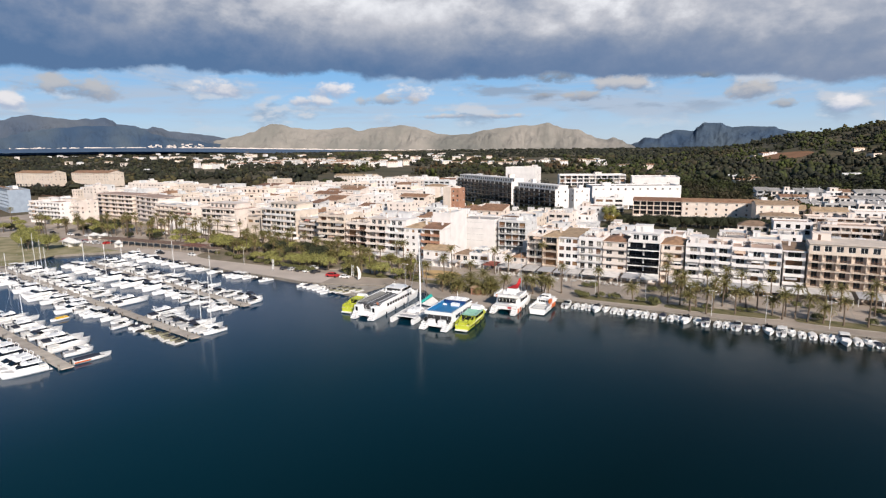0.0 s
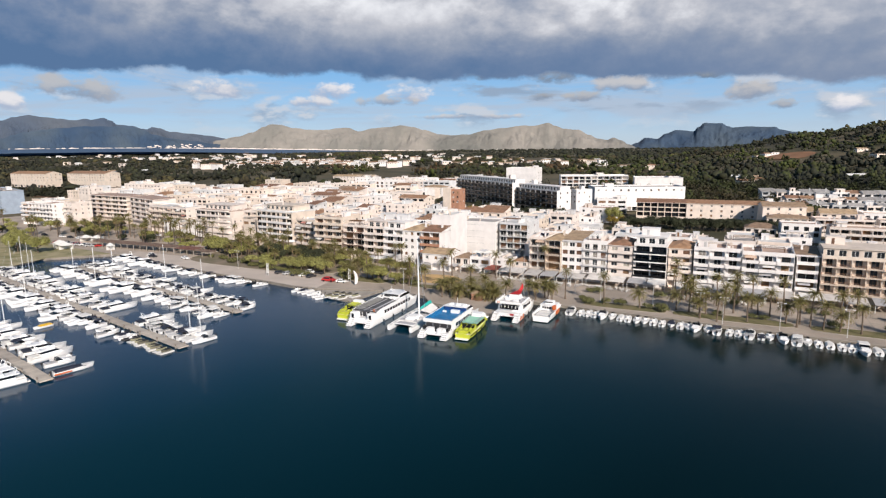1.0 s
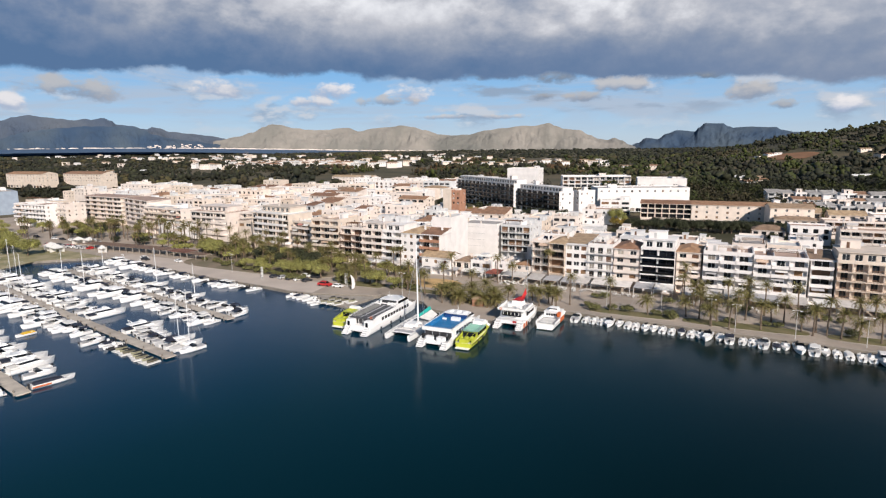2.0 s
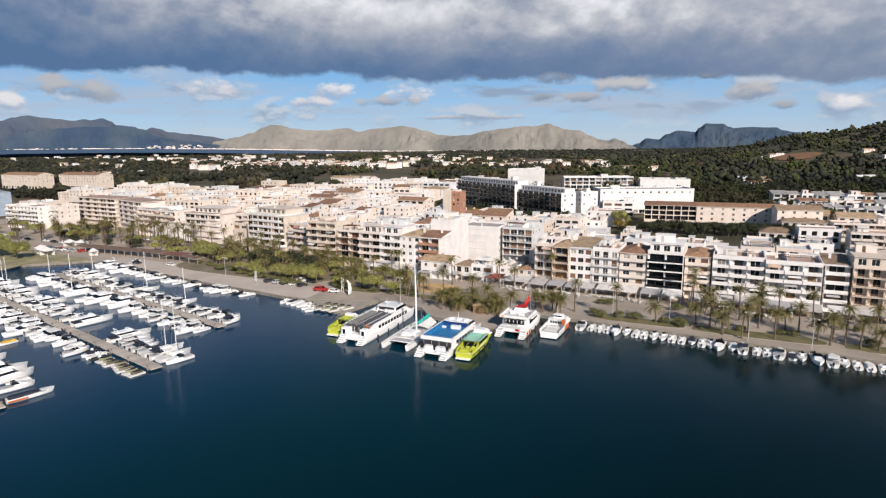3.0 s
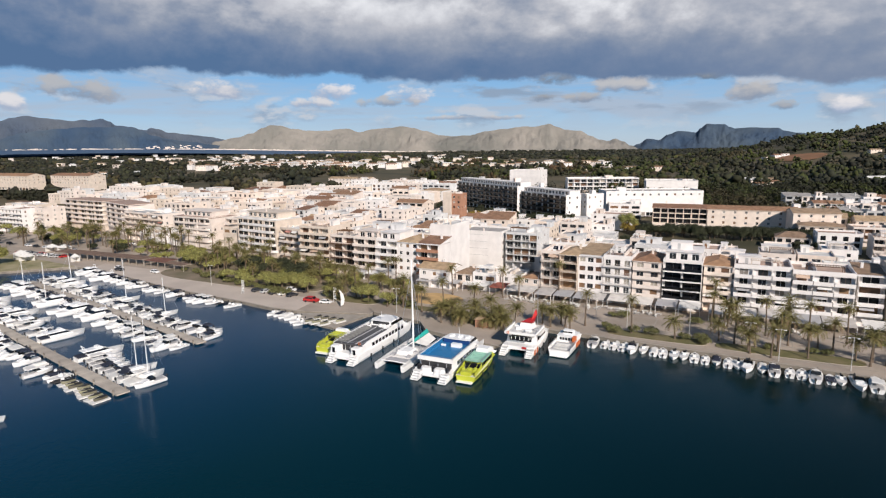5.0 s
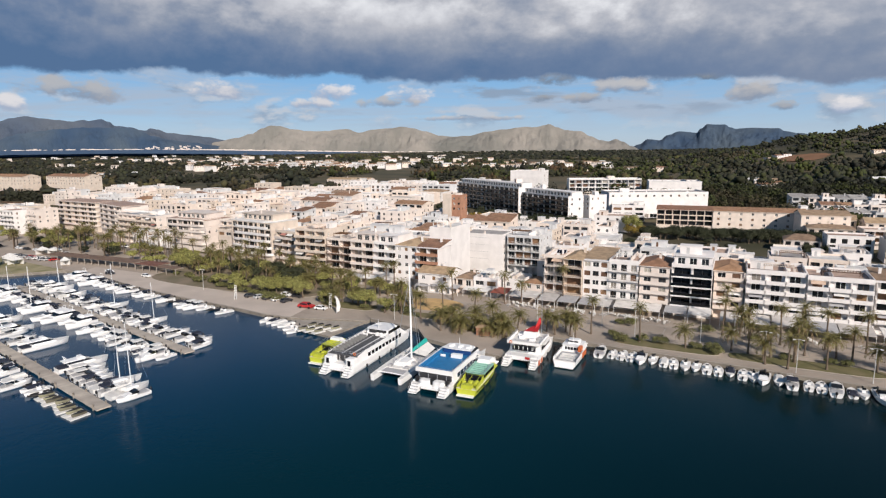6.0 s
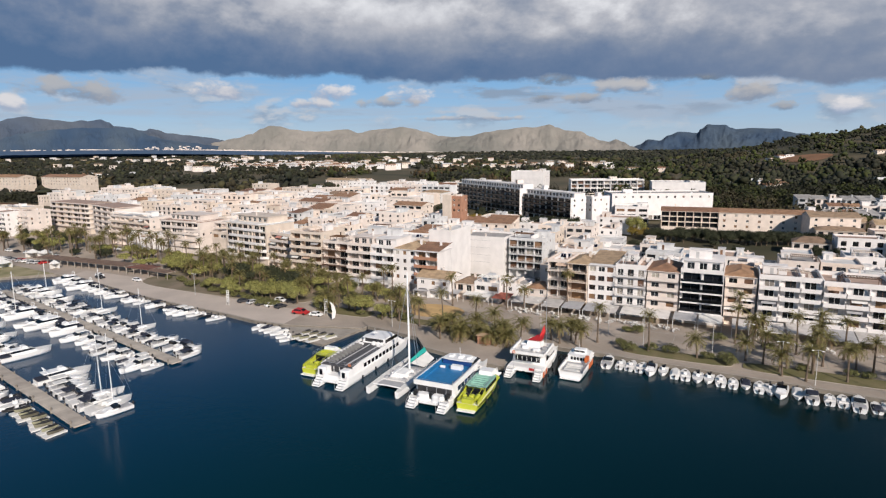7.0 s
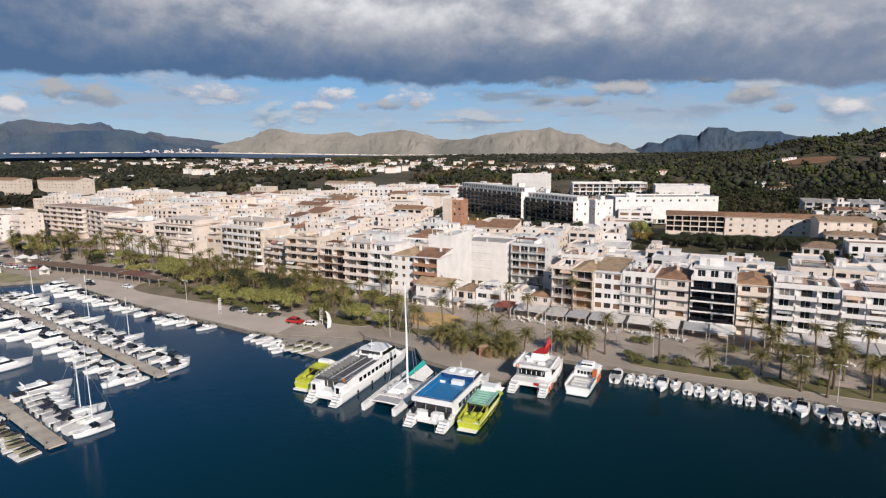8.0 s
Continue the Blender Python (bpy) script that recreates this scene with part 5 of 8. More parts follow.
building("apartment_building", -14, 219, 30, 15, 3, "peach building wing with open dark loggias and a tiled roof", PEACH, 3.0, 3.2, "loggia", 7, None, seed=46, z=4, turn=5, ground="none", roof="gable", roofmat=TILE, only_top=3, glaze=0.95, frame_kind="wood")
building("apartment_building", 16, 221, 46, 15, 3, "long peach building with few windows and a tiled roof", PEACH, 3.0, 3.2, "win", 8, None, seed=46, z=4, turn=4, ground="none", roof="gable", roofmat=TILE, only_top=3)
building("apartment_building", 58, 206, 22, 16, 3, "peach building end with a tiled gable roof", PEACH, 3.0, 3.2, "win", 4, None, seed=47, z=5, turn=8, ground="none", roof="gable", roofmat=TILE_PALE, only_top=2)
building("school", -106, 370, 62, 16, 2, "long white building with open galleries", WHITE, 3.2, 3.6, "loggia", 11, None, seed=48, z=14.0, turn=22, roofmat=FLAT_WHITE, only_top=3)
building("school", -38, 362, 40, 24, 2, "large pale building behind trees", WHITE, 3.2, 3.6, "none", 12, None, seed=49, z=13.5, turn=12, roofmat=FLAT_WHITE, ground="none")
building("hotel", -644, 236, 60, 20, 4, "ochre hotel with a tiled roof behind the town", SAND, 3.0, 3.4, "win", 14, None, seed=50, z=11, turn=4, roof="gable", roofmat=TILE, only_top=3)
building("hotel", -716, 214, 60, 20, 4, "ochre hotel wing with rows of arched windows", SAND, 3.0, 3.4, "win", 12, None, seed=51, z=11, turn=4, roof="gable", roofmat=TILE, only_top=3)


# the town behind: packed low houses along the streets
def clear_of_sites(s, d):
    for s0, s1, d0, d1 in ((-200, -140, 225, 330), (-140, -40, 200, 330), (-60, 40, 215, 300), (-20, 200, 185, 250), (-25, 84, 152, 250), (80, 140, 150, 250), (-530, -425, 85, 150), (60, 240, 245, 335), (-135, -110, 160, 190), (-85, -38, 60, 108), (-380, -280, 60, 112), (-450, -350, 60, 118), (-390, -328, 380, 410), (-316, -286, 322, 350), (-272, -240, 292, 320)):
        if s0 < s < s1 and d0 < d < d1:
            return False
    return True


def town():
    rg = random.Random(21)
    walls = (WHITE, CREAM, CREAM, WHITE, PEACH, PALEGREY, PEACH, WHITE, SAND, CREAM)
    count = 0
    d = 67
    while d < 450:
        deep = rg.uniform(13, 17)
        s = (-575 if d > 180 else -470 if d > 120 else -280) + rg.uniform(0, 10)
        while s < 100 + (d - 60) * 0.36:
            w = rg.uniform(7, 14) * (2.1 if d > 190 else 1.15 if d > 130 else 1)
            if in_town(s + w / 2, d) and in_town(s, d + 14) and clear_of_sites(s + w / 2, d + deep / 2) and rg.random() < 0.95:
                p = Q(s, d)
                fl = rg.choice((1, 2, 2, 3, 3)) if d < 120 else rg.choice((1, 1, 2, 2, 3))
                if s > 60 or s > -25:
                    fl = rg.choice((1, 1, 2)) if d < 140 else 1
                elif s > -150 and d > 150:
                    fl = rg.choice((1, 2))
                wall = rg.choice(walls if s > -370 else (SAND, PEACH, CREAM, SAND, PALEGREY))
                tiled = rg.random() < (0.08 if s < -60 else 0.0 if d < 110 else 0.12)
                nm = "pale grey" if wall is PALEGREY else "white" if wall is WHITE else "cream" if wall is CREAM else "sand-coloured" if wall is SAND else "peach"
                building("house" if fl < 3 else "apartment_building", s, d + rg.uniform(0, 1.5), w, deep, fl, f"{nm} {'town house' if fl < 3 else 'small apartment block'} with a {'clay tiled' if tiled else 'flat terrace'} roof", wall, 2.95, 3.2,
                         rg.choice(("win", "win", "door", "wide")), max(1, round(w / (4.2 if d < 110 else 5.2))), None, seed=count, group="town houses", z=ground_z(p.x, p.y) - 0.4,
                         roof=rg.choice(("gable", "hip", "shed")) if tiled else "flat", only_top=1 if d < 118 else 2, ground="none", side=(count % 2 == 0 and d < 118) or 118 < d < 230, rich=d < 90 or (count % 3 == 0 and d < 150), simple=True, inset=d > 118, turn=rg.uniform(-2, 2))
                count += 1
            s += w + (rg.uniform(0, 0.6) if rg.random() < 0.8 else rg.uniform(3, 8))
        d += deep + (rg.uniform(1, 3) if rg.random() < 0.5 else rg.uniform(5, 8))


town()


def row_houses():
    """Terraces of narrow white and grey houses with slanted roofs, at the foot of the hill."""
    rg = random.Random(14)
    k = 0
    for d, s0, s1 in ((256, 62, 160), (281, 74, 175), (308, 60, 190)):
        s = s0
        while s < s1:
            w = rg.uniform(7, 10)
            p = Q(s, d)
            wall = rg.choice((WHITE, GREY, WHITE, CREAM))
            building("row_house", s, d, w, 11, 2, f"{'grey' if wall is GREY else 'cream' if wall is CREAM else 'white'} terraced house with a slanted dark roof", wall, 2.9, 3.0, rg.choice(("wide", "door")), 2, None, seed=k, group="terraced houses",
                     z=ground_z(p.x, p.y) + 0.5 + (d - 256) * 0.05, roof=rg.choice(("shed", "gable", "flat")), roofmat=rg.choice((FLAT_GREY, TILE, FLAT_GREY)), only_top=2, ground="none", side=False, rich=False, simple=True, inset=True, turn=12)
            s += w + rg.choice((0, 0, 1.5))
            k += 1


row_houses()


def far_houses():
    """Scattered pale houses in the country behind the town, too far and many to tell apart singly."""
    rg = random.Random(3)
    walls_, roofs = Builder(), Builder()
    spots = []
    for x, y, n, spread in ((-490, 1420, 40, 55), (-440, 1580, 36, 70), (-330, 1450, 34, 60), (-232, 1330, 34, 55), (-269, 2200, 20, 150), (-62, 1800, 16, 120), (-900, 2150, 40, 170), (-1450, 2800, 24, 260), (-620, 1800, 22, 120),
                            (134, 1530, 16, 110), (262, 1267, 14, 80), (60, 1250, 12, 90), (310, 645, 3, 18), (438, 700, 3, 25), (322, 712, 2, 14), (293, 745, 1, 3), (668, 1000, 2, 20), (-640, 1050, 6, 50)):
        spots += [(rg.gauss(x, spread), rg.gauss(y, spread * 1.3)) for k in range(n)]
    spots += [(541, 1092), (560, 1100), (573, 1104)]
    for x, y in spots:
        r = Vector((x, y, 0)) - QO
        if in_town(r.dot(QU), r.dot(QV)):
            continue
        w, dp, h = rg.uniform(10, 26), rg.uniform(9, 13), rg.choice((4, 6.5, 6.5, 9)) + (2.5 if y > 1200 else 0)
        m = pose(x, y, ground_z(x, y) - 0.3, 0, 0, rg.uniform(-40, 20))
        tone = rg.choice((0, 0, 1, 2))
        b1, b2 = Builder(), Builder()
        hs = [(2 + j * 5, 3.5 + j * 5, h - 2.4, h - 1.0, 0.25) for j in range(int((w - 2) / 5))]
        wall_face(b1, lambda a_, h_, k_: (a_, k_, h_), 0, w, 0, h, hs)
        for f in range(len(b1.f)):
            if all(b1.v[i][1] > 0.2 for i in b1.f[f]):
                b1.m[f] = 3
            else:
                b1.m[f] = tone
        b1.quad((w, 0, 0), (w, dp, 0), (w, dp, h), (w, 0, h), m=tone)
        b1.quad((0, 0, 0), (0, dp, 0), (0, dp, h), (0, 0, h), m=tone)
        b1.quad((0, dp, 0), (w, dp, 0), (w, dp, h), (0, dp, h), m=tone)
        o, rh, t = 0.4, rg.choice((0.3, 1.8, 1.8)), rg.choice((0, 1, 2))
        b2.quad((-o, -o, h), (w + o, -o, h), (w + o, dp / 2, h + rh), (-o, dp / 2, h + rh), m=t)
        b2.quad((w + o, dp + o, h), (-o, dp + o, h), (-o, dp / 2, h + rh), (w + o, dp / 2, h + rh), m=t)
        b2.quad((0, 0, h), (0, dp, h), (0, dp / 2, h + rh), m=t)
        b2.quad((w, 0, h), (w, dp, h), (w, dp / 2, h + rh), m=t)
        for big, small in ((walls_, b1), (roofs, b2)):
            i = len(big.v)
            big.v += [tuple(m @ Vector(v)) for v in small.v]
            big.f += [tuple(i + q for q in f) for f in small.f]
            big.m += small.m
    root = thing("country_houses", pose(0, 0, 0), "scattered distant pale country houses among trees", "houses", kind="stuff")
    part("wall", walls_, [WHITE, CREAM, PEACH, GLASS], root)
    part("roof", roofs, [TILE, TILE_PALE, FLAT_WHITE], root)


far_houses()

# ---- boats ----


def hull(b, L, beam, free, draft=0.35, rake=0.12, full=0.86, m=0, deck=1, well=None, x0=0.0, n=12, inner=0.1, fine=2.0):
    """A lofted hull from the transom (y = 0) to the stem, with a deck let in below the gunwale."""
    rings = []
    for k in range(n + 1):
        t = k / n
        hb = beam / 2 * (full + (1 - full) * math.sin(min(t / 0.4, 1) * math.pi / 2)) if t < 0.4 else beam / 2 * max(0.0, 1 - ((t - 0.4) / 0.6) ** fine) ** 0.9
        hb = max(hb, 0.03)
        y = L * t
        zs = free * (1 + 0.30 * t ** 2)
        yk = y - rake * L * t ** 3 * 0.6
        ring = [(x0 - hb, y, zs), (x0 - hb * 0.88, y * 0.6 + yk * 0.4, zs * 0.25), (x0 - hb * 0.45, yk, -draft * 0.7), (x0, yk, -draft), (x0 + hb * 0.45, yk, -draft * 0.7), (x0 + hb * 0.88, y * 0.6 + yk * 0.4, zs * 0.25), (x0 + hb, y, zs)]
        rings.append(len(b.v))
        b.v += ring
    for a0, b0 in zip(rings, rings[1:]):
        for j in range(6):
            b.f.append((a0 + j, a0 + j + 1, b0 + j + 1, b0 + j))
            b.m.append(m)
    b.f.append(tuple(rings[0] + j for j in range(6, -1, -1)))
    b.m.append(m)
    for a0, b0 in zip(rings, rings[1:]):
        b.f.append((a0, a0 + 6, b0 + 6, b0))
        b.m.append(deck)


def frustum(b, x0, x1, y0, y1, z0, z1, inx=0.2, fore=0.6, aft=0.2, m=0):
    """A deck house with sloped sides and windscreen."""
    lo = [(x0, y0, z0), (x1, y0, z0), (x1, y1, z0), (x0, y1, z0)]
    hi = [(x0 + inx, y0 + aft, z1), (x1 - inx, y0 + aft, z1), (x1 - inx, y1 - fore, z1), (x0 + inx, y1 - fore, z1)]
    i = len(b.v)
    b.v += lo + hi
    for f in ((4, 5, 6, 7), (0, 1, 5, 4), (1, 2, 6, 5), (2, 3, 7, 6), (3, 0, 4, 7)):
        b.f.append(tuple(i + k for k in f))
        b.m.append(m)


def outboard(root, y, z, x=0.0, s=1.0):
    b = Builder()
    b.tube([(x, y - 0.18 * s, z - 0.5 * s), (x, y - 0.2 * s, z + 0.1 * s), (x, y - 0.25 * s, z + 0.12 * s), (x, y - 0.28 * s, z + 0.45 * s), (x, y - 0.22 * s, z + 0.6 * s)], [0.08 * s, 0.09 * s, 0.2 * s, 0.22 * s, 0.1 * s], 8)
    part("outboard_motor", b, BLACKRUB, root)


def open_boat(L=5.2, beam=2.0, cover=None, label="small white open motor boat moored at the quay", wheel=True):
    root = thing("motorboat", pose(0, 0, 0), label, "boat", "quay boats")
    b = Builder()
    hull(b, L, beam, 0.62, fine=3.2)
    part("hull", b, [GEL, GELDECK], root)
    b = Builder()
    frustum(b, -beam * 0.4, beam * 0.4, L * 0.12, L * 0.62, 0.64, 0.70, 0.03, 0.05, 0.03)
    part("cockpit", b, NAVY if cover == "dark" else PALEGREY, root)
    b = Builder()
    frustum(b, -beam * 0.36, beam * 0.36, L * 0.2, L * 0.29, 0.7, 0.98, 0.06, 0.05, 0.05)
    part("seat", b, GELDECK, root)
    if cover in ("white", "dark", "yellow"):
        b = Builder()
        frustum(b, -beam * 0.46, beam * 0.46, 0.2, L * 0.72, 0.66, 1.05, 0.45, 0.9, 0.3)
        part("cover", b, CANVAS if cover == "white" else YELLOW if cover == "yellow" else NAVY, root)
    if wheel:
        b = Builder()
        frustum(b, -0.38, 0.38, L * 0.38, L * 0.52, 0.66, 1.35, 0.06, 0.1, 0.05)
        con = part("console", b, GEL, root)
        b = Builder()
        b.quad((-0.36, L * 0.5, 1.3), (0.36, L * 0.5, 1.3), (0.3, L * 0.44, 1.72), (-0.3, L * 0.44, 1.72))
        part("windscreen", b, TINTED, con)
    outboard(root, 0, 0.55)
    return root


def cuddy_boat(L=7.2, beam=2.6, label="white cabin motor boat with a dark windscreen", top=None):
    root = thing("motorboat", pose(0, 0, 0), label, "boat", "moored boats")
    b = Builder()
    hull(b, L, beam, 0.95, fine=3.2)
    part("hull", b, [GEL, GELDECK], root)
    b = Builder()
    frustum(b, -beam * 0.36, beam * 0.36, L * 0.42, L * 0.84, 0.98, 1.55, 0.25, 1.3, 0.0)
    part("cabin", b, GEL, root)
    b = Builder()
    frustum(b, -beam * 0.37, beam * 0.37, L * 0.36, L * 0.58, 1.35, 1.95, 0.12, 0.75, 0.1)
    part("windscreen", b, TINTED, root)
    b = Builder()
    frustum(b, -beam * 0.38, beam * 0.38, L * 0.06, L * 0.38, 0.98, 1.08, 0.05, 0.05, 0.05)
    part("cockpit", b, GREYCANVAS, root)
    if top:
        b = Builder()
        frustum(b, -beam * 0.42, beam * 0.42, L * 0.12, L * 0.48, 2.05, 2.2, 0.15, 0.2, 0.15)
        for x in (-beam * 0.38, beam * 0.38):
            for y in (L * 0.16, L * 0.42):
                b.tube([(x, y, 1.0), (x, y, 2.08)], [0.03, 0.03], 5)
        part("bimini", b, top, root)
    b = Builder()
    b.tube([(-beam * 0.40, L * 0.55, 1.5), (-beam * 0.36, L * 0.75, 1.62), (0, L * 0.97, 1.75), (beam * 0.36, L * 0.75, 1.62), (beam * 0.40, L * 0.55, 1.5)], [0.03] * 5, 4)
    part("bow_rail", b, ALU, root)
    outboard(root, 0, 0.8, s=1.2)
    return root


def yacht(L=11, beam=3.6, label="white flybridge motor yacht", canopy=NAVY):
    root = thing("motor_yacht", pose(0, 0, 0), label, "boat", "moored boats")
    b = Builder()
    hull(b, L, beam, 1.35, 0.5, fine=3.0)
    b.box(-beam * 0.4, -0.7, 0.2, beam * 0.4, 0.02, 0.38, 1)
    part("hull", b, [GEL, GELDECK], root)
    b = Builder()
    frustum(b, -beam * 0.4, beam * 0.4, L * 0.2, L * 0.74, 1.4, 2.0, 0.12, 1.0, 0.05)
    part("cabin", b, GEL, root)
    b = Builder()
    frustum(b, -beam * 0.37, beam * 0.37, L * 0.21, L * 0.66, 2.0, 2.6, 0.14, 1.2, 0.05)
    part("window_band", b, TINTED, root, "dark tinted windows")
    b = Builder()
    frustum(b, -beam * 0.38, beam * 0.38, L * 0.12, L * 0.55, 2.6, 2.8, 0.08, 0.5, 0.0)
    frustum(b, -beam * 0.3, beam * 0.3, L * 0.42, L * 0.54, 2.8, 3.3, 0.1, 0.5, 0.0)
    part("flybridge", b, GEL, root)
    b = Builder()
    b.tube([(-beam * 0.33, L * 0.2, 2.8), (-beam * 0.28, L * 0.16, 3.9), (beam * 0.28, L * 0.16, 3.9), (beam * 0.33, L * 0.2, 2.8)], [0.1] * 4, 6)
    part("radar_arch", b, GEL, root)
    b = Builder()
    frustum(b, -beam * 0.4, beam * 0.4, 0.1, L * 0.2, 1.45, 1.75, 0.1, 0.1, 0.1)
    part("aft_cover", b, canopy, root)
    return root


def sailboat(L=10, beam=3.2, mast=13, label="white sailing yacht with a furled sail and tall mast", sailcover=NAVY):
    root = thing("sailing_yacht", pose(0, 0, 0), label, "boat", "moored boats")
    b = Builder()
    hull(b, L, beam, 1.0, 0.5, fine=1.9)
    part("hull", b, [GEL, GELDECK], root)
    b = Builder()
    frustum(b, -beam * 0.3, beam * 0.3, L * 0.34, L * 0.72, 1.05, 1.5, 0.15, 0.8, 0.1)
    part("cabin", b, GEL, root)
    b = Builder()
    b.tube([(0, L * 0.56, 1.0), (0, L * 0.55, mast)], [0.11, 0.08], 6)
    for x in (-1, 1):
        b.tube([(x * beam * 0.28, L * 0.55, mast * 0.62), (0, L * 0.55, mast * 0.63)], [0.03, 0.03], 4)
    part("mast", b, GEL, root)
    b = Builder()
    b.tube([(0, L * 0.54, 2.0), (0, L * 0.3, 2.05), (0, L * 0.12, 2.0)], [0.2, 0.24, 0.12], 7)
    part("furled_sail", b, sailcover, root)
    b = Builder()
    for p, q in (((0, L * 0.99, 1.3), (0, L * 0.555, mast * 0.98)), ((0, 0.1, 1.0), (0, L * 0.55, mast)), ((beam * 0.42, L * 0.5, 1.1), (0, L * 0.55, mast * 0.97)), ((-beam * 0.42, L * 0.5, 1.1), (0, L * 0.55, mast * 0.97))):
        b.tube([p, q], [0.018, 0.018], 3)
    part("rigging", b, ALU, root)
    b = Builder()
    frustum(b, -beam * 0.3, beam * 0.3, L * 0.26, L * 0.4, 1.3, 2.0, 0.15, 0.4, 0.1)
    part("sprayhood", b, sailcover, root)
    return root


def inflatable(L=4.6):
    root = thing("inflatable_boat", pose(0, 0, 0), "dark rubber inflatable dinghy with an outboard", "boat", "moored boats")
    b = Builder()
    pts = [(-0.75, 0, 0.35), (-0.78, L * 0.5, 0.36), (-0.55, L * 0.82, 0.42), (0, L, 0.52), (0.55, L * 0.82, 0.42), (0.78, L * 0.5, 0.36), (0.75, 0, 0.35)]
    b.tube(pts, [0.22, 0.26, 0.26, 0.24, 0.26, 0.26, 0.22], 8)
    part("tube", b, BLACKRUB, root)
    b = Builder()
    b.prism([(-0.7, 0.1), (0.7, 0.1), (0.7, L * 0.6), (0.4, L * 0.85), (-0.4, L * 0.85), (-0.7, L * 0.6)], 0.12, 0.28)
    part("floor", b, GREYCANVAS, root)
    b = Builder()
    frustum(b, -0.35, 0.35, L * 0.35, L * 0.5, 0.3, 0.95, 0.05, 0.1, 0.05)
    part("console", b, GEL, root)
    outboard(root, 0.05, 0.4)
    return root


def jet_float():
    root = thing("jet_ski", pose(0, 0, 0), "jet ski on a pale floating dock", "jet ski", "moored craft")
    b = Builder()
    b.box(-0.9, 0, 0.05, 0.9, 3.9, 0.32)
    part("float", b, CANVAS, root)
    b = Builder()
    hull(b, 2.9, 1.0, 0.5, 0.1)
    for i, v in enumerate(b.v):
        b.v[i] = (v[0], v[1] + 0.4, v[2] + 0.42)
    frustum(b, -0.22, 0.22, 0.6, 2.1, 0.9, 1.2, 0.05, 0.3, 0.1, 1)
    b.tube([(-0.38, 2.0, 1.3), (0.38, 2.0, 1.3)], [0.05, 0.05], 5, 1)
    part("craft", b, [OLIVE, BLACKRUB], root, "dull olive and black jet ski")
    return root


PROTOS = {
    "open": [open_boat(5.6, 2.2, None), open_boat(6.0, 2.3, "white", "small motor boat under a white canvas cover", False), open_boat(5.3, 2.15, "dark", "small motor boat under a dark canvas cover", False), open_boat(6.3, 2.4, None, "white open motor boat with a centre console")],
    "cuddy": [cuddy_boat(7.4, 2.9), cuddy_boat(6.8, 2.75, "white cabin motor boat with a dark canvas top", NAVY), cuddy_boat(8.2, 3.0, "white cabin motor boat with a pale canvas top", CANVAS)],
    "yacht": [yacht(10.8, 3.9), yacht(11.4, 4.1, "large white motor yacht with a dark aft cover"), yacht(9.6, 3.6, "white motor yacht with a pale aft cover", CANVAS)],
    "sail": [sailboat(10, 3.2, 13), sailboat(11.5, 3.5, 15.5, "long white sailing yacht with a pale sail cover", CANVAS)],
    "rib": [inflatable()],
    "jet": [jet_float()],
}
USED = set()


def moor(kind, m, rg, size=(1, 1, 1)):
    """Places a boat of the kind: the first use moves the model itself, later ones copy it."""
    ob = rg.choice(PROTOS[kind])
    if ob.name not in USED:
        USED.add(ob.name)
        ob.matrix_basis = m
        return ob
    return copy_thing(ob, m @ Matrix.Diagonal((*size, 1)))


PIER_A = 143.4
PDX, PDY = math.cos(radians(PIER_A)), math.sin(radians(PIER_A))


def pier(tx, ty, length, seed, near, far, skip=0.04, first=3.0, gaps_far=(), gaps_near=()):
    """A planked pier from its tip towards the shore, with boats lying at right angles on both sides."""
    rg = random.Random(seed)
    root = thing("pier", pose(tx, ty, 0, 0, 0, PIER_A), "long pale planked marina pier on piles", "pier", "marina piers")
    b = Builder()
    n = int(length / 10)
    for k in range(n):
        part("deck_panel", deck_panel(), [], root, m=pose(k * 10, 0, 0))
    for k in range(0, n):
        for y in (-1.3, 1.3):
            b2 = CACHE.setdefault("pile", pile_mesh())
            part("pile", b2, [], root, m=pose(k * 10 + 2, y, 0))
    for side_sign, kinds in ((-1, far), (1, near)):
        u = first
        while u < length - 4:
            kind = rg.choice(kinds(u))
            gap = {"open": 2.45, "cuddy": 2.9, "yacht": 3.9, "sail": 3.5, "rib": 2.1, "jet": 2.2}[kind]
            if rg.random() > skip and not any(g0 < u < g1 for g0, g1 in (gaps_far if side_sign == -1 else gaps_near)):
                out = 1.9 + rg.uniform(0, 1.3)
                uu = u + gap / 2
                px, py = tx + PDX * uu - PDY * out * side_sign, ty + PDY * uu + PDX * out * side_sign
                turn = PIER_A + (0 if side_sign == 1 else 180) + rg.uniform(-7, 7)
                m = pose(px, py, 0, 0, 0, turn)
                if rg.random() < 0.22 and kind in ("open", "cuddy"):
                    # moored bow in
                    m = m @ pose(0, 7.4, 0, 0, 0, 180)
                moor(kind, m, rg, (rg.uniform(0.9, 1.08), rg.uniform(0.8, 1.12), rg.uniform(0.85, 1.15)))
            u += gap + rg.uniform(0.0, 0.35)
    return root


def deck_panel():
    if "deck" not in CACHE:
        b = Builder()
        b.box(0, -1.45, 0.45, 10, 1.45, 0.75)
        CACHE["deck"] = b.mesh("deck_panel", [DECKING])
    return CACHE["deck"]


def pile_mesh():
    b = Builder()
    b.tube([(0, 0, -1.5), (0, 0, 1.3), (0, 0, 1.4)], [0.2, 0.2, 0.05], 7)
    return b.mesh("pile", [QUAYWALL])


def yachty(u):
    return ("yacht", "yacht", "cuddy", "cuddy", "cuddy", "yacht", "open", "cuddy") + ("sail",)


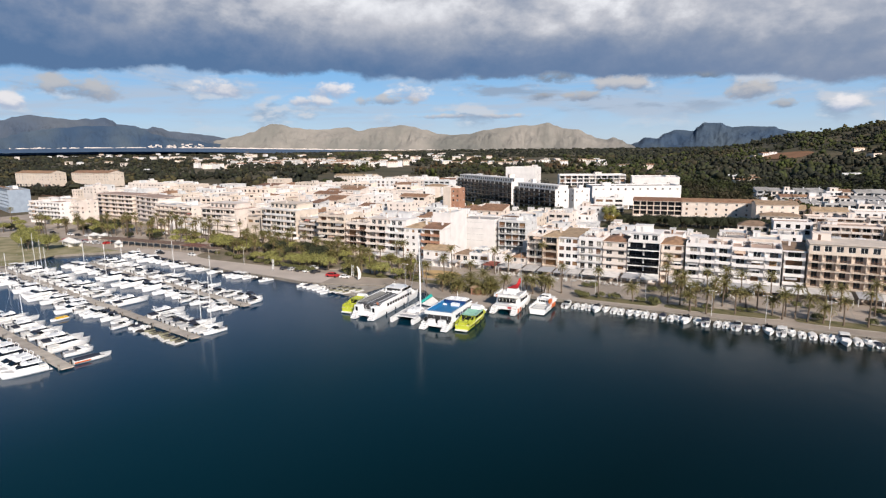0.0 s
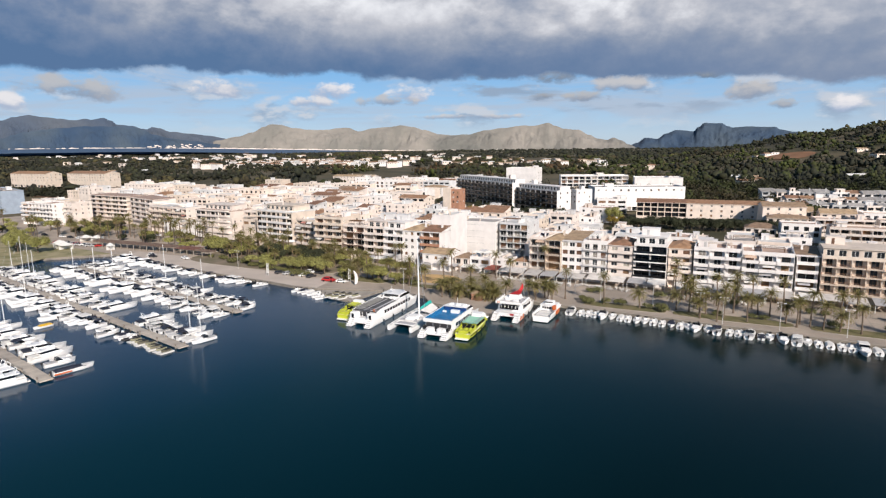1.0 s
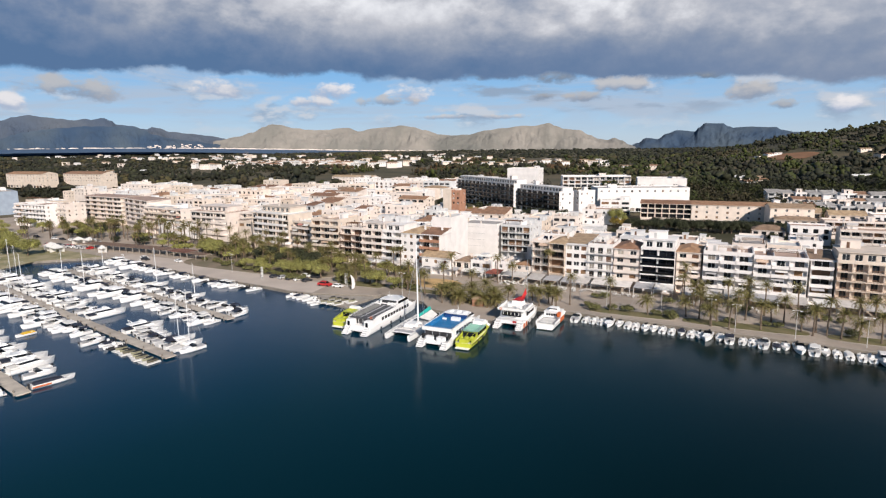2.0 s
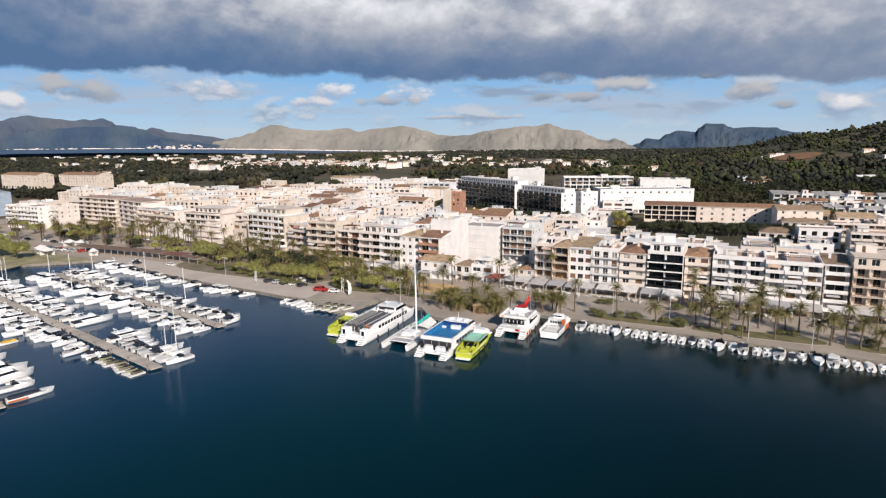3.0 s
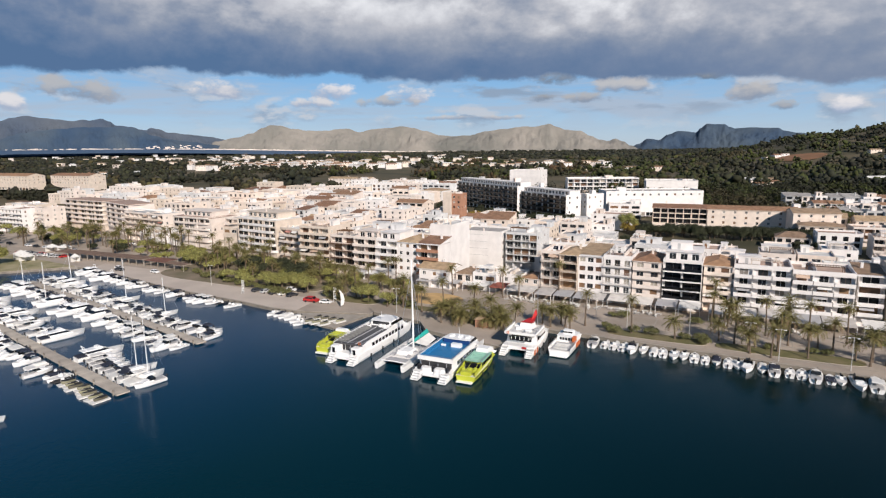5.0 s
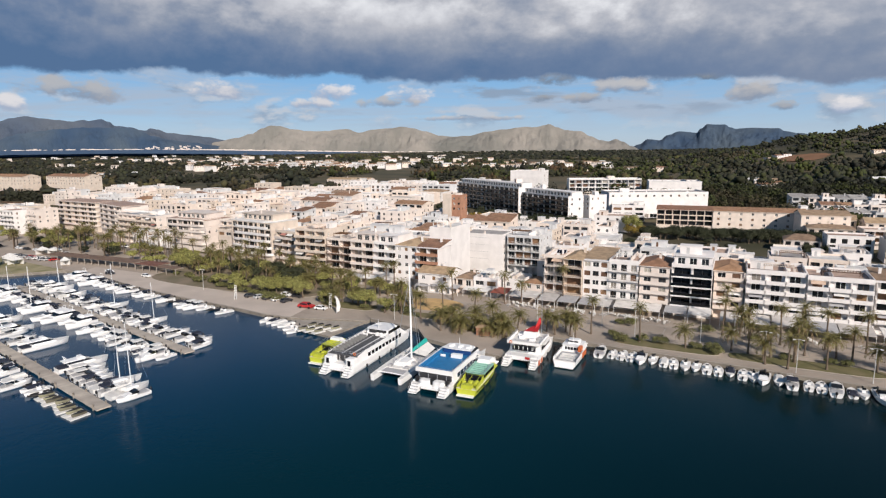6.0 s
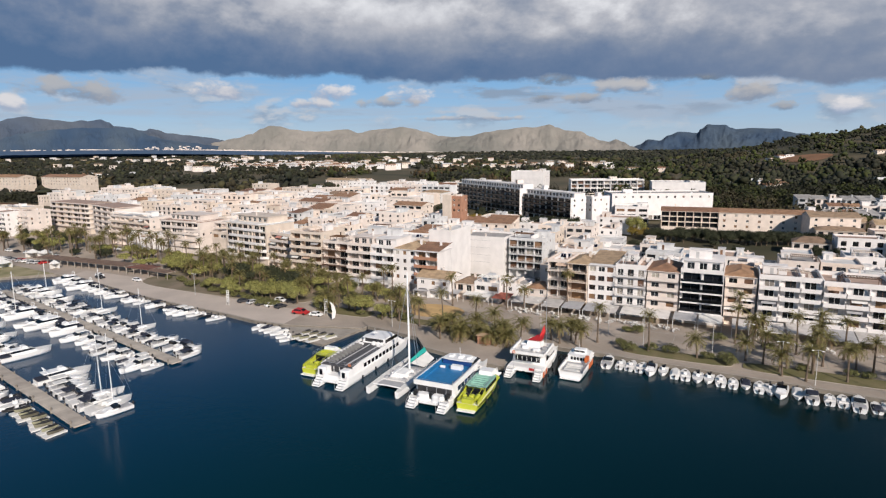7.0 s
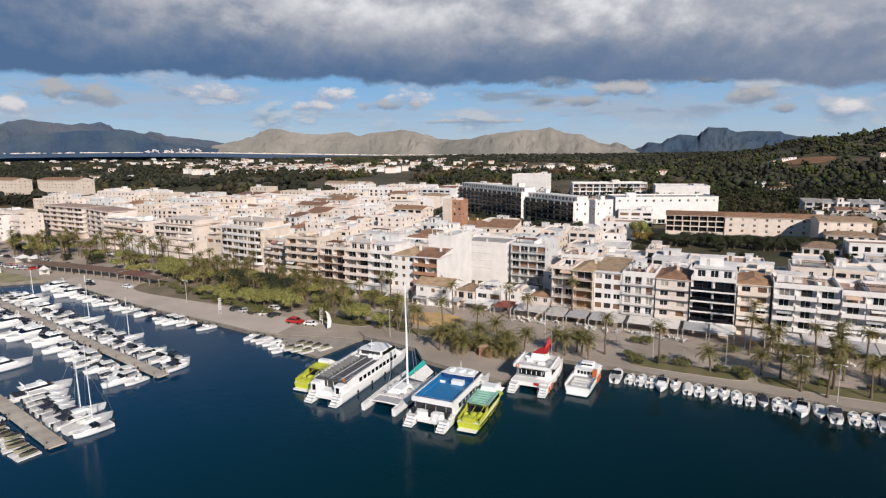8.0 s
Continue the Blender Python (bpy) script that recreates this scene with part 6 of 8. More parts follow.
def mixed(u):
    return ("cuddy", "cuddy", "yacht", "open", "cuddy", "rib", "cuddy") + ("sail",)


def small(u):
    if u < 16:
        return ("cuddy", "open", "cuddy")
    return ("cuddy", "cuddy", "cuddy", "open", "cuddy", "rib", "cuddy", "yacht") + ("sail",)


def jets(u):
    return ("jet",) if u < 18 else ("open", "rib", "open") if u < 26 else mixed(u)


pier(-70.6, 193.6, 134, 3, small, small, first=1.5)
pier(-73.4, 159.6, 170, 4, jets, yachty, first=0.2, gaps_far=((33, 52), (66, 72)), gaps_near=((40, 44),))
pier(-95.2, 136.6, 64, 5, yachty, yachty, gaps_far=((0, 5.2),))


def speedboat():
    root = thing("speedboat", pose(-96.6, 140.6, 0, 0, 0, -40), "low white speedboat with a dark cover and red stripe", "boat", "moored boats")
    L, beam = 9.2, 2.5
    b = Builder()
    hull(b, L, beam, 0.9, 0.35, fine=2.6)
    part("hull", b, [GEL, GELDECK], root)
    b = Builder()
    frustum(b, -beam * 0.44, beam * 0.44, 0.4, L * 0.78, 0.92, 1.35, 0.4, 2.6, 0.4)
    part("cover", b, NAVY, root, "dark canvas boat cover")
    for sg in (-1, 1):
        b = Builder()
        b.box(sg * beam * 0.5 - 0.02, 0.1, 0.35, sg * beam * 0.5 + 0.02, L * 0.42, 0.7)
        part("stripe", b, ORANGE, root, "red-orange stripe")
    outboard(root, 0, 0.7, s=1.2)


speedboat()
small_yellow = open_boat(5.4, 2.1, "yellow", "small motor boat under a bright yellow cover", False)
small_yellow.matrix_basis = pose(-124.6, 181.6, 0, 0, 0, 150)

rng = random.Random(8)
# boats along the open quay, bows out or in, in an almost unbroken row
s = -0.6
while s < 150:
    gap = rng.uniform(2.2, 2.7)
    kind = "open" if rng.random() < 0.86 else "cuddy"
    flip = rng.random() < 0.6
    L = 6.0 if kind == "open" else 7.0
    edge_d = 6.8 - 0.055 * s
    p = Q(s, edge_d - 0.7 - L if flip else edge_d - 0.8)
    moor(kind, pose(p.x, p.y, 0, 0, 0, QA + (0 if flip else 180) + rng.uniform(-6, 6)), rng)
    s += gap + (0.6 if kind == "cuddy" else 0)
# boats along the park quay, in loose groups


def park_edge(s):
    pts = ((-228, 10), (-196, 3), (-168, -2), (-150, -4.4), (-122, -6.5), (-95, -8.6))
    for (a0, b0), (a1, b1) in zip(pts, pts[1:]):
        if a0 <= s <= a1:
            return b0 + (b1 - b0) * (s - a0) / (a1 - a0)
    return -8.6


for s0, s1, kinds in ((-226, -203, ("cuddy", "cuddy", "yacht")), (-202, -178, ("cuddy", "cuddy", "rib")), (-177, -160, ("cuddy", "open", "cuddy")), (-156, -121, ("open", "cuddy", "open", "cuddy", "rib")), (-103, -94, ("open", "rib", "open"))):
    s = s0
    while s < s1:
        kind = rng.choice(kinds)
        gap = {"open": 2.8, "cuddy": 3.5, "yacht": 5.0, "rib": 2.6}[kind]
        p = Q(s + gap / 2, park_edge(s + gap / 2) - 1.0)
        moor(kind, pose(p.x, p.y, 0, 0, 0, QA + 168 + rng.uniform(-14, 14)), rng)
        s += gap + rng.uniform(0.1, 1.0)
for k in range(3):
    p = Q(-91 + k * 3.0, -10.5 - k * 1.8)
    moor(rng.choice(("cuddy", "open")), pose(p.x, p.y, 0, 0, 0, QA + 166 + rng.uniform(-8, 8)), rng)
for k in range(7):
    p = Q(-83.0 + (k % 4) * 2.8, -9.6 - (k // 4) * 4.2)
    moor("jet", pose(p.x, p.y, 0.62, 0, 0, QA + 158 + rng.uniform(-6, 6)), rng)


# ---- excursion vessels ----
HEAD = -23.0


def rail_part(root, pts, h=1.0, name="railing"):
    b = Builder()
    for z in (h, h * 0.5):
        b.tube([(x, y, zz + z) for x, y, zz in pts], [0.035] * len(pts), 4)
    for p, q in zip(pts, pts[1:]):
        n = max(1, int((Vector(q) - Vector(p)).length / 2))
        for k in range(n):
            f = k / n
            x, y, z = (p[i] + (q[i] - p[i]) * f for i in range(3))
            b.tube([(x, y, z), (x, y, z + h)], [0.03, 0.03], 4)
    return part(name, b, ALU, root)


def side_windows(root, xs, y0, y1, z0, z1, n, mat=TINTED, gap=0.4):
    """Separate tinted panes along both sides of a deck house."""
    step_ = (y1 - y0) / n
    for x in xs:
        for k in range(n):
            b = Builder()
            b.box(x - 0.03, y0 + k * step_ + gap / 2, z0, x + 0.03, y0 + (k + 1) * step_ - gap / 2, z1)
            part("side_window", b, mat, root)


def steps_aft(root, x, w, mat=GEL):
    b = Builder()
    for k in range(4):
        b.box(x - w / 2, -2.0 + k * 0.55, 0.15, x + w / 2, -2.0 + (k + 1) * 0.55, 0.45 + k * 0.42)
    part("stern_steps", b, mat, root)


def twin_hulls(root, L, beam, w, free=1.9, mat=GEL):
    for x in (-beam / 2 + w / 2, beam / 2 - w / 2):
        b = Builder()
        hull(b, L, w, free, 0.7, 0.1, 0.95, x0=x, n=16, fine=2.3)
        part("hull", b, [mat, GELDECK], root)
        steps_aft(root, x, w * 0.8)


def pod(root, x0, x1, y0, y1, z0, z1, mat=GEL, name="stern_pod", r=0.45, label=""):
    """A moulded box with rounded corners and a rounded top edge."""
    b = Builder()
    rings = []
    for inset, z in ((0.0, z0), (0.0, z1 - 0.25), (0.08, z1 - 0.1), (0.26, z1)):
        pts = []
        for cx, cy, w0 in ((x1 - r, y1 - r, 0), (x0 + r, y1 - r, 90), (x0 + r, y0 + r, 180), (x1 - r, y0 + r, 270)):
            for k in range(4):
                w = radians(w0 + 30 * k)
                pts.append((cx + max(r - inset, 0.02) * math.cos(w), cy + max(r - inset, 0.02) * math.sin(w), z))
        rings.append(len(b.v))
        b.v += pts
    for a0, b0 in zip(rings, rings[1:]):
        for k in range(16):
            q = (k + 1) % 16
            b.f.append((a0 + k, a0 + q, b0 + q, b0 + k))
            b.m.append(0)
    b.f.append(tuple(rings[-1] + k for k in range(16)))
    b.m.append(0)
    return part(name, b, mat, root, label)


def strip(root, name, x0, y0, z0, x1, y1, z1, mat, label=""):
    b = Builder()
    b.box(x0, y0, z0, x1, y1, z1)
    return part(name, b, mat, root, label)


def stair_treads(root, x, w):
    """Dark treads and a handrail on a stern stair."""
    for k in range(4):
        strip(root, "tread", x - w / 2 + 0.08, -1.98 + k * 0.55, 0.452 + k * 0.42, x + w / 2 - 0.08, -1.62 + k * 0.55, 0.47 + k * 0.42, GREYCANVAS)
    for sx in (x - w / 2, x + w / 2):
        b = Builder()
        b.tube([(sx, -1.9, 0.5), (sx, -1.9, 1.4), (sx, 0.2, 2.8), (sx, 0.2, 1.9)], [0.04] * 4, 5)
        part("handrail", b, ALU, root)


def life_ring(root, x, y, z, face=0):
    b = Builder()
    pts = [(x + (0.32 * math.cos(k * 0.5236) if face == 0 else 0), y + (0.32 * math.cos(k * 0.5236) if face else 0), z + 0.32 * math.sin(k * 0.5236)) for k in range(13)]
    b.tube(pts, [0.08] * 13, 5)
    part("life_ring", b, RING, root, "orange life ring")


def raft(root, x, y, z):
    b = Builder()
    b.tube([(x - 0.6, y, z + 0.32), (x - 0.55, y, z + 0.32), (x + 0.55, y, z + 0.32), (x + 0.6, y, z + 0.32)], [0.15, 0.32, 0.32, 0.15], 10)
    part("life_raft", b, GEL, root, "white life raft canister")


def fenders(root, x, ys, z=0.7):
    for y in ys:
        b = Builder()
        b.tube([(x, y, z - 0.5), (x, y, z - 0.4), (x, y, z + 0.3), (x, y, z + 0.45)], [0.06, 0.2, 0.2, 0.04], 8)
        part("fender", b, BLACKRUB, root, "black hanging fender")


def stern_doors(root, xs, y, z0, z1, w=0.8):
    for x in xs:
        b = Builder()
        b.box(x - w / 2, y - 0.03, z0, x + w / 2, y + 0.03, z1)
        part("stern_door", b, TINTED, root, "dark stern door")


BENCHPALE = material("pale_grey_slats", (0.26, 0.26, 0.255), 0.7, 0.3, 0.8, 5.0)
BENCHGREY = material("worn_grey_slats", (0.10, 0.10, 0.105), 0.7, 0.3, 0.8, 5.0)


def white_catamaran():
    root = thing("excursion_catamaran", pose(-28.6, 180.0, 0, 0, 0, HEAD), "large white excursion catamaran with a grey open sun deck", "boat", "excursion boats")
    L, B = 31.5, 8.8
    twin_hulls(root, L, B, 2.5, 2.0)
    b = Builder()
    b.prism([(-B / 2 + 0.1, 0.5), (B / 2 - 0.1, 0.5), (B / 2 - 0.1, L * 0.72), (B / 2 - 1.5, L * 0.93), (-B / 2 + 1.5, L * 0.93), (-B / 2 + 0.1, L * 0.72)], 1.2, 2.3)
    part("bridge_deck", b, GEL, root)
    b = Builder()
    frustum(b, -B / 2 + 0.25, B / 2 - 0.25, 3.0, L * 0.82, 2.3, 3.9, 0.15, 3.2, 0.1)
    part("saloon", b, GEL, root)
    side_windows(root, (-B / 2 + 0.28, B / 2 - 0.28), 7.0, L * 0.78, 2.5, 3.5, 10, TINTED, 0.55)
    for x in (-B / 2 + 1.35, B / 2 - 1.35):
        pod(root, x - 1.15, x + 1.15, 0.3, 3.6, 1.9, 3.9, GEL)
        strip(root, "pod_door", x - 0.4, 0.24, 2.2, x + 0.4, 0.3, 3.5, TINTED, "dark opening in the stern pod")
        stair_treads(root, x, 2.0)
    # dark box that stands for the shade between the stern pods
    strip(root, "stern_recess", -B / 2 + 2.6, 2.6, 2.32, B / 2 - 2.6, 2.98, 3.85, DARK, "dark panel imitating shade in the stern entrance")
    for x, w_ in ((-0.9, 0.35), (1.6, 0.5), (3.2, 0.25)):
        strip(root, "deck_strip", x, 3.0, 4.08, x + w_, L * 0.57, 4.1, PALEGREY, "pale walkway strip on the sun deck")
    b = Builder()
    b.box(-B / 2 + 0.2, 2.2, 3.9, B / 2 - 0.2, L * 0.70, 4.08)
    part("upper_deck", b, BENCHGREY, root, "dark grey non-slip sun deck")
    for k in range(10):
        b = Builder()
        y = 3.6 + k * 1.35
        b.box(-3.7, y, 4.08, -1.5, y + 0.4, 4.42)
        b.box(-3.7, y - 0.08, 4.42, -1.5, y + 0.04, 4.8)
        part("bench", b, BENCHPALE, root, "grey slatted deck bench")
    for k in range(3):
        pod(root, -0.2 + k * 1.2, 0.8 + k * 1.2, L * 0.565, L * 0.595, 4.08, 4.9, GEL, "helm_seat", 0.25)
    # the shaded inside of the open helm is imitated by a dark strip
    strip(root, "helm_opening", -2.6, L * 0.603, 4.2, 2.6, L * 0.612, 5.35, DARK, "dark panel imitating the shaded open back of the wheelhouse")
    b = Builder()
    frustum(b, -3.5, 3.5, L * 0.60, L * 0.83, 3.9, 5.6, 0.45, 2.2, 0.3)
    wh = part("wheelhouse", b, GEL, root)
    b = Builder()
    frustum(b, -3.42, 3.42, L * 0.606, L * 0.822, 4.6, 5.3, 0.26, 1.0, 0.16)
    part("windscreen", b, TINTED, wh)
    b = Builder()
    b.prism([(-3.0, L * 0.585), (3.0, L * 0.585), (3.3, L * 0.64), (2.6, L * 0.765), (1.4, L * 0.785), (-1.4, L * 0.785), (-2.6, L * 0.765), (-3.3, L * 0.64)], 5.6, 5.74)
    part("roof", b, GEL, wh)
    b = Builder()
    for x0, x1, y0, y1 in ((-B / 2 + 0.05, -B / 2 + 0.2, 2.2, L * 0.74), (B / 2 - 0.2, B / 2 - 0.05, 2.2, L * 0.74)):
        b.quad((x0, y0, 3.6), (x0, y1, 3.6), (x0, y1, 5.0), (x0, y1 - 5, 4.75), (x0, y0 + 3, 4.55), (x0, y0, 4.2))
        b.quad((x1, y0, 3.6), (x1, y1, 3.6), (x1, y1, 5.0), (x1, y1 - 5, 4.75), (x1, y0 + 3, 4.55), (x1, y0, 4.2))
        b.quad((x0, y0, 4.2), (x1, y0, 4.2), (x1, y0 + 3, 4.55), (x0, y0 + 3, 4.55))
        b.quad((x0, y0 + 3, 4.55), (x1, y0 + 3, 4.55), (x1, y1 - 5, 4.75), (x0, y1 - 5, 4.75))
        b.quad((x0, y1 - 5, 4.75), (x1, y1 - 5, 4.75), (x1, y1, 5.0), (x0, y1, 5.0))
    part("bulwark", b, GEL, root)
    b = Builder()
    frustum(b, -B / 2 + 0.6, B / 2 - 0.6, L * 0.70, L * 0.92, 2.3, 4.3, 0.5, 3.6, 0.1)
    part("foredeck", b, GEL, root)
    b = Builder()
    b.tube([(0, L * 0.62, 5.6), (0, L * 0.62, 8.2)], [0.08, 0.04], 6)
    b.box(-0.7, L * 0.62 - 0.15, 6.8, 0.7, L * 0.62 + 0.15, 7.05)
    part("radar_mast", b, GEL, root)
    rail_part(root, [(-B / 2 + 0.3, L * 0.56, 4.08), (-B / 2 + 0.3, 2.4, 4.08), (B / 2 - 0.3, 2.4, 4.08), (B / 2 - 0.3, L * 0.56, 4.08)])
    rail_part(root, [(-B / 2 + 0.4, L * 0.78, 2.3), (-B / 2 + 1.7, L * 0.92, 2.3), (B / 2 - 1.7, L * 0.92, 2.3), (B / 2 - 0.4, L * 0.78, 2.3)])
    b = Builder()
    b.box(-2.0, -0.6, 1.0, 2.0, 1.6, 1.35)
    part("stern_platform", b, GEL, root)
    for x in (-1.9, 1.9):
        b = Builder()
        b.tube([(x, 1.0, 2.3), (x, 0.8, 3.9)], [0.09, 0.09], 6)
        part("stern_post", b, ALU, root)
    stern_doors(root, (-1.2, 1.2), 3.05, 2.35, 3.7)
    fenders(root, B / 2 + 0.15, (6, 12, 18))
    for x in (-2.6, 2.6):
        raft(root, x, L * 0.54, 4.08)
    life_ring(root, 3.4, 2.3, 4.6)
    for k in range(6):
        b = Builder()
        b.box(-B / 2 + 0.5 + k * 1.5, 2.25, 2.3, -B / 2 + 0.58 + k * 1.5, 2.33, 4.0)
        part("stern_post", b, GEL, root)


def blue_catamaran():
    root = thing("excursion_catamaran", pose(-6.0, 168.6, 0, 0, 0, HEAD), "white excursion catamaran with a bright blue upper deck", "boat", "excursion boats")
    L, B = 26.0, 9.4
    twin_hulls(root, L, B, 2.4, 1.8)
    b = Builder()
    b.prism([(-B / 2 + 0.1, 1.0), (B / 2 - 0.1, 1.0), (B / 2 - 0.1, L * 0.72), (B / 2 - 1.6, L * 0.93), (-B / 2 + 1.6, L * 0.93), (-B / 2 + 0.1, L * 0.72)], 1.1, 2.1)
    part("bridge_deck", b, GEL, root)
    b = Builder()
    frustum(b, -B / 2 + 0.2, B / 2 - 0.2, 3.2, L * 0.8, 2.1, 3.7, 0.12, 2.6, 0.1)
    part("saloon", b, GEL, root)
    side_windows(root, (-B / 2 + 0.24, B / 2 - 0.24), 5.0, L * 0.70, 2.4, 3.4, 7, BLUEGLASS)
    b = Builder()
    b.box(-B / 2 + 0.5, 2.6, 3.7, B / 2 - 0.5, L * 0.66, 3.86)
    part("upper_deck", b, BLUE, root, "bright blue painted sun deck")
    b = Builder()
    for x0, x1, y0, y1 in ((-B / 2 + 0.15, -B / 2 + 0.5, 2.4, L * 0.66), (B / 2 - 0.5, B / 2 - 0.15, 2.4, L * 0.66), (-B / 2 + 0.15, B / 2 - 0.15, 2.2, 2.55)):
        b.box(x0, y0, 3.7, x1, y1, 4.72)
    part("bulwark", b, GEL, root)
    for x in (-B / 2 + 0.504, B / 2 - 0.524):
        strip(root, "liner", x, 2.6, 3.87, x + 0.02, L * 0.66, 4.66, BLUE, "blue inner face of the bulwark")
    strip(root, "helm_front", -3.6, L * 0.595, 3.87, 3.6, L * 0.6, 4.95, BLUE_SHADED, "blue wheelhouse back with its shade put into the colour")
    for k in range(4):
        b = Builder()
        b.box(-3.1 + k * 1.6, 3.6, 3.87, -1.9 + k * 1.6, 4.1, 4.2)
        b.box(-3.1 + k * 1.6, 3.5, 4.2, -1.9 + k * 1.6, 3.6, 4.6)
        part("deck_seat", b, BLUE, root)
    for x in (-2.1, 0.2, 2.3):
        pod(root, x - 0.6, x + 0.6, L * 0.63, L * 0.70, 5.2, 5.65, GEL, "roof_dome", 0.4)
    for x in (-B / 2 + 1.3, B / 2 - 1.3):
        stair_treads(root, x, 1.9)
    for x in (-B / 2 + 0.09, B / 2 - 0.11):
        strip(root, "side_stripe", x, 2.0, 1.35, x + 0.02, L * 0.7, 1.75, BLUE, "blue stripe along the side")
    b = Builder()
    b.quad((B / 2 - 0.14, L * 0.52, 3.75), (B / 2 - 0.14, L * 0.60, 3.75), (B / 2 - 0.14, L * 0.82, 2.2), (B / 2 - 0.14, L * 0.72, 2.2))
    b.quad((B / 2 - 0.06, L * 0.52, 3.75), (B / 2 - 0.06, L * 0.60, 3.75), (B / 2 - 0.06, L * 0.82, 2.2), (B / 2 - 0.06, L * 0.72, 2.2))
    part("side_brace", b, GEL, root, "white slanted side brace")
    b = Builder()
    frustum(b, -3.8, 3.8, L * 0.60, L * 0.80, 3.7, 5.1, 0.5, 1.8, 0.0)
    wh = part("wheelhouse", b, GEL, root)
    b = Builder()
    frustum(b, -3.72, 3.72, L * 0.605, L * 0.792, 4.25, 4.85, 0.3, 0.95, 0.0)
    part("windscreen", b, TINTED, wh)
    b = Builder()
    b.prism([(-3.9, L * 0.59), (-2.0, L * 0.575), (2.0, L * 0.575), (3.9, L * 0.59), (3.3, L * 0.72), (1.6, L * 0.745), (-1.6, L * 0.745), (-3.3, L * 0.72)], 5.1, 5.24)
    part("roof", b, GEL, wh)
    b = Builder()
    b.box(-0.4, 12.6, 3.86, 2.2, 13.8, 4.75)
    part("deck_locker", b, GEL, root)
    for k in range(5):
        b = Builder()
        b.box(-B / 2 + 0.7, 3.2 + k * 2.2, 3.86, -B / 2 + 1.3, 5.0 + k * 2.2, 4.3)
        part("bench", b, BLUE, root)
    rail_part(root, [(-B / 2 + 0.3, L * 0.6, 4.5), (-B / 2 + 0.3, 2.4, 4.5), (B / 2 - 0.3, 2.4, 4.5), (B / 2 - 0.3, L * 0.6, 4.5)], 0.5)
    for x in (-1.6, 1.7):
        pod(root, x - 1.4, x + 1.4, 0.2, 2.2, 1.2, 2.55, GEL, "stern_pod", 0.8, "white moulded rounded stern pod")
    for x in (-3.6, 0.1, 3.7):
        strip(root, "stern_gear", x - 0.35, 0.8, 1.6, x + 0.35, 1.9, 2.9, BLACKRUB, "dark engine gear at the stern")
    # dark box in place of the shade under the overhanging deck
    strip(root, "stern_recess", -3.9, 2.6, 2.12, 3.9, 3.16, 3.62, DARK, "dark panel imitating shade in the recess under the deck")
    b = Builder()
    b.box(-2.1, -0.4, 0.9, 2.1, 1.1, 1.25)
    part("stern_platform", b, GEL, root)
    b = Builder()
    b.tube([(0, L * 0.66, 5.2), (0, L * 0.66, 7.6)], [0.08, 0.04], 6)
    part("radar_mast", b, GEL, root)
    stern_doors(root, (-2.6, 2.6), 3.25, 2.15, 3.5)
    fenders(root, B / 2 + 0.15, (5, 10, 15))
    # flat dark slab, added as the shade below the aft deck
    b = Builder()
    b.box(-3.0, 1.05, 1.26, 3.0, 3.1, 1.4)
    part("stern_well", b, DARK, root, "dark slab imitating the shade of a stern well")
    for x in (-3.3, -1.1, 1.1, 3.3):
        b = Builder()
        b.tube([(x, 1.5, 2.1), (x, 1.6, 3.75)], [0.07, 0.07], 6)
        part("stern_post", b, ALU, root)
    raft(root, -2.4, 12.6, 3.86)
    for x in (-B / 2 + 0.3, B / 2 - 0.3):
        for y in (2.5, 8.0, 13.5):
            b = Builder()
            b.tube([(x, y, 4.4), (x, y, 5.6)], [0.05, 0.05], 5)
            part("awning_post", b, ALU, root)


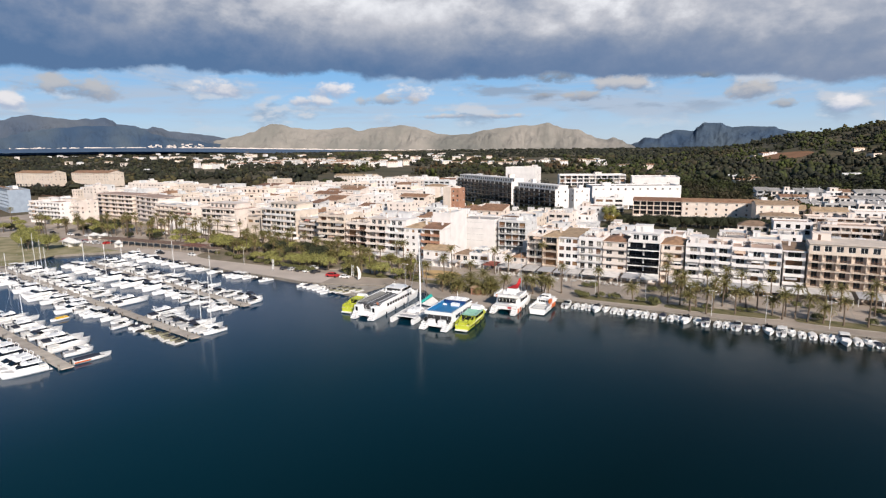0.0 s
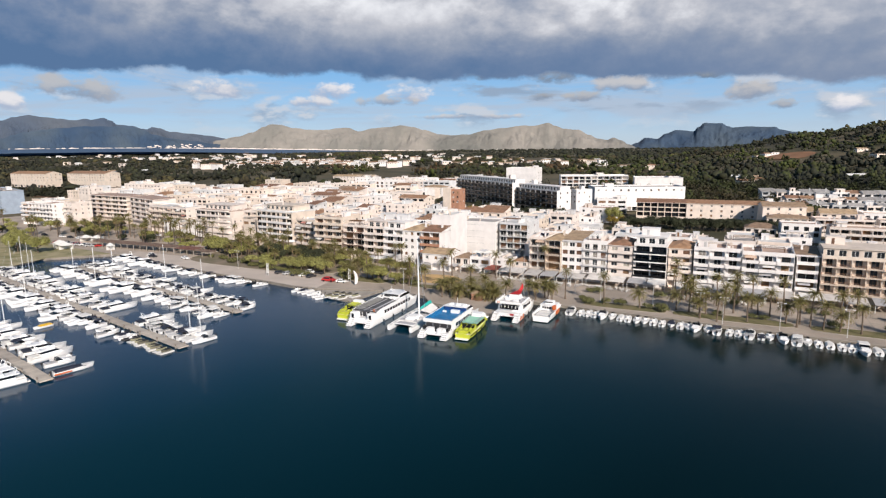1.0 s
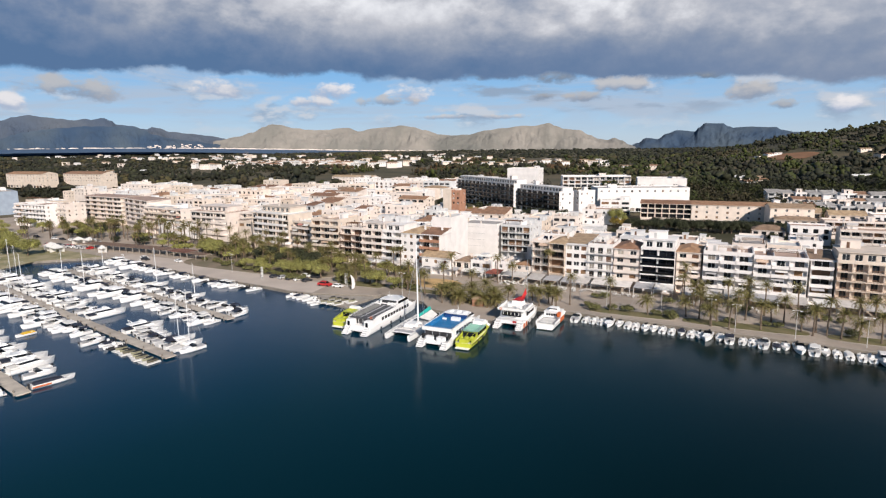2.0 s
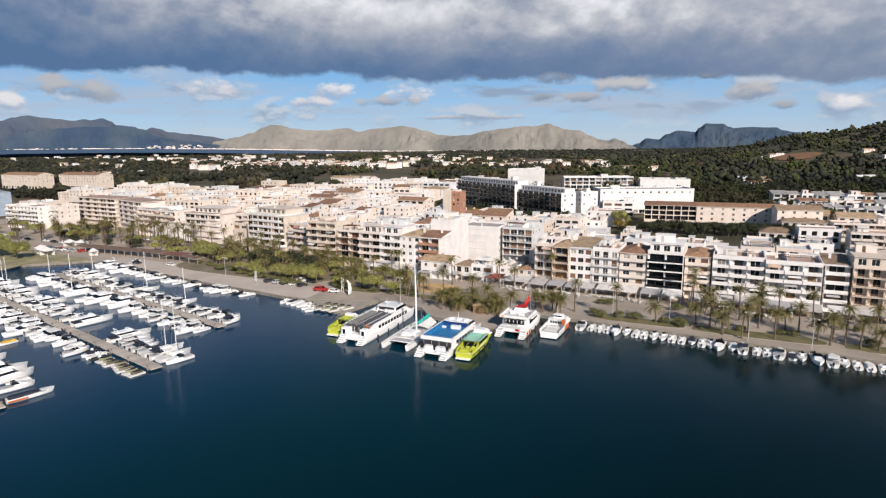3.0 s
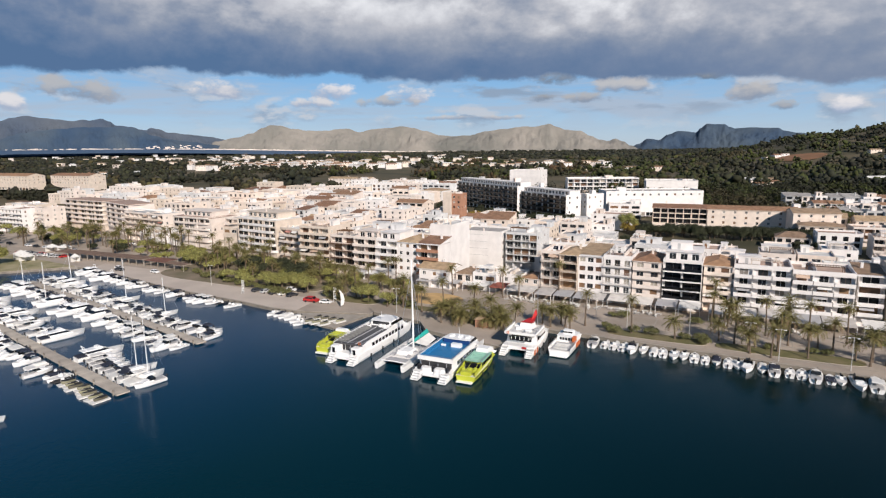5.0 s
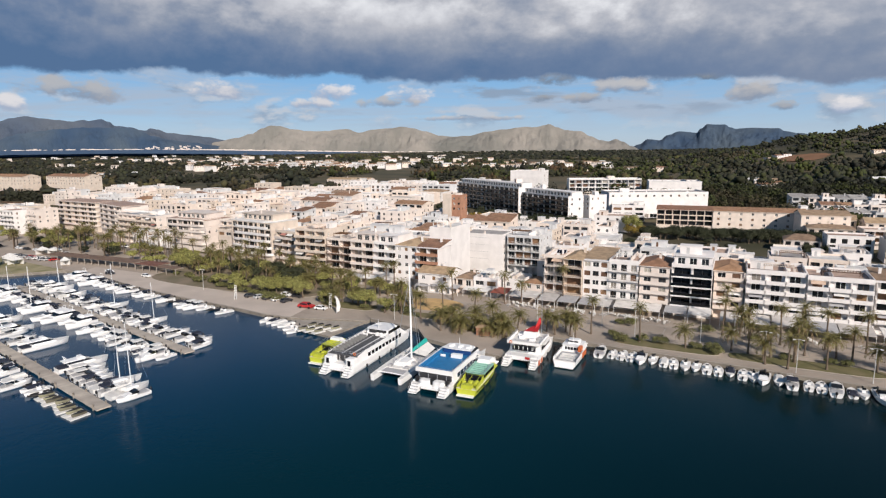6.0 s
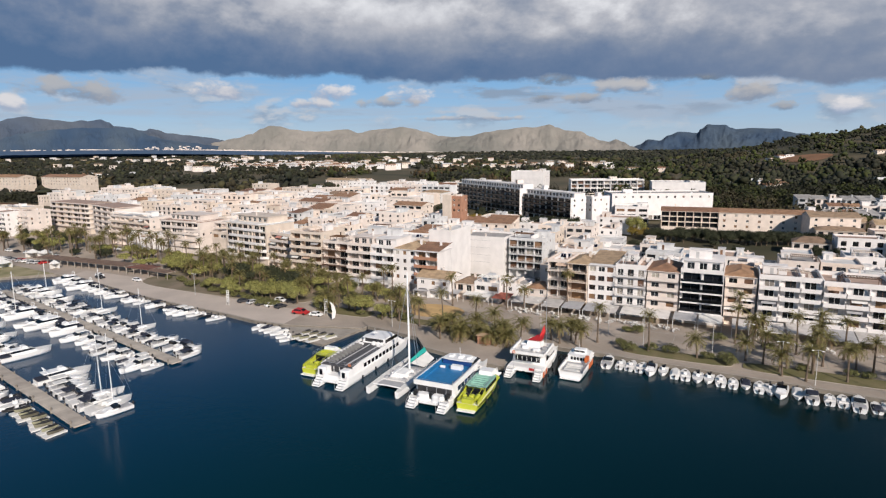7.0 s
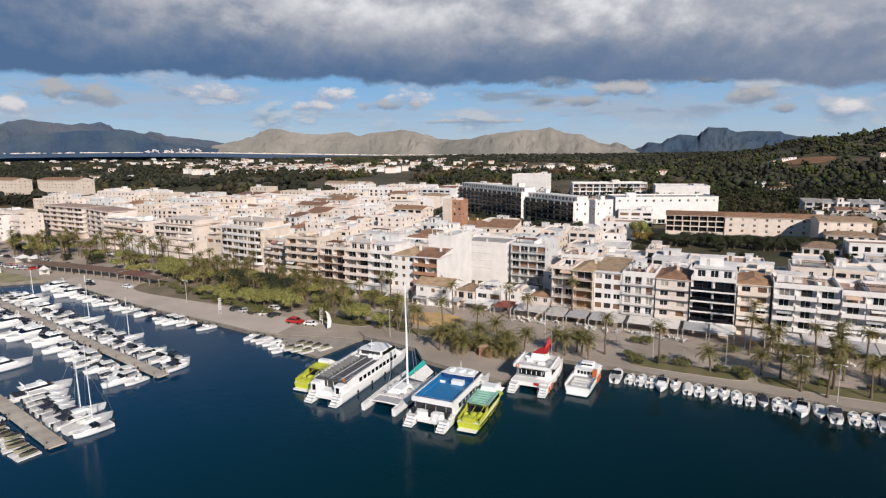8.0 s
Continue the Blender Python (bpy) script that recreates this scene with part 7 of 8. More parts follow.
def lime_boat(x, y, turn, roofmat, label, L=20.5):
    root = thing("glass_bottom_boat", pose(x, y, 0, 0, 0, turn), label, "boat", "excursion boats")
    B = 5.0
    b = Builder()
    hull(b, L, B, 1.7, 0.6, 0.12, 0.92, n=16, fine=2.2)
    part("hull", b, [LIME, GELDECK], root, "lime yellow painted hull")
    b = Builder()
    frustum(b, -B / 2 + 0.35, B / 2 - 0.35, 6.0, L * 0.78, 1.75, 3.3, 0.15, 2.4, 0.1)
    part("saloon", b, LIME, root)
    side_windows(root, (-B / 2 + 0.38, B / 2 - 0.38), 5.6, L * 0.64, 2.2, 3.0, 5, TINTED, 0.25)
    b = Builder()
    b.box(-B / 2 + 0.2, 5.6, 3.3, B / 2 - 0.2, L * 0.62, 3.45)
    part("upper_deck", b, roofmat, root)
    b = Builder()
    frustum(b, -B / 2 + 0.9, B / 2 - 0.9, L * 0.72, L * 0.93, 1.72, 2.5, 0.5, 2.0, 0.1)
    part("foredeck", b, GEL, root, "white raised foredeck")
    for x in (-1.3, 0.2, 1.3):
        pod(root, x - 0.5, x + 0.5, 2.0, 3.2 + 0.4 * x, 1.8, 2.7, LIME, "stern_seat", 0.3)
    for x in (-B / 2 + 0.33, B / 2 - 0.37):
        for y in (3.6, 5.7):
            strip(root, "window_frame", x, y, 1.9, x + 0.04, y + 0.18, 3.25, BLACKRUB)
        strip(root, "window_frame", x, 3.6, 3.15, x + 0.04, L * 0.64, 3.27, BLACKRUB, "black window surround")
    b = Builder()
    frustum(b, -1.7, 1.7, L * 0.58, L * 0.76, 3.3, 4.4, 0.25, 1.2, 0.1)
    part("wheelhouse", b, GEL, root)
    for k in range(6):
        b = Builder()
        b.box(-1.6, 4.8 + k * 1.1, 3.45, 1.6, 5.15 + k * 1.1, 3.72)
        part("bench", b, LIME if roofmat is LIME else MINT, root)
    rail_part(root, [(-B / 2 + 0.3, L * 0.56, 3.45), (-B / 2 + 0.3, 4.3, 3.45), (B / 2 - 0.3, 4.3, 3.45), (B / 2 - 0.3, L * 0.56, 3.45)], 0.8)
    b = Builder()
    b.box(-B / 2 + 0.6, -1.0, 0.3, B / 2 - 0.6, 0.1, 0.55)
    part("stern_platform", b, GEL, root)
    b = Builder()
    b.box(-1.2, 0.1, 1.7, 1.2, 1.4, 2.6)
    part("engine_box", b, LIME, root)
    # solid dark block whose colour stands for a shaded open stern
    b = Builder()
    b.box(-1.9, 1.5, 0.9, 1.9, 4.98, 1.82)
    part("stern_well", b, DARK, root, "dark slab imitating the shaded inside of an open stern")
    fenders(root, B / 2 + 0.1, (5, 9, 13), 0.8)
    b = Builder()
    b.box(-1.7, 4.92, 1.85, 1.7, 5.06, 3.1)
    part("stern_door", b, TINTED, root)
    for x in (-B / 2 + 0.25, B / 2 - 0.4):
        b = Builder()
        b.quad((x, 0.3, 1.6), (x, 5.4, 1.6), (x, 5.4, 3.3), (x, 4.2, 2.75), (x, 0.3, 2.4))
        b.quad((x + 0.15, 0.3, 1.6), (x + 0.15, 5.4, 1.6), (x + 0.15, 5.4, 3.3), (x + 0.15, 4.2, 2.75), (x + 0.15, 0.3, 2.4))
        b.quad((x, 0.3, 2.4), (x + 0.15, 0.3, 2.4), (x + 0.15, 4.2, 2.75), (x, 4.2, 2.75))
        b.quad((x, 4.2, 2.75), (x + 0.15, 4.2, 2.75), (x + 0.15, 5.4, 3.3), (x, 5.4, 3.3))
        part("bulwark", b, LIME, root)
    for x in (-1.7, 0.0, 1.7):
        b = Builder()
        b.tube([(x, 0.5, 1.7), (x, 0.5, 2.9), (x, 4.3, 3.4)], [0.05, 0.05, 0.05], 5)
        part("canopy_pole", b, LIME, root)
    for x in (-B / 2 + 0.02, B / 2 - 0.02):
        b = Builder()
        b.box(x - 0.03, 0.3, 1.25, x + 0.03, L * 0.5, 1.42)
        part("rubbing_strake", b, BLACKRUB, root)


def sailing_catamaran():
    root = thing("sailing_catamaran", pose(-16.4, 174.4, 0, 0, 0, HEAD), "white sailing catamaran with a tall mast and teal sail bag", "boat", "excursion boats")
    L, B = 19.5, 8.6
    for x in (-B / 2 + 0.7, B / 2 - 0.7):
        b = Builder()
        hull(b, L, 1.4, 1.5, 0.5, 0.12, 0.7, x0=x, n=16, fine=2.0)
        part("hull", b, [GEL, GELDECK], root)
    b = Builder()
    b.box(-B / 2 + 1.2, 5.5, 1.2, B / 2 - 1.2, 13.5, 1.6)
    part("bridge_deck", b, GELDECK, root)
    for y in (2.2, L * 0.86):
        b = Builder()
        b.tube([(-B / 2 + 0.7, y, 1.5), (0, y, 1.62), (B / 2 - 0.7, y, 1.5)], [0.16, 0.16, 0.16], 7)
        part("cross_beam", b, GEL, root)
    b = Builder()
    b.box(-B / 2 + 1.3, 2.4, 1.34, B / 2 - 1.3, 5.5, 1.4)
    part("trampoline", b, GREYCANVAS, root)
    b = Builder()
    b.box(-B / 2 + 1.3, 13.5, 1.34, B / 2 - 1.3, L * 0.85, 1.4)
    part("trampoline", b, GREYCANVAS, root)
    b = Builder()
    frustum(b, -1.9, 1.9, 7.0, 12.0, 1.6, 2.5, 0.3, 1.0, 0.4)
    part("cabin", b, GEL, root)
    for x, y in ((-2.2, 6.2), (2.2, 6.2), (-2.4, 9.5), (2.4, 9.5), (-2.4, 12.0), (2.4, 12.0)):
        b = Builder()
        frustum(b, x - 0.45, x + 0.45, y - 0.6, y + 0.6, 1.6, 2.15, 0.08, 0.2, 0.1)
        part("deck_seat", b, GREYCANVAS, root)
    for x in (-1.2, 1.2):
        b = Builder()
        b.tube([(x, 6.0, 1.6), (x, 6.0, 2.7), (x * 0.3, 6.0, 2.9)], [0.05, 0.05, 0.05], 5)
        part("helm_post", b, ALU, root)
    b = Builder()
    b.tube([(0, 13.0, 1.5), (0, 12.9, 14), (0, 12.6, 25.2)], [0.26, 0.24, 0.15], 8)
    part("mast", b, GEL, root)
    b = Builder()
    b.tube([(0, 12.6, 3.2), (0, 4.0, 3.3)], [0.14, 0.12], 7)
    boom = part("boom", b, GEL, root)
    b = Builder()
    b.quad((0.1, 13.2, 3.0), (0.9, 20.6, 3.7), (0.2, 20.8, 4.6), (-0.2, 13.3, 3.6))
    b.quad((-0.1, 13.2, 2.95), (0.5, 20.6, 3.65), (0.2, 20.8, 4.6), (-0.2, 13.3, 3.6))
    part("sail_bag", b, TEAL, boom, "teal folded sail bag")
    b = Builder()
    b.quad((0.1, 13.4, 2.9), (3.2, 14.5, 2.0), (3.4, 19.6, 2.5), (0.9, 20.6, 3.6))
    b.quad((0.1, 13.4, 2.84), (3.2, 14.5, 1.94), (3.4, 19.6, 2.44), (0.9, 20.6, 3.54))
    part("awning_sheet", b, CANVAS, root)
    b = Builder()
    for p, q in (((0, 18.5, 1.5), (0, 12.7, 22)), ((3.6, 10.5, 1.5), (0, 12.7, 22)), ((-3.6, 10.5, 1.5), (0, 12.7, 22))):
        b.tube([p, q], [0.05, 0.05], 4)
    part("rigging", b, ALU, root)


def red_catamaran():
    root = thing("excursion_catamaran", pose(15.6, 185.0, 0, 0, 0, HEAD), "white excursion catamaran with orange stripes and a red canopy", "boat", "excursion boats")
    L, B = 19.0, 9.0
    twin_hulls(root, L, B, 2.1, 1.7)
    b = Builder()
    b.prism([(-B / 2 + 0.1, 1.2), (B / 2 - 0.1, 1.2), (B / 2 - 0.1, L * 0.7), (B / 2 - 1.6, L * 0.92), (-B / 2 + 1.6, L * 0.92), (-B / 2 + 0.1, L * 0.7)], 1.0, 2.0)
    part("bridge_deck", b, GEL, root)
    b = Builder()
    frustum(b, -B / 2 + 0.4, B / 2 - 0.4, 4.0, L * 0.82, 2.0, 4.6, 0.3, 2.6, 0.4)
    part("saloon", b, GEL, root)
    b = Builder()
    b.box(-B / 2 + 1.2, 4.02, 2.5, B / 2 - 1.8, 4.2, 3.7)
    part("saloon_door", b, TINTED, root)
    side_windows(root, (-B / 2 + 0.46, B / 2 - 0.46), 5.0, L * 0.68, 2.8, 3.8, 4)
    b = Builder()
    b.prism([(-B / 2 + 0.3, 2.4), (B / 2 - 0.3, 2.4), (B / 2 - 0.6, L * 0.66), (-B / 2 + 0.6, L * 0.66)], 4.6, 4.8)
    part("upper_deck", b, GELDECK, root)
    b = Builder()
    b.box(-B / 2 + 0.3, 2.3, 4.8, B / 2 - 0.3, 2.45, 5.4)
    for x in (-B / 2 + 0.3, B / 2 - 0.45):
        b.box(x, 2.45, 4.8, x + 0.15, L * 0.6, 5.4)
    part("bulwark", b, GEL, root)
    b = Builder()
    frustum(b, -1.8, 1.8, L * 0.42, L * 0.62, 4.8, 6.3, 0.3, 0.8, 0.2)
    part("wheelhouse", b, GEL, root)
    b = Builder()
    b.quad((-1.6, 8.4, 6.4), (2.2, 8.0, 6.7), (1.9, 12.2, 7.9), (0.0, 11.8, 6.9))
    b.quad((1.0, 9.0, 6.9), (1.9, 12.2, 7.9), (1.5, 12.6, 9.4))
    b.quad((-1.6, 8.4, 6.32), (2.2, 8.0, 6.62), (1.9, 12.2, 7.82), (0.0, 11.8, 6.82))
    part("canopy", b, RED, root, "red slanted canvas canopy")
    for x in (B / 2 - 0.02, -B / 2 + 0.02):
        for y in (0.6, 3.0):
            b = Builder()
            b.box(x - 0.04, y, 0.3, x + 0.04, y + 1.2, 1.65)
            part("stripe", b, ORANGE, root)
    b = Builder()
    b.box(-1.2, 3.7, 1.0, 0.6, 4.0, 1.9)
    part("locker", b, RED, root)
    b = Builder()
    b.tube([(2.0, 12.5, 4.8), (2.0, 12.4, 19)], [0.1, 0.05], 6)
    part("mast", b, ALU, root)
    strip(root, "aft_window", -2.4, 2.2, 3.5, 2.6, 3.9, 4.3, TINTED, "dark aft window strip under the deck")
    for k in range(5):
        strip(root, "mullion", -2.3 + k * 1.15, 2.14, 3.45, -2.18 + k * 1.15, 2.2, 4.35, GEL)
    for x, y, w_ in ((-2.4, 6.2, 1.3), (0.6, 4.8, 1.6), (2.4, 6.6, 1.2)):
        pod(root, x, x + w_, y, y + 1.5, 4.8, 5.5, GEL if x < 2 else GREYCANVAS, "deck_console", 0.3)
    strip(root, "sign_board", 0.9, 1.12, 1.4, 2.1, 1.19, 2.0, RED, "small red board on the stern")
    for x in (-B / 2 + 1.05, B / 2 - 1.05):
        stair_treads(root, x, 1.7)
    for x in (-B / 2 - 0.5, B / 2 - 0.3):
        strip(root, "deck_wing", x, 4.5, 4.5, x + 0.8, L * 0.6, 4.62, GELDECK, "overhanging edge of the upper deck")
    rail_part(root, [(-B / 2 + 0.4, L * 0.6, 5.4), (-B / 2 + 0.4, 2.4, 5.4), (B / 2 - 0.4, 2.4, 5.4), (B / 2 - 0.4, L * 0.6, 5.4)], 0.5)
    fenders(root, B / 2 + 0.15, (5, 9), 0.8)
    raft(root, -2.6, 8.6, 4.8)
    for k in range(4):
        b = Builder()
        b.box(-3.2 + k * 1.7, 3.4, 4.8, -2.0 + k * 1.7, 4.0, 5.2)
        part("bench", b, GELDECK, root)
    life_ring(root, -3.2, 2.2, 5.1)


def orange_boat():
    root = thing("excursion_boat", pose(26.2, 183.6, 0, 0, 0, -25), "white and orange passenger boat with an open stern deck", "boat", "excursion boats")
    L, B = 17.0, 6.0
    b = Builder()
    hull(b, L, B, 1.7, 0.6, 0.14, 0.94, n=16, fine=2.4)
    part("hull", b, [GEL, GELDECK], root)
    b = Builder()
    for x in (-B / 2 + 0.1, B / 2 - 0.22):
        b.box(x, 0.2, 1.6, x + 0.12, L * 0.55, 2.3)
    part("bulwark", b, GEL, root)
    b = Builder()
    frustum(b, -B / 2 + 0.4, B / 2 - 0.4, L * 0.42, L * 0.78, 1.75, 3.4, 0.2, 1.6, 0.1)
    part("cabin", b, GEL, root)
    for k in range(5):
        b = Builder()
        b.box(-1.75 + k * 0.75, L * 0.42 - 0.06, 2.3, -1.25 + k * 0.75, L * 0.42 + 0.06, 3.0)
        part("cabin_window", b, TINTED, root)
    b = Builder()
    b.box(-B / 2 + 0.5, L * 0.41, 3.4, B / 2 - 0.5, L * 0.70, 3.52)
    part("roof", b, GEL, root)
    pod(root, -1.5, 1.5, L * 0.5, L * 0.63, 3.52, 4.5, GEL, "wheelhouse", 0.4)
    strip(root, "windscreen", -1.3, L * 0.5 - 0.03, 3.9, 1.3, L * 0.5, 4.3, TINTED)
    strip(root, "side_cabin", B / 2 - 1.2, L * 0.36, 2.3, B / 2 - 0.4, L * 0.46, 3.6, ORANGE, "orange painted cabin corner")
    strip(root, "deck_mat", -B / 2 + 0.6, 0.5, 1.755, B / 2 - 0.6, L * 0.41, 1.78, GREYCANVAS, "grey stern deck matting")
    rail_part(root, [(-B / 2 + 0.3, L * 0.4, 2.3), (-B / 2 + 0.3, 0.3, 2.3), (B / 2 - 0.3, 0.3, 2.3), (B / 2 - 0.3, L * 0.4, 2.3)], 0.5)
    b = Builder()
    frustum(b, -B / 2 + 0.8, B / 2 - 0.8, L * 0.74, L * 0.94, 1.7, 2.5, 0.6, 2.2, 0.1)
    part("foredeck", b, GEL, root)
    for x in (-B / 2 + 0.02, B / 2 - 0.02):
        b = Builder()
        b.box(x - 0.04, L * 0.35, 0.9, x + 0.04, L * 0.6, 2.2)
        part("stripe", b, ORANGE, root)
    for k in range(3):
        b = Builder()
        b.box(-1.8, 1.0 + k * 1.6, 1.75, 1.8, 1.5 + k * 1.6, 2.2)
        part("bench", b, CANVAS, root)
    b = Builder()
    b.tube([(0, L * 0.5, 3.5), (0, L * 0.5, 6.4)], [0.06, 0.03], 5)
    part("mast", b, GEL, root)
    b = Builder()
    b.box(-B / 2 + 0.7, -0.9, 0.25, B / 2 - 0.7, 0.1, 0.45)
    part("stern_platform", b, GEL, root)


white_catamaran()
blue_catamaran()
lime_boat(1.9, 166.6, -21.5, MINT, "lime yellow glass-bottom boat with a mint green roof")
lime_boat(-35.1, 186.2, HEAD, LIME, "lime yellow excursion boat beside the large catamaran", 14)
sailing_catamaran()
red_catamaran()
orange_boat()

# ---- trees ----


def palm_mesh(seed, h, r=2.6, n=30):
    rg = random.Random(seed)
    b = Builder()
    lean = rg.uniform(-0.5, 0.5)
    pts, rad = [], []
    for k in range(11):
        f = k / 10
        pts.append((lean * f * f, 0.2 * lean * f, h * f))
        rad.append((0.24 - 0.08 * f) * (1.1 if k % 2 else 0.97) + (0.12 if k == 0 else 0))
    pts.append((lean, 0.2 * lean, h + 0.3))
    rad.append(0.32)
    b.tube(pts, rad, 8)
    trunk = b.mesh("trunk", [BARK])
    c = Builder()
    top = Vector((lean, 0.2 * lean, h + 0.15))
    for k in range(n):
        az = k * 2.39996 + rg.uniform(-0.25, 0.25)
        f = k / n
        up = 1.35 - 1.75 * f + rg.uniform(-0.15, 0.15)
        L = r * rg.uniform(0.9, 1.2) * (1.0 - 0.12 * f)
        dirn = Vector((math.cos(az), math.sin(az), 0))
        side = Vector((-math.sin(az), math.cos(az), 0))
        p, ang = top.copy(), up
        spine = [p.copy()]
        for j in range(9):
            p = p + (dirn * math.cos(ang) + Vector((0, 0, 1)) * math.sin(ang)) * (L / 9)
            ang -= 0.10 + 0.028 * j
            spine.append(p.copy())
        dry = 1 if k > n * 0.82 else 0
        for j in range(9):
            q, q2 = spine[j], spine[j + 1]
            along = (q2 - q)
            lift = along.normalized().cross(side)
            wdt = 0.17 * L * math.sin(math.pi * (0.22 + 0.70 * j / 9)) + 0.05
            for sg in (-1, 1):
                for e in (0.0, 0.34, 0.67):
                    s0 = q.lerp(q2, e)
                    s1 = q.lerp(q2, e + 0.2)
                    tip = s0 + side * sg * wdt + along * 0.95 + lift * (-0.25 * wdt) - Vector((0, 0, wdt * 0.25))
                    c.quad(s0, s1, tip, m=dry)
            c.quad(q - side * 0.03, q + side * 0.03, q2 + side * 0.02, q2 - side * 0.02, m=dry)
    crown = c.mesh("crown", [FROND, DEADFROND])
    return trunk, crown


def leaf_tree_mesh(seed, h, r, flat, mat, leaves=2600, trunk_h=0.45):
    """Forked trunk with limbs and a loose crown of many small leaf sprays in uneven clumps."""
    rg = random.Random(seed)
    b = Builder()
    th = h * trunk_h
    b.tube([(0, 0, 0), (0.1, 0.05, th * 0.6), (0.15, 0, th)], [0.3, 0.22, 0.18], 7)
    blobs = []
    for k in range(9):
        az, el = k * 2.4 + rg.uniform(-0.4, 0.4), rg.uniform(0.35, 1.2)
        q = Vector((math.cos(az) * r * 0.62 * math.cos(el) * 1.3, math.sin(az) * r * 0.62 * math.cos(el) * 1.3, th + (h - th) * (0.15 + 0.55 * math.sin(el)) * (0.9 if flat < 1 else 1)))
        b.tube([(0.15, 0, th * 0.92), tuple(Vector((0.15, 0, th)).lerp(q, 0.55) + Vector((0, 0, 0.2))), tuple(q)], [0.13, 0.08, 0.03], 5)
        blobs.append((q, r * rg.uniform(0.36, 0.56)))
    trunk = b.mesh("trunk", [BARK])
    c = Builder()
    for k in range(leaves):
        q, br = rg.choice(blobs)
        v = Vector((rg.gauss(0, 1), rg.gauss(0, 1), rg.gauss(0, 1))).normalized() * br * (rg.random() ** 0.4)
        v.z *= flat
        p = q + v
        s = rg.uniform(0.12, 0.26) * (r / 3) ** 0.5
        n = (v.normalized() + Vector((rg.uniform(-0.45, 0.45), rg.uniform(-0.45, 0.45), rg.uniform(0.1, 0.8)))).normalized()
        t = n.orthogonal().normalized()
        u = n.cross(t)
        w = rg.uniform(0, 6.28)
        t, u = t * math.cos(w) + u * math.sin(w), u * math.cos(w) - t * math.sin(w)
        c.quad(p - t * s, p + u * s * 0.8 + n * s * 0.3, p + t * s * 1.2)
    crown = c.mesh("crown", [mat])
    return trunk, crown


def plant(meshes, m, name, label, group):
    if name == "shrub":
        ob = new("shrub", meshes[1])
        ob.matrix_basis = m
        return tagged(ob, label, "shrub", group)
    root = thing(name, m, label, name.replace("_", " "), group)
    part("trunk", meshes[0], [], root)
    part("crown", meshes[1], [], root)
    return root


PALMS = [palm_mesh(k, h, r, n) for k, (h, r, n) in enumerate(((7.0, 3.1, 32), (9.5, 2.9, 30), (4.6, 3.6, 40), (12.0, 2.8, 28), (2.4, 4.5, 48)))]
TREES = [leaf_tree_mesh(20 + k, h, r, 0.7, LEAF) for k, (h, r) in enumerate(((5.2, 3.2), (6.2, 3.7), (4.6, 3.0), (7.0, 3.9)))]
PINES = [leaf_tree_mesh(40 + k, h, r, 0.55, LEAFDARK, 3600) for k, (h, r) in enumerate(((9, 5.0), (10, 5.5), (7, 4.0)))]
HEDGE = [leaf_tree_mesh(80 + k, h, r, 0.95, LEAFDARK, 3200, 0.12) for k, (h, r) in enumerate(((5.0, 2.8), (6.0, 3.2), (4.2, 2.6)))]
TALLHEDGE = [leaf_tree_mesh(85 + k, h, r, 0.9, LEAFDARK, 4600, 0.15) for k, (h, r) in enumerate(((8.0, 4.0), (9.0, 4.4)))]
GOLD = leaf_tree_mesh(90, 6.0, 3.2, 0.9, AUTUMN, 2600, 0.2)
BUSHES = [leaf_tree_mesh(60 + k, h, r, 0.75, SHRUBLEAF, 1300, 0.12) for k, (h, r) in enumerate(((2.2, 1.8), (2.6, 2.2), (1.8, 1.5)))]


def palm(kind, s, d, turn=0):
    labels = ("date palm with an arching crown on the promenade", "tall date palm with a slender trunk", "short date palm with a full crown", "very tall slender palm in front of the buildings", "low bushy palm with arching fronds")
    plant(PALMS[kind], at(s, d, 1.0, turn), "palm_tree", labels[kind], "promenade palms")


rng = random.Random(31)
LATER = []
for kind, s, d in ((1, -51.2, 12.1), (4, -40.2, 1.8), (2, -44, 4), (4, -32, 1.5), (2, -29.5, 3.5), (2, -25.4, 8.2), (3, -21.6, 42), (2, -15.1, 10.1), (2, -11.2, 11.9), (2, -13, 14), (1, -6.1, 15.2), (1, 7.3, 13.5), (2, 18.8, 13.4), (3, 27.4, 35.0),
                   (1, 27.1, 29.8), (0, 30.5, 30), (0, 33.4, 16), (1, 41, 26.6)):
    palm(kind, s, d, rng.uniform(0, 360))
for kind, s, d in ((0, 41.7, 8.1), (1, 43.4, 13.2), (1, 51.2, 27.4), (0, 49.8, 11), (2, 52.8, 20.7), (0, 46, 20), (0, 56, 20), (2, 60, 14), (0, 63.5, 14.7), (1, 66, 13), (0, 69, 10.8), (2, 73, 11), (0, 78, 11), (1, 84, 12),
                   (0, 90, 11), (2, 96, 12), (1, 60, 28), (0, 75, 27), (1, 88, 27), (0, 102, 14), (1, -39.9, 36), (0, -34.2, 36.5), (1, -84.7, 38), (0, -42.7, 17.2)):
    palm(kind, s, d, rng.uniform(0, 360))
for kind, s, d in ((2, -35.6, 14.8), (2, -38, 7), (1, -58, 33), (1, -66, 12), (0, -57, 8), (3, -150, 40), (3, -163, 42), (3, -171, 37), (1, -180, 40), (3, -190, 45), (1, -200, 46), (3, -210, 48), (1, -222, 50), (3, -232, 52), (1, -243, 50), (3, -252, 55), (1, -262, 52), (3, -271, 57)):
    palm(kind, s, d, rng.uniform(0, 360))
for k in range(16):
    palm(rng.choice((1, 3)), rng.uniform(-300, -225), rng.uniform(38, 64), rng.uniform(0, 360))
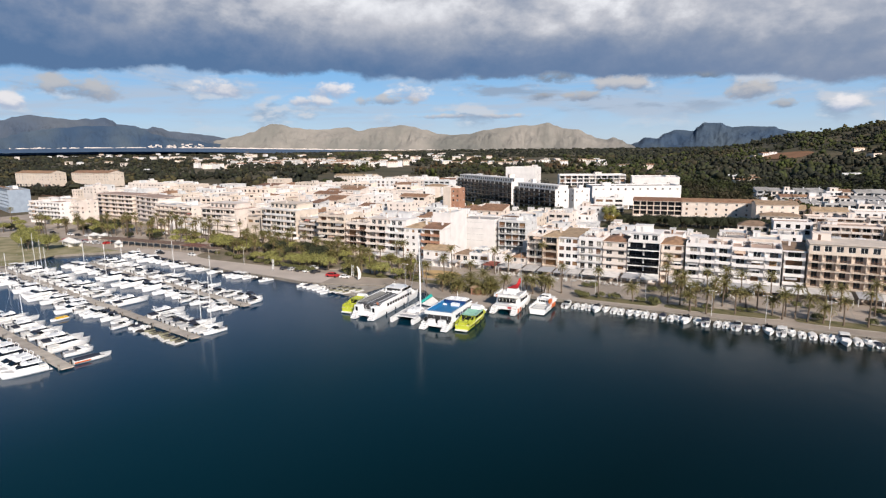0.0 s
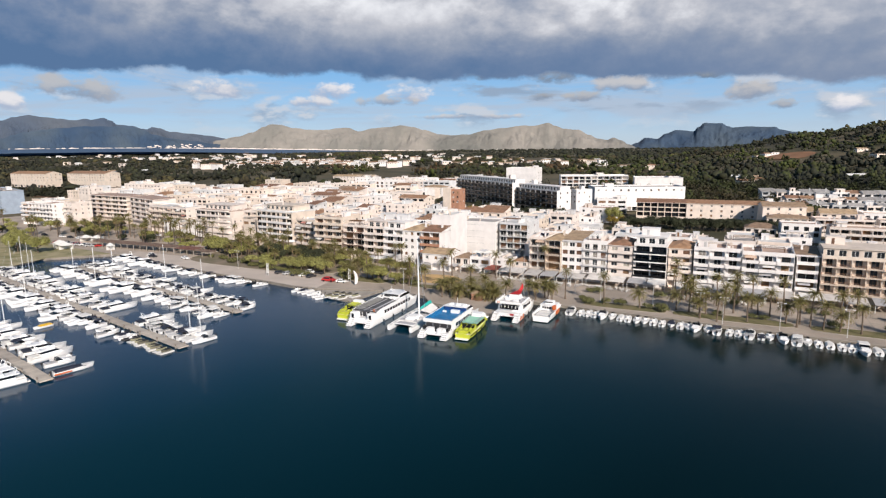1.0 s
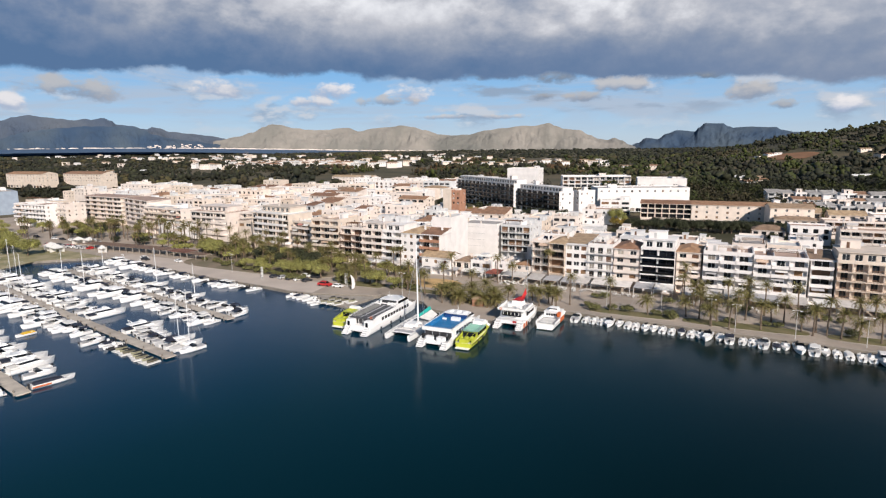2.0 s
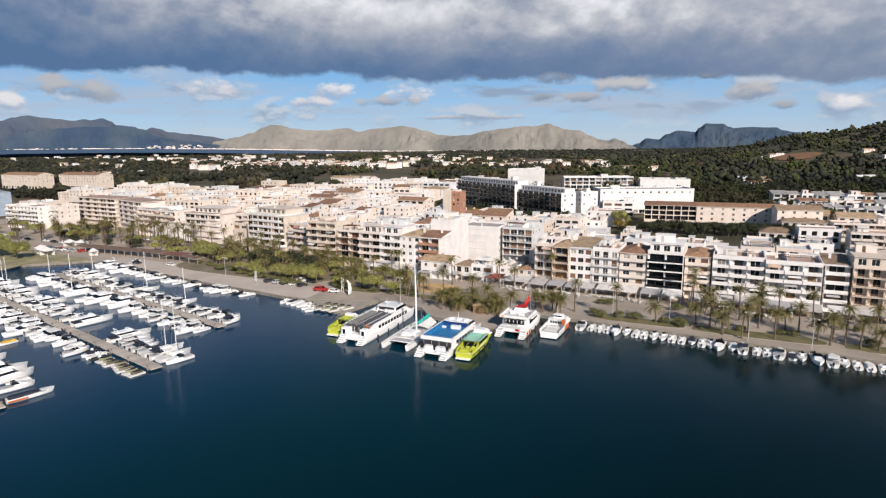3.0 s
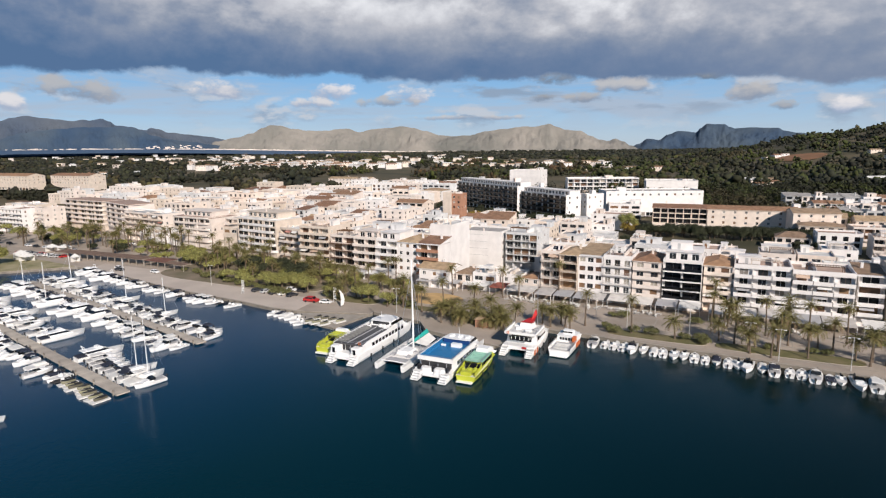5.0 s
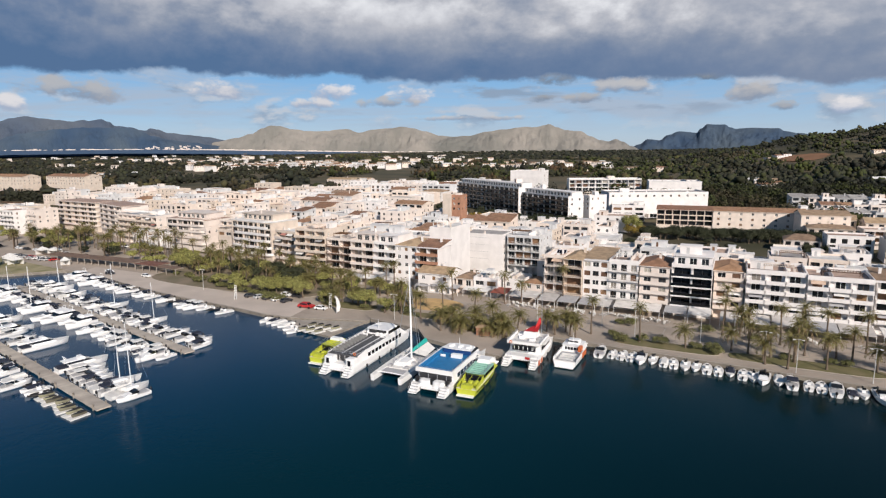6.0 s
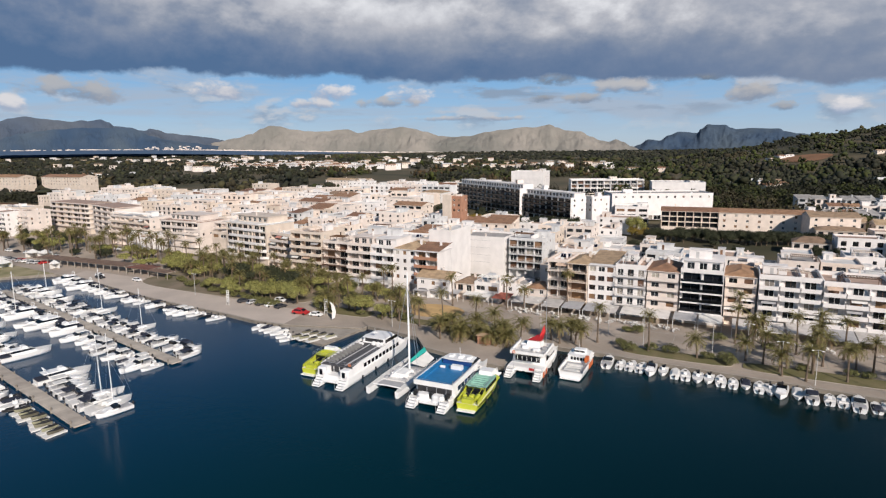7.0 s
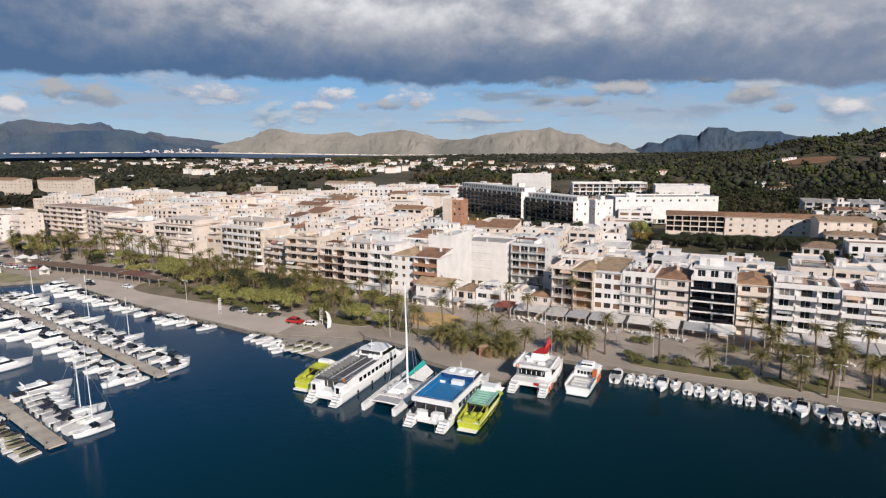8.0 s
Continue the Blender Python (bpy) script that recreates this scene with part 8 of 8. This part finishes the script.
for k in range(12):
    s = rng.uniform(18, 112)
    palm(rng.choice((0, 0, 2, 1)), s, rng.choice((rng.uniform(26, 32), rng.uniform(9, 17))), rng.uniform(0, 360))
for s, d in ((-46, 0), (-42.5, 5.5), (-36, 4), (-30, 7), (-27, 2.5), (-48, 8), (-18, 12), (-9, 9)):
    palm(rng.choice((4, 2)), s, d, rng.uniform(0, 360))
# the park: loose rows of olive-green trees
for k in range(40):
    s = rng.uniform(-214, -104)
    d = rng.uniform(24 - 14 * (s + 186) / 65 if s > -186 else 30, 43)
    plant(rng.choice(TREES), at(s, d, 1.0, rng.uniform(0, 360)), "park_tree", "olive-green broad park tree with a loose crown", "park trees")
for k in range(6):
    s = rng.uniform(-104, -72)
    plant(rng.choice(TREES[:3]), at(s, rng.uniform(14, 36), 1.0, rng.uniform(0, 360)), "park_tree", "yellowish-green park tree with a loose crown", "park trees")
for k in range(50):
    s = rng.uniform(-180, -84)
    palm(rng.choice((0, 0, 1, 1, 2)), s, rng.uniform(max(12, 24 - 14 * (s + 186) / 65), 42), rng.uniform(0, 360))
for k in range(7):
    plant(PINES[k % 3], at(-150 + k * 5 + rng.uniform(-2, 2), rng.uniform(24, 32), 1.0, rng.uniform(0, 360)), "pine_tree", "dark green spreading pine in the park", "park trees")
for k in range(26):
    s = rng.uniform(-184, -112)
    plant(rng.choice(BUSHES), at(s, 22 - 14 * (s + 186) / 65 + rng.uniform(-1.5, 2.5), 1.1, rng.uniform(0, 360)), "shrub", "low rounded green shrub at the park edge", "shrubs")
for k in range(24):
    s = rng.uniform(-3, 105)
    plant(rng.choice(BUSHES), at(s, rng.choice((rng.uniform(11.5, 16), rng.uniform(27, 30))), 1.1, rng.uniform(0, 360)), "shrub", "small dark shrub in a promenade bed", "shrubs")
# palms and bright shrubs on the beds between the quay and the playground
for k in range(12):
    palm(rng.choice((0, 1, 2, 2)), rng.uniform(-98, -64), rng.uniform(8, 22), rng.uniform(0, 360))
for k in range(5):
    plant(rng.choice(TREES[:3]), at(rng.uniform(-98, -70), rng.uniform(9, 18), 1.0, rng.uniform(0, 360)), "park_tree", "bright yellow-green park tree near the quay", "park trees")
for k in range(10):
    plant(rng.choice(BUSHES[1:]), at(rng.uniform(-98, -60), rng.uniform(8, 18), 1.1, rng.uniform(0, 360)), "shrub", "bright green shrub at the quay bed", "shrubs")
for k in range(6):
    plant(rng.choice(TREES), at(rng.uniform(-150, -104), rng.uniform(11, 18), 1.0, rng.uniform(0, 360)), "park_tree", "olive-green park tree at the quay edge", "park trees")
# forecourt: tall palms and dark trees before the apartment blocks, olive trees behind the pergola
for k in range(28):
    s = rng.uniform(-345, -236)
    palm(rng.choice((1, 1, 3, 0)), s, rng.uniform(32, 58), rng.uniform(0, 360))
for k in range(14):
    s = rng.uniform(-372, -318)
    plant(rng.choice(HEDGE), at(s, rng.uniform(66, 80), 1.2, rng.uniform(0, 360)), "evergreen_tree", "dark tree before the curved apartment blocks", "forecourt trees")
for k in range(9):
    palm(rng.choice((0, 1)), rng.uniform(-246, -190), rng.uniform(34, 50), rng.uniform(0, 360))
for k in range(14):
    s = rng.uniform(-246, -190)
    plant(rng.choice(TREES + HEDGE[:1]), at(s, rng.uniform(34, 52), 1.0, rng.uniform(0, 360)), "park_tree", "yellow-olive tree behind the pergola", "park trees")
for k in range(20):
    s = rng.uniform(-352, -250)
    plant(rng.choice(TREES + HEDGE), at(s, rng.uniform(40, 64), 1.0, rng.uniform(0, 360)), "park_tree", "olive tree on the forecourt among tall palms", "forecourt trees")
# round pines on the grass bank and dark trees between the back blocks
BROAD = leaf_tree_mesh(95, 10.5, 6.0, 0.8, LEAF, 6000, 0.25)
for s, d in ((-288, -9), (-276, -6), (-300, -4), (-312, 4)):
    plant(BROAD, at(s, d, 1.0, rng.uniform(0, 360)), "shade_tree", "broad bright yellow-green tree on the shore", "shore trees")
for k in range(10):
    palm(rng.choice((1, 0, 3)), rng.uniform(-420, -262), rng.uniform(8, 46), rng.uniform(0, 360))
for k in range(14):
    plant(rng.choice(TREES + HEDGE), at(rng.uniform(-470, -345), rng.uniform(20, 60), 1.0, rng.uniform(0, 360)), "park_tree", "tree beside the car park at the shore", "shore trees")
for k in range(7):
    LATER.append((at(-430 + (k % 7) * 12 + rng.uniform(-1, 1), 36 + 14 * (k // 7) + rng.uniform(-1, 1), 1.0, 80 + rng.uniform(-8, 8)), rng.choice((DARK, GEL, GREY, GEL)), "car parked on the lot behind the shore"))
for k in range(34):
    s = -16 + k * 2.5 + rng.uniform(-0.8, 0.8)
    p = Q(s, 190 + 0.09 * k * 2.5 + rng.uniform(-4, 4))
    plant(rng.choice(TALLHEDGE), pose(p.x, p.y, ground_z(p.x, p.y), 0, 0, rng.uniform(0, 360)), "evergreen_tree", "dark rounded evergreen in the row before the long peach building", "town trees")
for s, d in ((-24, 196), (-20, 200), (-27, 202)):
    p = Q(s, d)
    plant(GOLD, pose(p.x, p.y, ground_z(p.x, p.y), 0, 0, rng.uniform(0, 360)) @ pose(0, 0, 0), "garden_tree", "bright yellow-green garden tree", "town trees")
GREENTREE = leaf_tree_mesh(96, 12.5, 6.2, 0.95, LEAF, 6000, 0.2)
p = Q(-26, 203)
plant(GREENTREE, pose(p.x, p.y, ground_z(p.x, p.y), 0, 0, 40), "garden_tree", "tall yellow-green tree before the open loggias", "town trees")
for k in range(14):
    p = Q(rng.uniform(-40, 70), rng.uniform(156, 184))
    plant(rng.choice(HEDGE), pose(p.x, p.y, ground_z(p.x, p.y), 0, 0, rng.uniform(0, 360)), "garden_tree", "dark green garden tree among the town houses", "town trees")
for k in range(12):
    p = Q(rng.uniform(62, 96), rng.uniform(232, 254))
    plant(rng.choice(HEDGE), pose(p.x, p.y, ground_z(p.x, p.y), 0, 0, rng.uniform(0, 360)), "garden_tree", "dark tree beside the terraced houses", "town trees")
# dark planting along the hotel front, with yellowing trees beside the towers
for k in range(34):
    f = k / 33
    p = Q(-186 + 112 * f + rng.uniform(-4, 4), 272 - 58 * f + rng.uniform(-9, 9))
    plant(rng.choice(HEDGE), pose(p.x, p.y, ground_z(p.x, p.y), 0, 0, rng.uniform(0, 360)), "evergreen_tree", "dark evergreen before the hotel front", "hotel garden trees")
for k in range(16):
    p = Q(-92 + (k % 8) * 4.2 + rng.uniform(-1.5, 1.5), 196 + 14 * (k // 8) + (k % 8) * 3 + rng.uniform(-3, 3))
    plant(rng.choice(TALLHEDGE), pose(p.x, p.y, ground_z(p.x, p.y), 0, 0, rng.uniform(0, 360)), "evergreen_tree", "tall dark evergreen beside the hotel wing", "hotel garden trees")
for k in range(5):
    p = Q(-134 + k * 4, 226 + rng.uniform(-4, 4))
    plant(GOLD, pose(p.x, p.y, ground_z(p.x, p.y), 0, 0, rng.uniform(0, 360)), "garden_tree", "yellowing tree in the hotel garden", "hotel garden trees")

# ---- promenade furniture ----


FADED = material("faded_red_canvas", (0.30, 0.09, 0.06), 0.85, 0.25, 0.5, 4.0)


def awning(s0, s1, d0, depth, mat, label, h=3.1):
    root = thing("awning", at(s0, d0, 1.0), label, "awning", "terrace awnings")
    w = s1 - s0
    b = Builder()
    b.quad((0, 0, h - 0.4), (w, 0, h - 0.4), (w, depth, h + 0.25), (0, depth, h + 0.25))
    b.quad((0, 0, h - 0.5), (w, 0, h - 0.5), (w, depth, h + 0.15), (0, depth, h + 0.15))
    b.quad((0, 0, h - 0.4), (w, 0, h - 0.4), (w, 0, h - 0.6), (0, 0, h - 0.6))
    b.quad((0, 0, h - 0.5), (0, depth, h + 0.15), (0, depth, h + 0.25), (0, 0, h - 0.4))
    b.quad((w, 0, h - 0.5), (w, depth, h + 0.15), (w, depth, h + 0.25), (w, 0, h - 0.4))
    part("canopy", b, mat, root)
    h = round(h, 1)
    n = max(1, int(w / 4.5))
    for k in range(n + 1):
        b = CACHE.setdefault(("post", h), post_mesh(h))
        part("post", b, [], root, m=pose(0.1 + (w - 0.2) * k / n, 0.15, 0))


def post_mesh(h):
    b = Builder()
    b.box(-0.06, -0.06, 0, 0.06, 0.06, h - 0.45)
    return b.mesh("post", [FRAME_W])


for s0, s1, dep, mat, lab in ((-76, -58, 6, GREYCANVAS, "mauve-grey terrace awning on slim posts"), (-57, -47, 5, AWNING, "faded pale terrace awning on slim posts"), (-46, -39.5, 6, FADED, "faded red terrace awning on slim posts"), (-39, -29, 7, AWNING, "faded pale terrace awning on slim posts"),
                              (-28.5, -16, 8, AWNING, "faded pale terrace awning on slim posts"), (-15.5, -5, 7, AWNING, "faded grey terrace awning on slim posts"), (-4.5, 10, 7, AWNING, "faded grey terrace awning on slim posts"), (10.5, 24, 6.5, AWNING, "faded pale terrace awning on slim posts"), (26, 46, 8.5, AWNING, "pale terrace awning with a dark interior"), (46.5, 64, 9, AWNING, "pale terrace awning with a dark interior"), (65, 84, 8, AWNING, "faded pale terrace awning on slim posts"), (85, 112, 8, AWNING, "faded pale terrace awning on slim posts"), (-108, -80, 4, AWNING, "faded grey terrace awning on slim posts"), (-134, -122, 6, AWNING, "faded pale terrace awning on slim posts")):
    n = max(1, round((s1 - s0) / 7.0))
    for k in range(n):
        w_ = (s1 - s0) / n
        deep = dep * rng.uniform(0.78, 1.0)
        tone = mat if mat is not AWNING else rng.choice((AWNING, AWNING, CANVAS, GREYCANVAS))
        awning(s0 + k * w_ + 0.08, s0 + (k + 1) * w_ - rng.uniform(0.1, 0.7), 43.6 - deep, deep, tone, lab, 3.1 + rng.uniform(-0.2, 0.25))


def table_set():
    b = Builder()
    b.tube([(0, 0, 0.7), (0, 0, 0.74)], [0.42, 0.42], 12)
    b.tube([(0, 0, 0), (0, 0, 0.03), (0, 0, 0.05), (0, 0, 0.7)], [0.25, 0.25, 0.04, 0.04], 8, 1)
    return solid("cafe_table", b, [CANVAS, ALU], "white cafe table set out on the promenade", "table", "cafe tables")


def chair_set():
    b = Builder()
    b.box(-0.22, -0.22, 0.42, 0.22, 0.22, 0.46)
    b.box(-0.22, 0.18, 0.461, 0.22, 0.22, 0.85)
    b.tube([(-0.19, -0.2, 0.42), (-0.19, -0.2, 0.01), (-0.19, 0.2, 0.01), (-0.19, 0.2, 0.4), (0.19, 0.2, 0.4), (0.19, 0.2, 0.01), (0.19, -0.2, 0.01), (0.19, -0.2, 0.42)], [0.02] * 8, 4, 1)
    return solid("cafe_chair", b, [CANVAS, ALU], "white cafe chair beside a terrace table", "chair", "cafe chairs")


def lamp_post(s, d, h=8.0):
    root = thing("street_lamp", at(s, d, 1.0), "slim pale street lamp on the promenade", "street lamp", "promenade lamps")
    b = Builder()
    b.tube([(0, 0, 0), (0, 0, 0.5), (0, 0, h)], [0.14, 0.09, 0.06], 7)
    part("pole", b, RAIL, root)
    b = Builder()
    b.tube([(-0.9, 0, h - 0.05), (0, 0, h + 0.12), (0.9, 0, h - 0.05)], [0.04, 0.05, 0.04], 5)
    part("arm", b, RAIL, root)
    for x in (-0.95, 0.95):
        b = Builder()
        frustum(b, x - 0.3, x + 0.3, -0.15, 0.15, h - 0.14, h, 0.06, 0.04, 0.04)
        part("lantern", b, FRAME_W, root)


for s, d in ((43.3, 6.2), (36.8, 9.7), (22, 20), (5.4, 17.8), (-4.8, 23.7), (58, 6), (74, 6), (90, 6), (-24, 22), (30, 22), (-64, 4), (-150, 7)):
    lamp_post(s, d)
TB, CH = table_set(), chair_set()
rng = random.Random(77)
for k in range(70):
    s = rng.uniform(-38, 12) if k < 58 else rng.uniform(28, 60)
    d = rng.uniform(33, 37.5) if k < 58 else rng.uniform(31, 34)
    m = at(s, d, 1.0, rng.uniform(0, 360))
    if k:
        copy_thing(TB, m)
    else:
        TB.matrix_basis = m
    for j in range(2):
        m2 = m @ pose(0, 0, 0, 0, 0, 180 * j) @ pose(0, 0.62, 0)
        if k or j:
            copy_thing(CH, m2)
        else:
            CH.matrix_basis = m2


def car(m, paint, label):
    root = thing("car", m, label, "car", "parked cars")
    b = Builder()
    prof = [(-2.1, 0.35), (2.1, 0.35), (2.15, 0.75), (1.2, 0.9), (0.5, 1.42), (-1.2, 1.45), (-1.95, 0.95), (-2.12, 0.8)]
    for y in (-0.85, 0.85):
        b.quad(*[(x, y * (0.86 if z > 1.2 else 1), z) for x, z in prof])
    for (x0, z0), (x1, z1) in zip(prof, prof[1:] + prof[:1]):
        k0, k1 = 0.86 if z0 > 1.2 else 1, 0.86 if z1 > 1.2 else 1
        b.quad((x0, -0.85 * k0, z0), (x1, -0.85 * k1, z1), (x1, 0.85 * k1, z1), (x0, 0.85 * k0, z0))
    part("body", b, paint, root)
    for nm, pts in (("windscreen", ((1.13, -0.7, 0.97), (1.13, 0.7, 0.97), (0.58, 0.66, 1.38), (0.58, -0.66, 1.38))), ("rear_window", ((-1.92, -0.7, 1.0), (-1.92, 0.7, 1.0), (-1.28, 0.66, 1.4), (-1.28, -0.66, 1.4)))):
        b = Builder()
        b.quad(*[(x * 1.012, y, z + 0.012) for x, y, z in pts])
        part(nm, b, TINTED, root)
    for sg in (-1, 1):
        b = Builder()
        b.quad((0.95, sg * 0.862, 0.95), (0.45, sg * 0.755, 1.36), (-1.15, sg * 0.755, 1.38), (-1.6, sg * 0.862, 0.97))
        part("side_window", b, TINTED, root)
    for x in (-1.3, 1.35):
        for sg in (-1, 1):
            b = Builder()
            b.tube([(x, sg * 0.68, 0.32), (x, sg * 0.88, 0.32)], [0.32, 0.32], 12)
            part("wheel", b, BLACKRUB, root)


car(at(-98, 3.4, 1.0, 5) @ Matrix.Scale(1.28, 4), RED, "large red car parked at the quay")
car(at(-92, 3.6, 1.0, 8), GEL, "white car parked at the quay")
car(at(-191, 13.5, 1.0, -6), GEL, "white car on the paved quay")
for k, (s, d) in enumerate(((-210, 10.5), (-214, 13), (-134, 11.5), (-115, 13), (-110, 13))):
    car(at(s, d, 1.0, rng.uniform(-8, 8)), DARK if k % 2 == 0 else GEL, "dark car parked by the park" if k % 2 == 0 else "pale car parked by the park")
for k in range(12):
    p = Q(-300 + k * 3.1, 18 + (k % 3))
    car(pose(p.x, p.y, 1.0, 0, 0, QA + 80 + rng.uniform(-6, 6)), rng.choice((DARK, GEL, GREY, RED)), "car parked in a row by the marina")

for k in range(10):
    car(at(-338 + k * 8.5 + rng.uniform(-1, 1), rng.choice((60, 33)), 1.0, rng.uniform(-5, 5)), rng.choice((DARK, GEL, GREY, GEL)), "car parked along the forecourt")

for k in range(5):
    car(at(-126 + k * 4.2, 6.8 + rng.uniform(-0.4, 0.4), 1.0, 70 + rng.uniform(-8, 8)), (DARK, GREY, DARK, GEL, DARK)[k], "car parked at the park edge by the quay")

for late in LATER:
    car(*late)

# long low pergola shed behind the marina quay
def pergola(s0, d0, turn, w, deep, mat, label):
    root = thing("pergola", at(s0, d0, 1.0, turn), label, "pergola", "quay pergolas")
    b = Builder()
    n = int(w / 1.25)
    for k in range(n):
        b = Builder()
        b.box(k * 1.25, -0.3, 2.95, k * 1.25 + 0.95, deep + 0.3, 3.1)
        part("slat", b, mat, root, "weathered roof slat")
    for y in (0.1, deep - 0.1):
        b = Builder()
        b.box(-0.2, y - 0.1, 2.7, w + 0.2, y + 0.1, 2.948)
        part("beam", b, KERB, root)
    n = max(2, int(w / 4.5))
    for k in range(n + 1):
        b = CACHE.setdefault(("pergola_post",), pergola_post())
        part("post", b, [], root, m=pose(0.1 + (w - 0.2) * k / n, 0.1, 0))
        if k % 3 == 0:
            part("post", b, [], root, m=pose(0.1 + (w - 0.2) * k / n, deep - 0.1, 0))


def pergola_post():
    b = Builder()
    b.box(-0.14, -0.09, 0, 0.14, 0.09, 2.7)
    return b.mesh("post", [KERB])


FADEDWOOD = material("weathered_brown_slats", (0.20, 0.135, 0.10), 0.8, 0.3, 0.4, 4.0)
pergola(-271, 18.5, 3, 62, 7, FADEDWOOD, "long low pergola with weathered brown slats on pale posts")
pergola(-208, 21, 0, 14, 7, material("weathered_red_slats", (0.20, 0.095, 0.07), 0.8, 0.3, 0.4, 4.0), "pergola with a reddish brown slatted roof")
pergola(-193.5, 20.5, -4, 13, 4, FADEDWOOD, "short open pergola of weathered slats at the park edge")


def marquee(s, d, w, dep, turn=0):
    root = thing("marquee", at(s, d, 1.05, turn), "white market tent with a peaked canvas roof", "tent", "market tents")
    b = Builder()
    b.quad((-0.2, -0.2, 2.4), (w + 0.2, -0.2, 2.4), (w / 2, dep / 2, 4.1))
    b.quad((w + 0.2, -0.2, 2.4), (w + 0.2, dep + 0.2, 2.4), (w / 2, dep / 2, 4.1))
    b.quad((w + 0.2, dep + 0.2, 2.4), (-0.2, dep + 0.2, 2.4), (w / 2, dep / 2, 4.1))
    b.quad((-0.2, dep + 0.2, 2.4), (-0.2, -0.2, 2.4), (w / 2, dep / 2, 4.1))
    part("canopy", b, CANVAS, root)
    b = Builder()
    b.box(0, dep - 0.05, 0, w, dep, 2.38)
    b.box(0, 0, 0, 0.05, dep - 0.05, 2.38)
    part("side_cloth", b, CANVAS, root)
    for x in (0.05, w - 0.05):
        b = Builder()
        b.tube([(x, 0.05, 0), (x, 0.05, 2.42)], [0.05, 0.05], 6)
        part("post", b, ALU, root)


for s, d in ((-275, 4), (-281, 5), (-287, 8), (-250, 13.5), (-292, 26), (-285, 28)):
    marquee(s, d, 5.0 if s < -255 else 2.8, 4.5 if s < -255 else 2.8, 4)
# kiosk with a thatch-coloured hut near the low palms
root = thing("kiosk", at(-35, 0.5, 1.0, 10), "small brown timber kiosk under the palms", "kiosk")
b = Builder()
b.box(0, 0, 0, 3.6, 3, 2.4)
part("wall", b, BRICKY, root)
b = Builder()
frustum(b, -0.5, 4.1, -0.5, 3.5, 2.4, 3.3, 1.4, 1.2, 1.2)
part("roof", b, TILE_PALE, root)
# white frames with stacked ladders and a curved sail banner at the quay
for s, d in ((-128, 1.5), (-90, 6)):
    root = thing("sign_frame", at(s, d, 1.0), "white slatted display frame on the quay", "sign frame", "display frames")
    b = Builder()
    for x in (-0.5, 0.5):
        b.tube([(x, 0, 0), (x, 0.3, 5.2)], [0.07, 0.07], 5)
    part("upright", b, FRAME_W, root)
    for k in range(7):
        b = Builder()
        b.box(-0.55, 0.1 + k * 0.03, 1.2 + k * 0.6, 0.55, 0.16 + k * 0.03, 1.5 + k * 0.6)
        part("slat", b, FRAME_W, root)
root = thing("banner", at(-84, 2.0, 1.0, 30), "white curved feather banner on the quay", "banner")
b = Builder()
pts = [(-0.5, 0), (0.55, 0.6), (0.9, 2.4), (0.5, 4.2), (-0.35, 5.4), (-0.9, 5.6), (-0.5, 4.6), (-0.3, 2.5)]
b.quad(*[(x, 0, z + 0.3) for x, z in pts])
b.quad(*[(x, 0.05, z + 0.3) for x, z in pts])
part("cloth", b, CANVAS, root)
b = Builder()
b.tube([(-0.5, 0.02, 0), (-0.35, 0.02, 2.6), (-0.5, 0.02, 4.8), (-0.95, 0.02, 5.9)], [0.04, 0.03, 0.02, 0.01], 5)
part("pole", b, ALU, root)
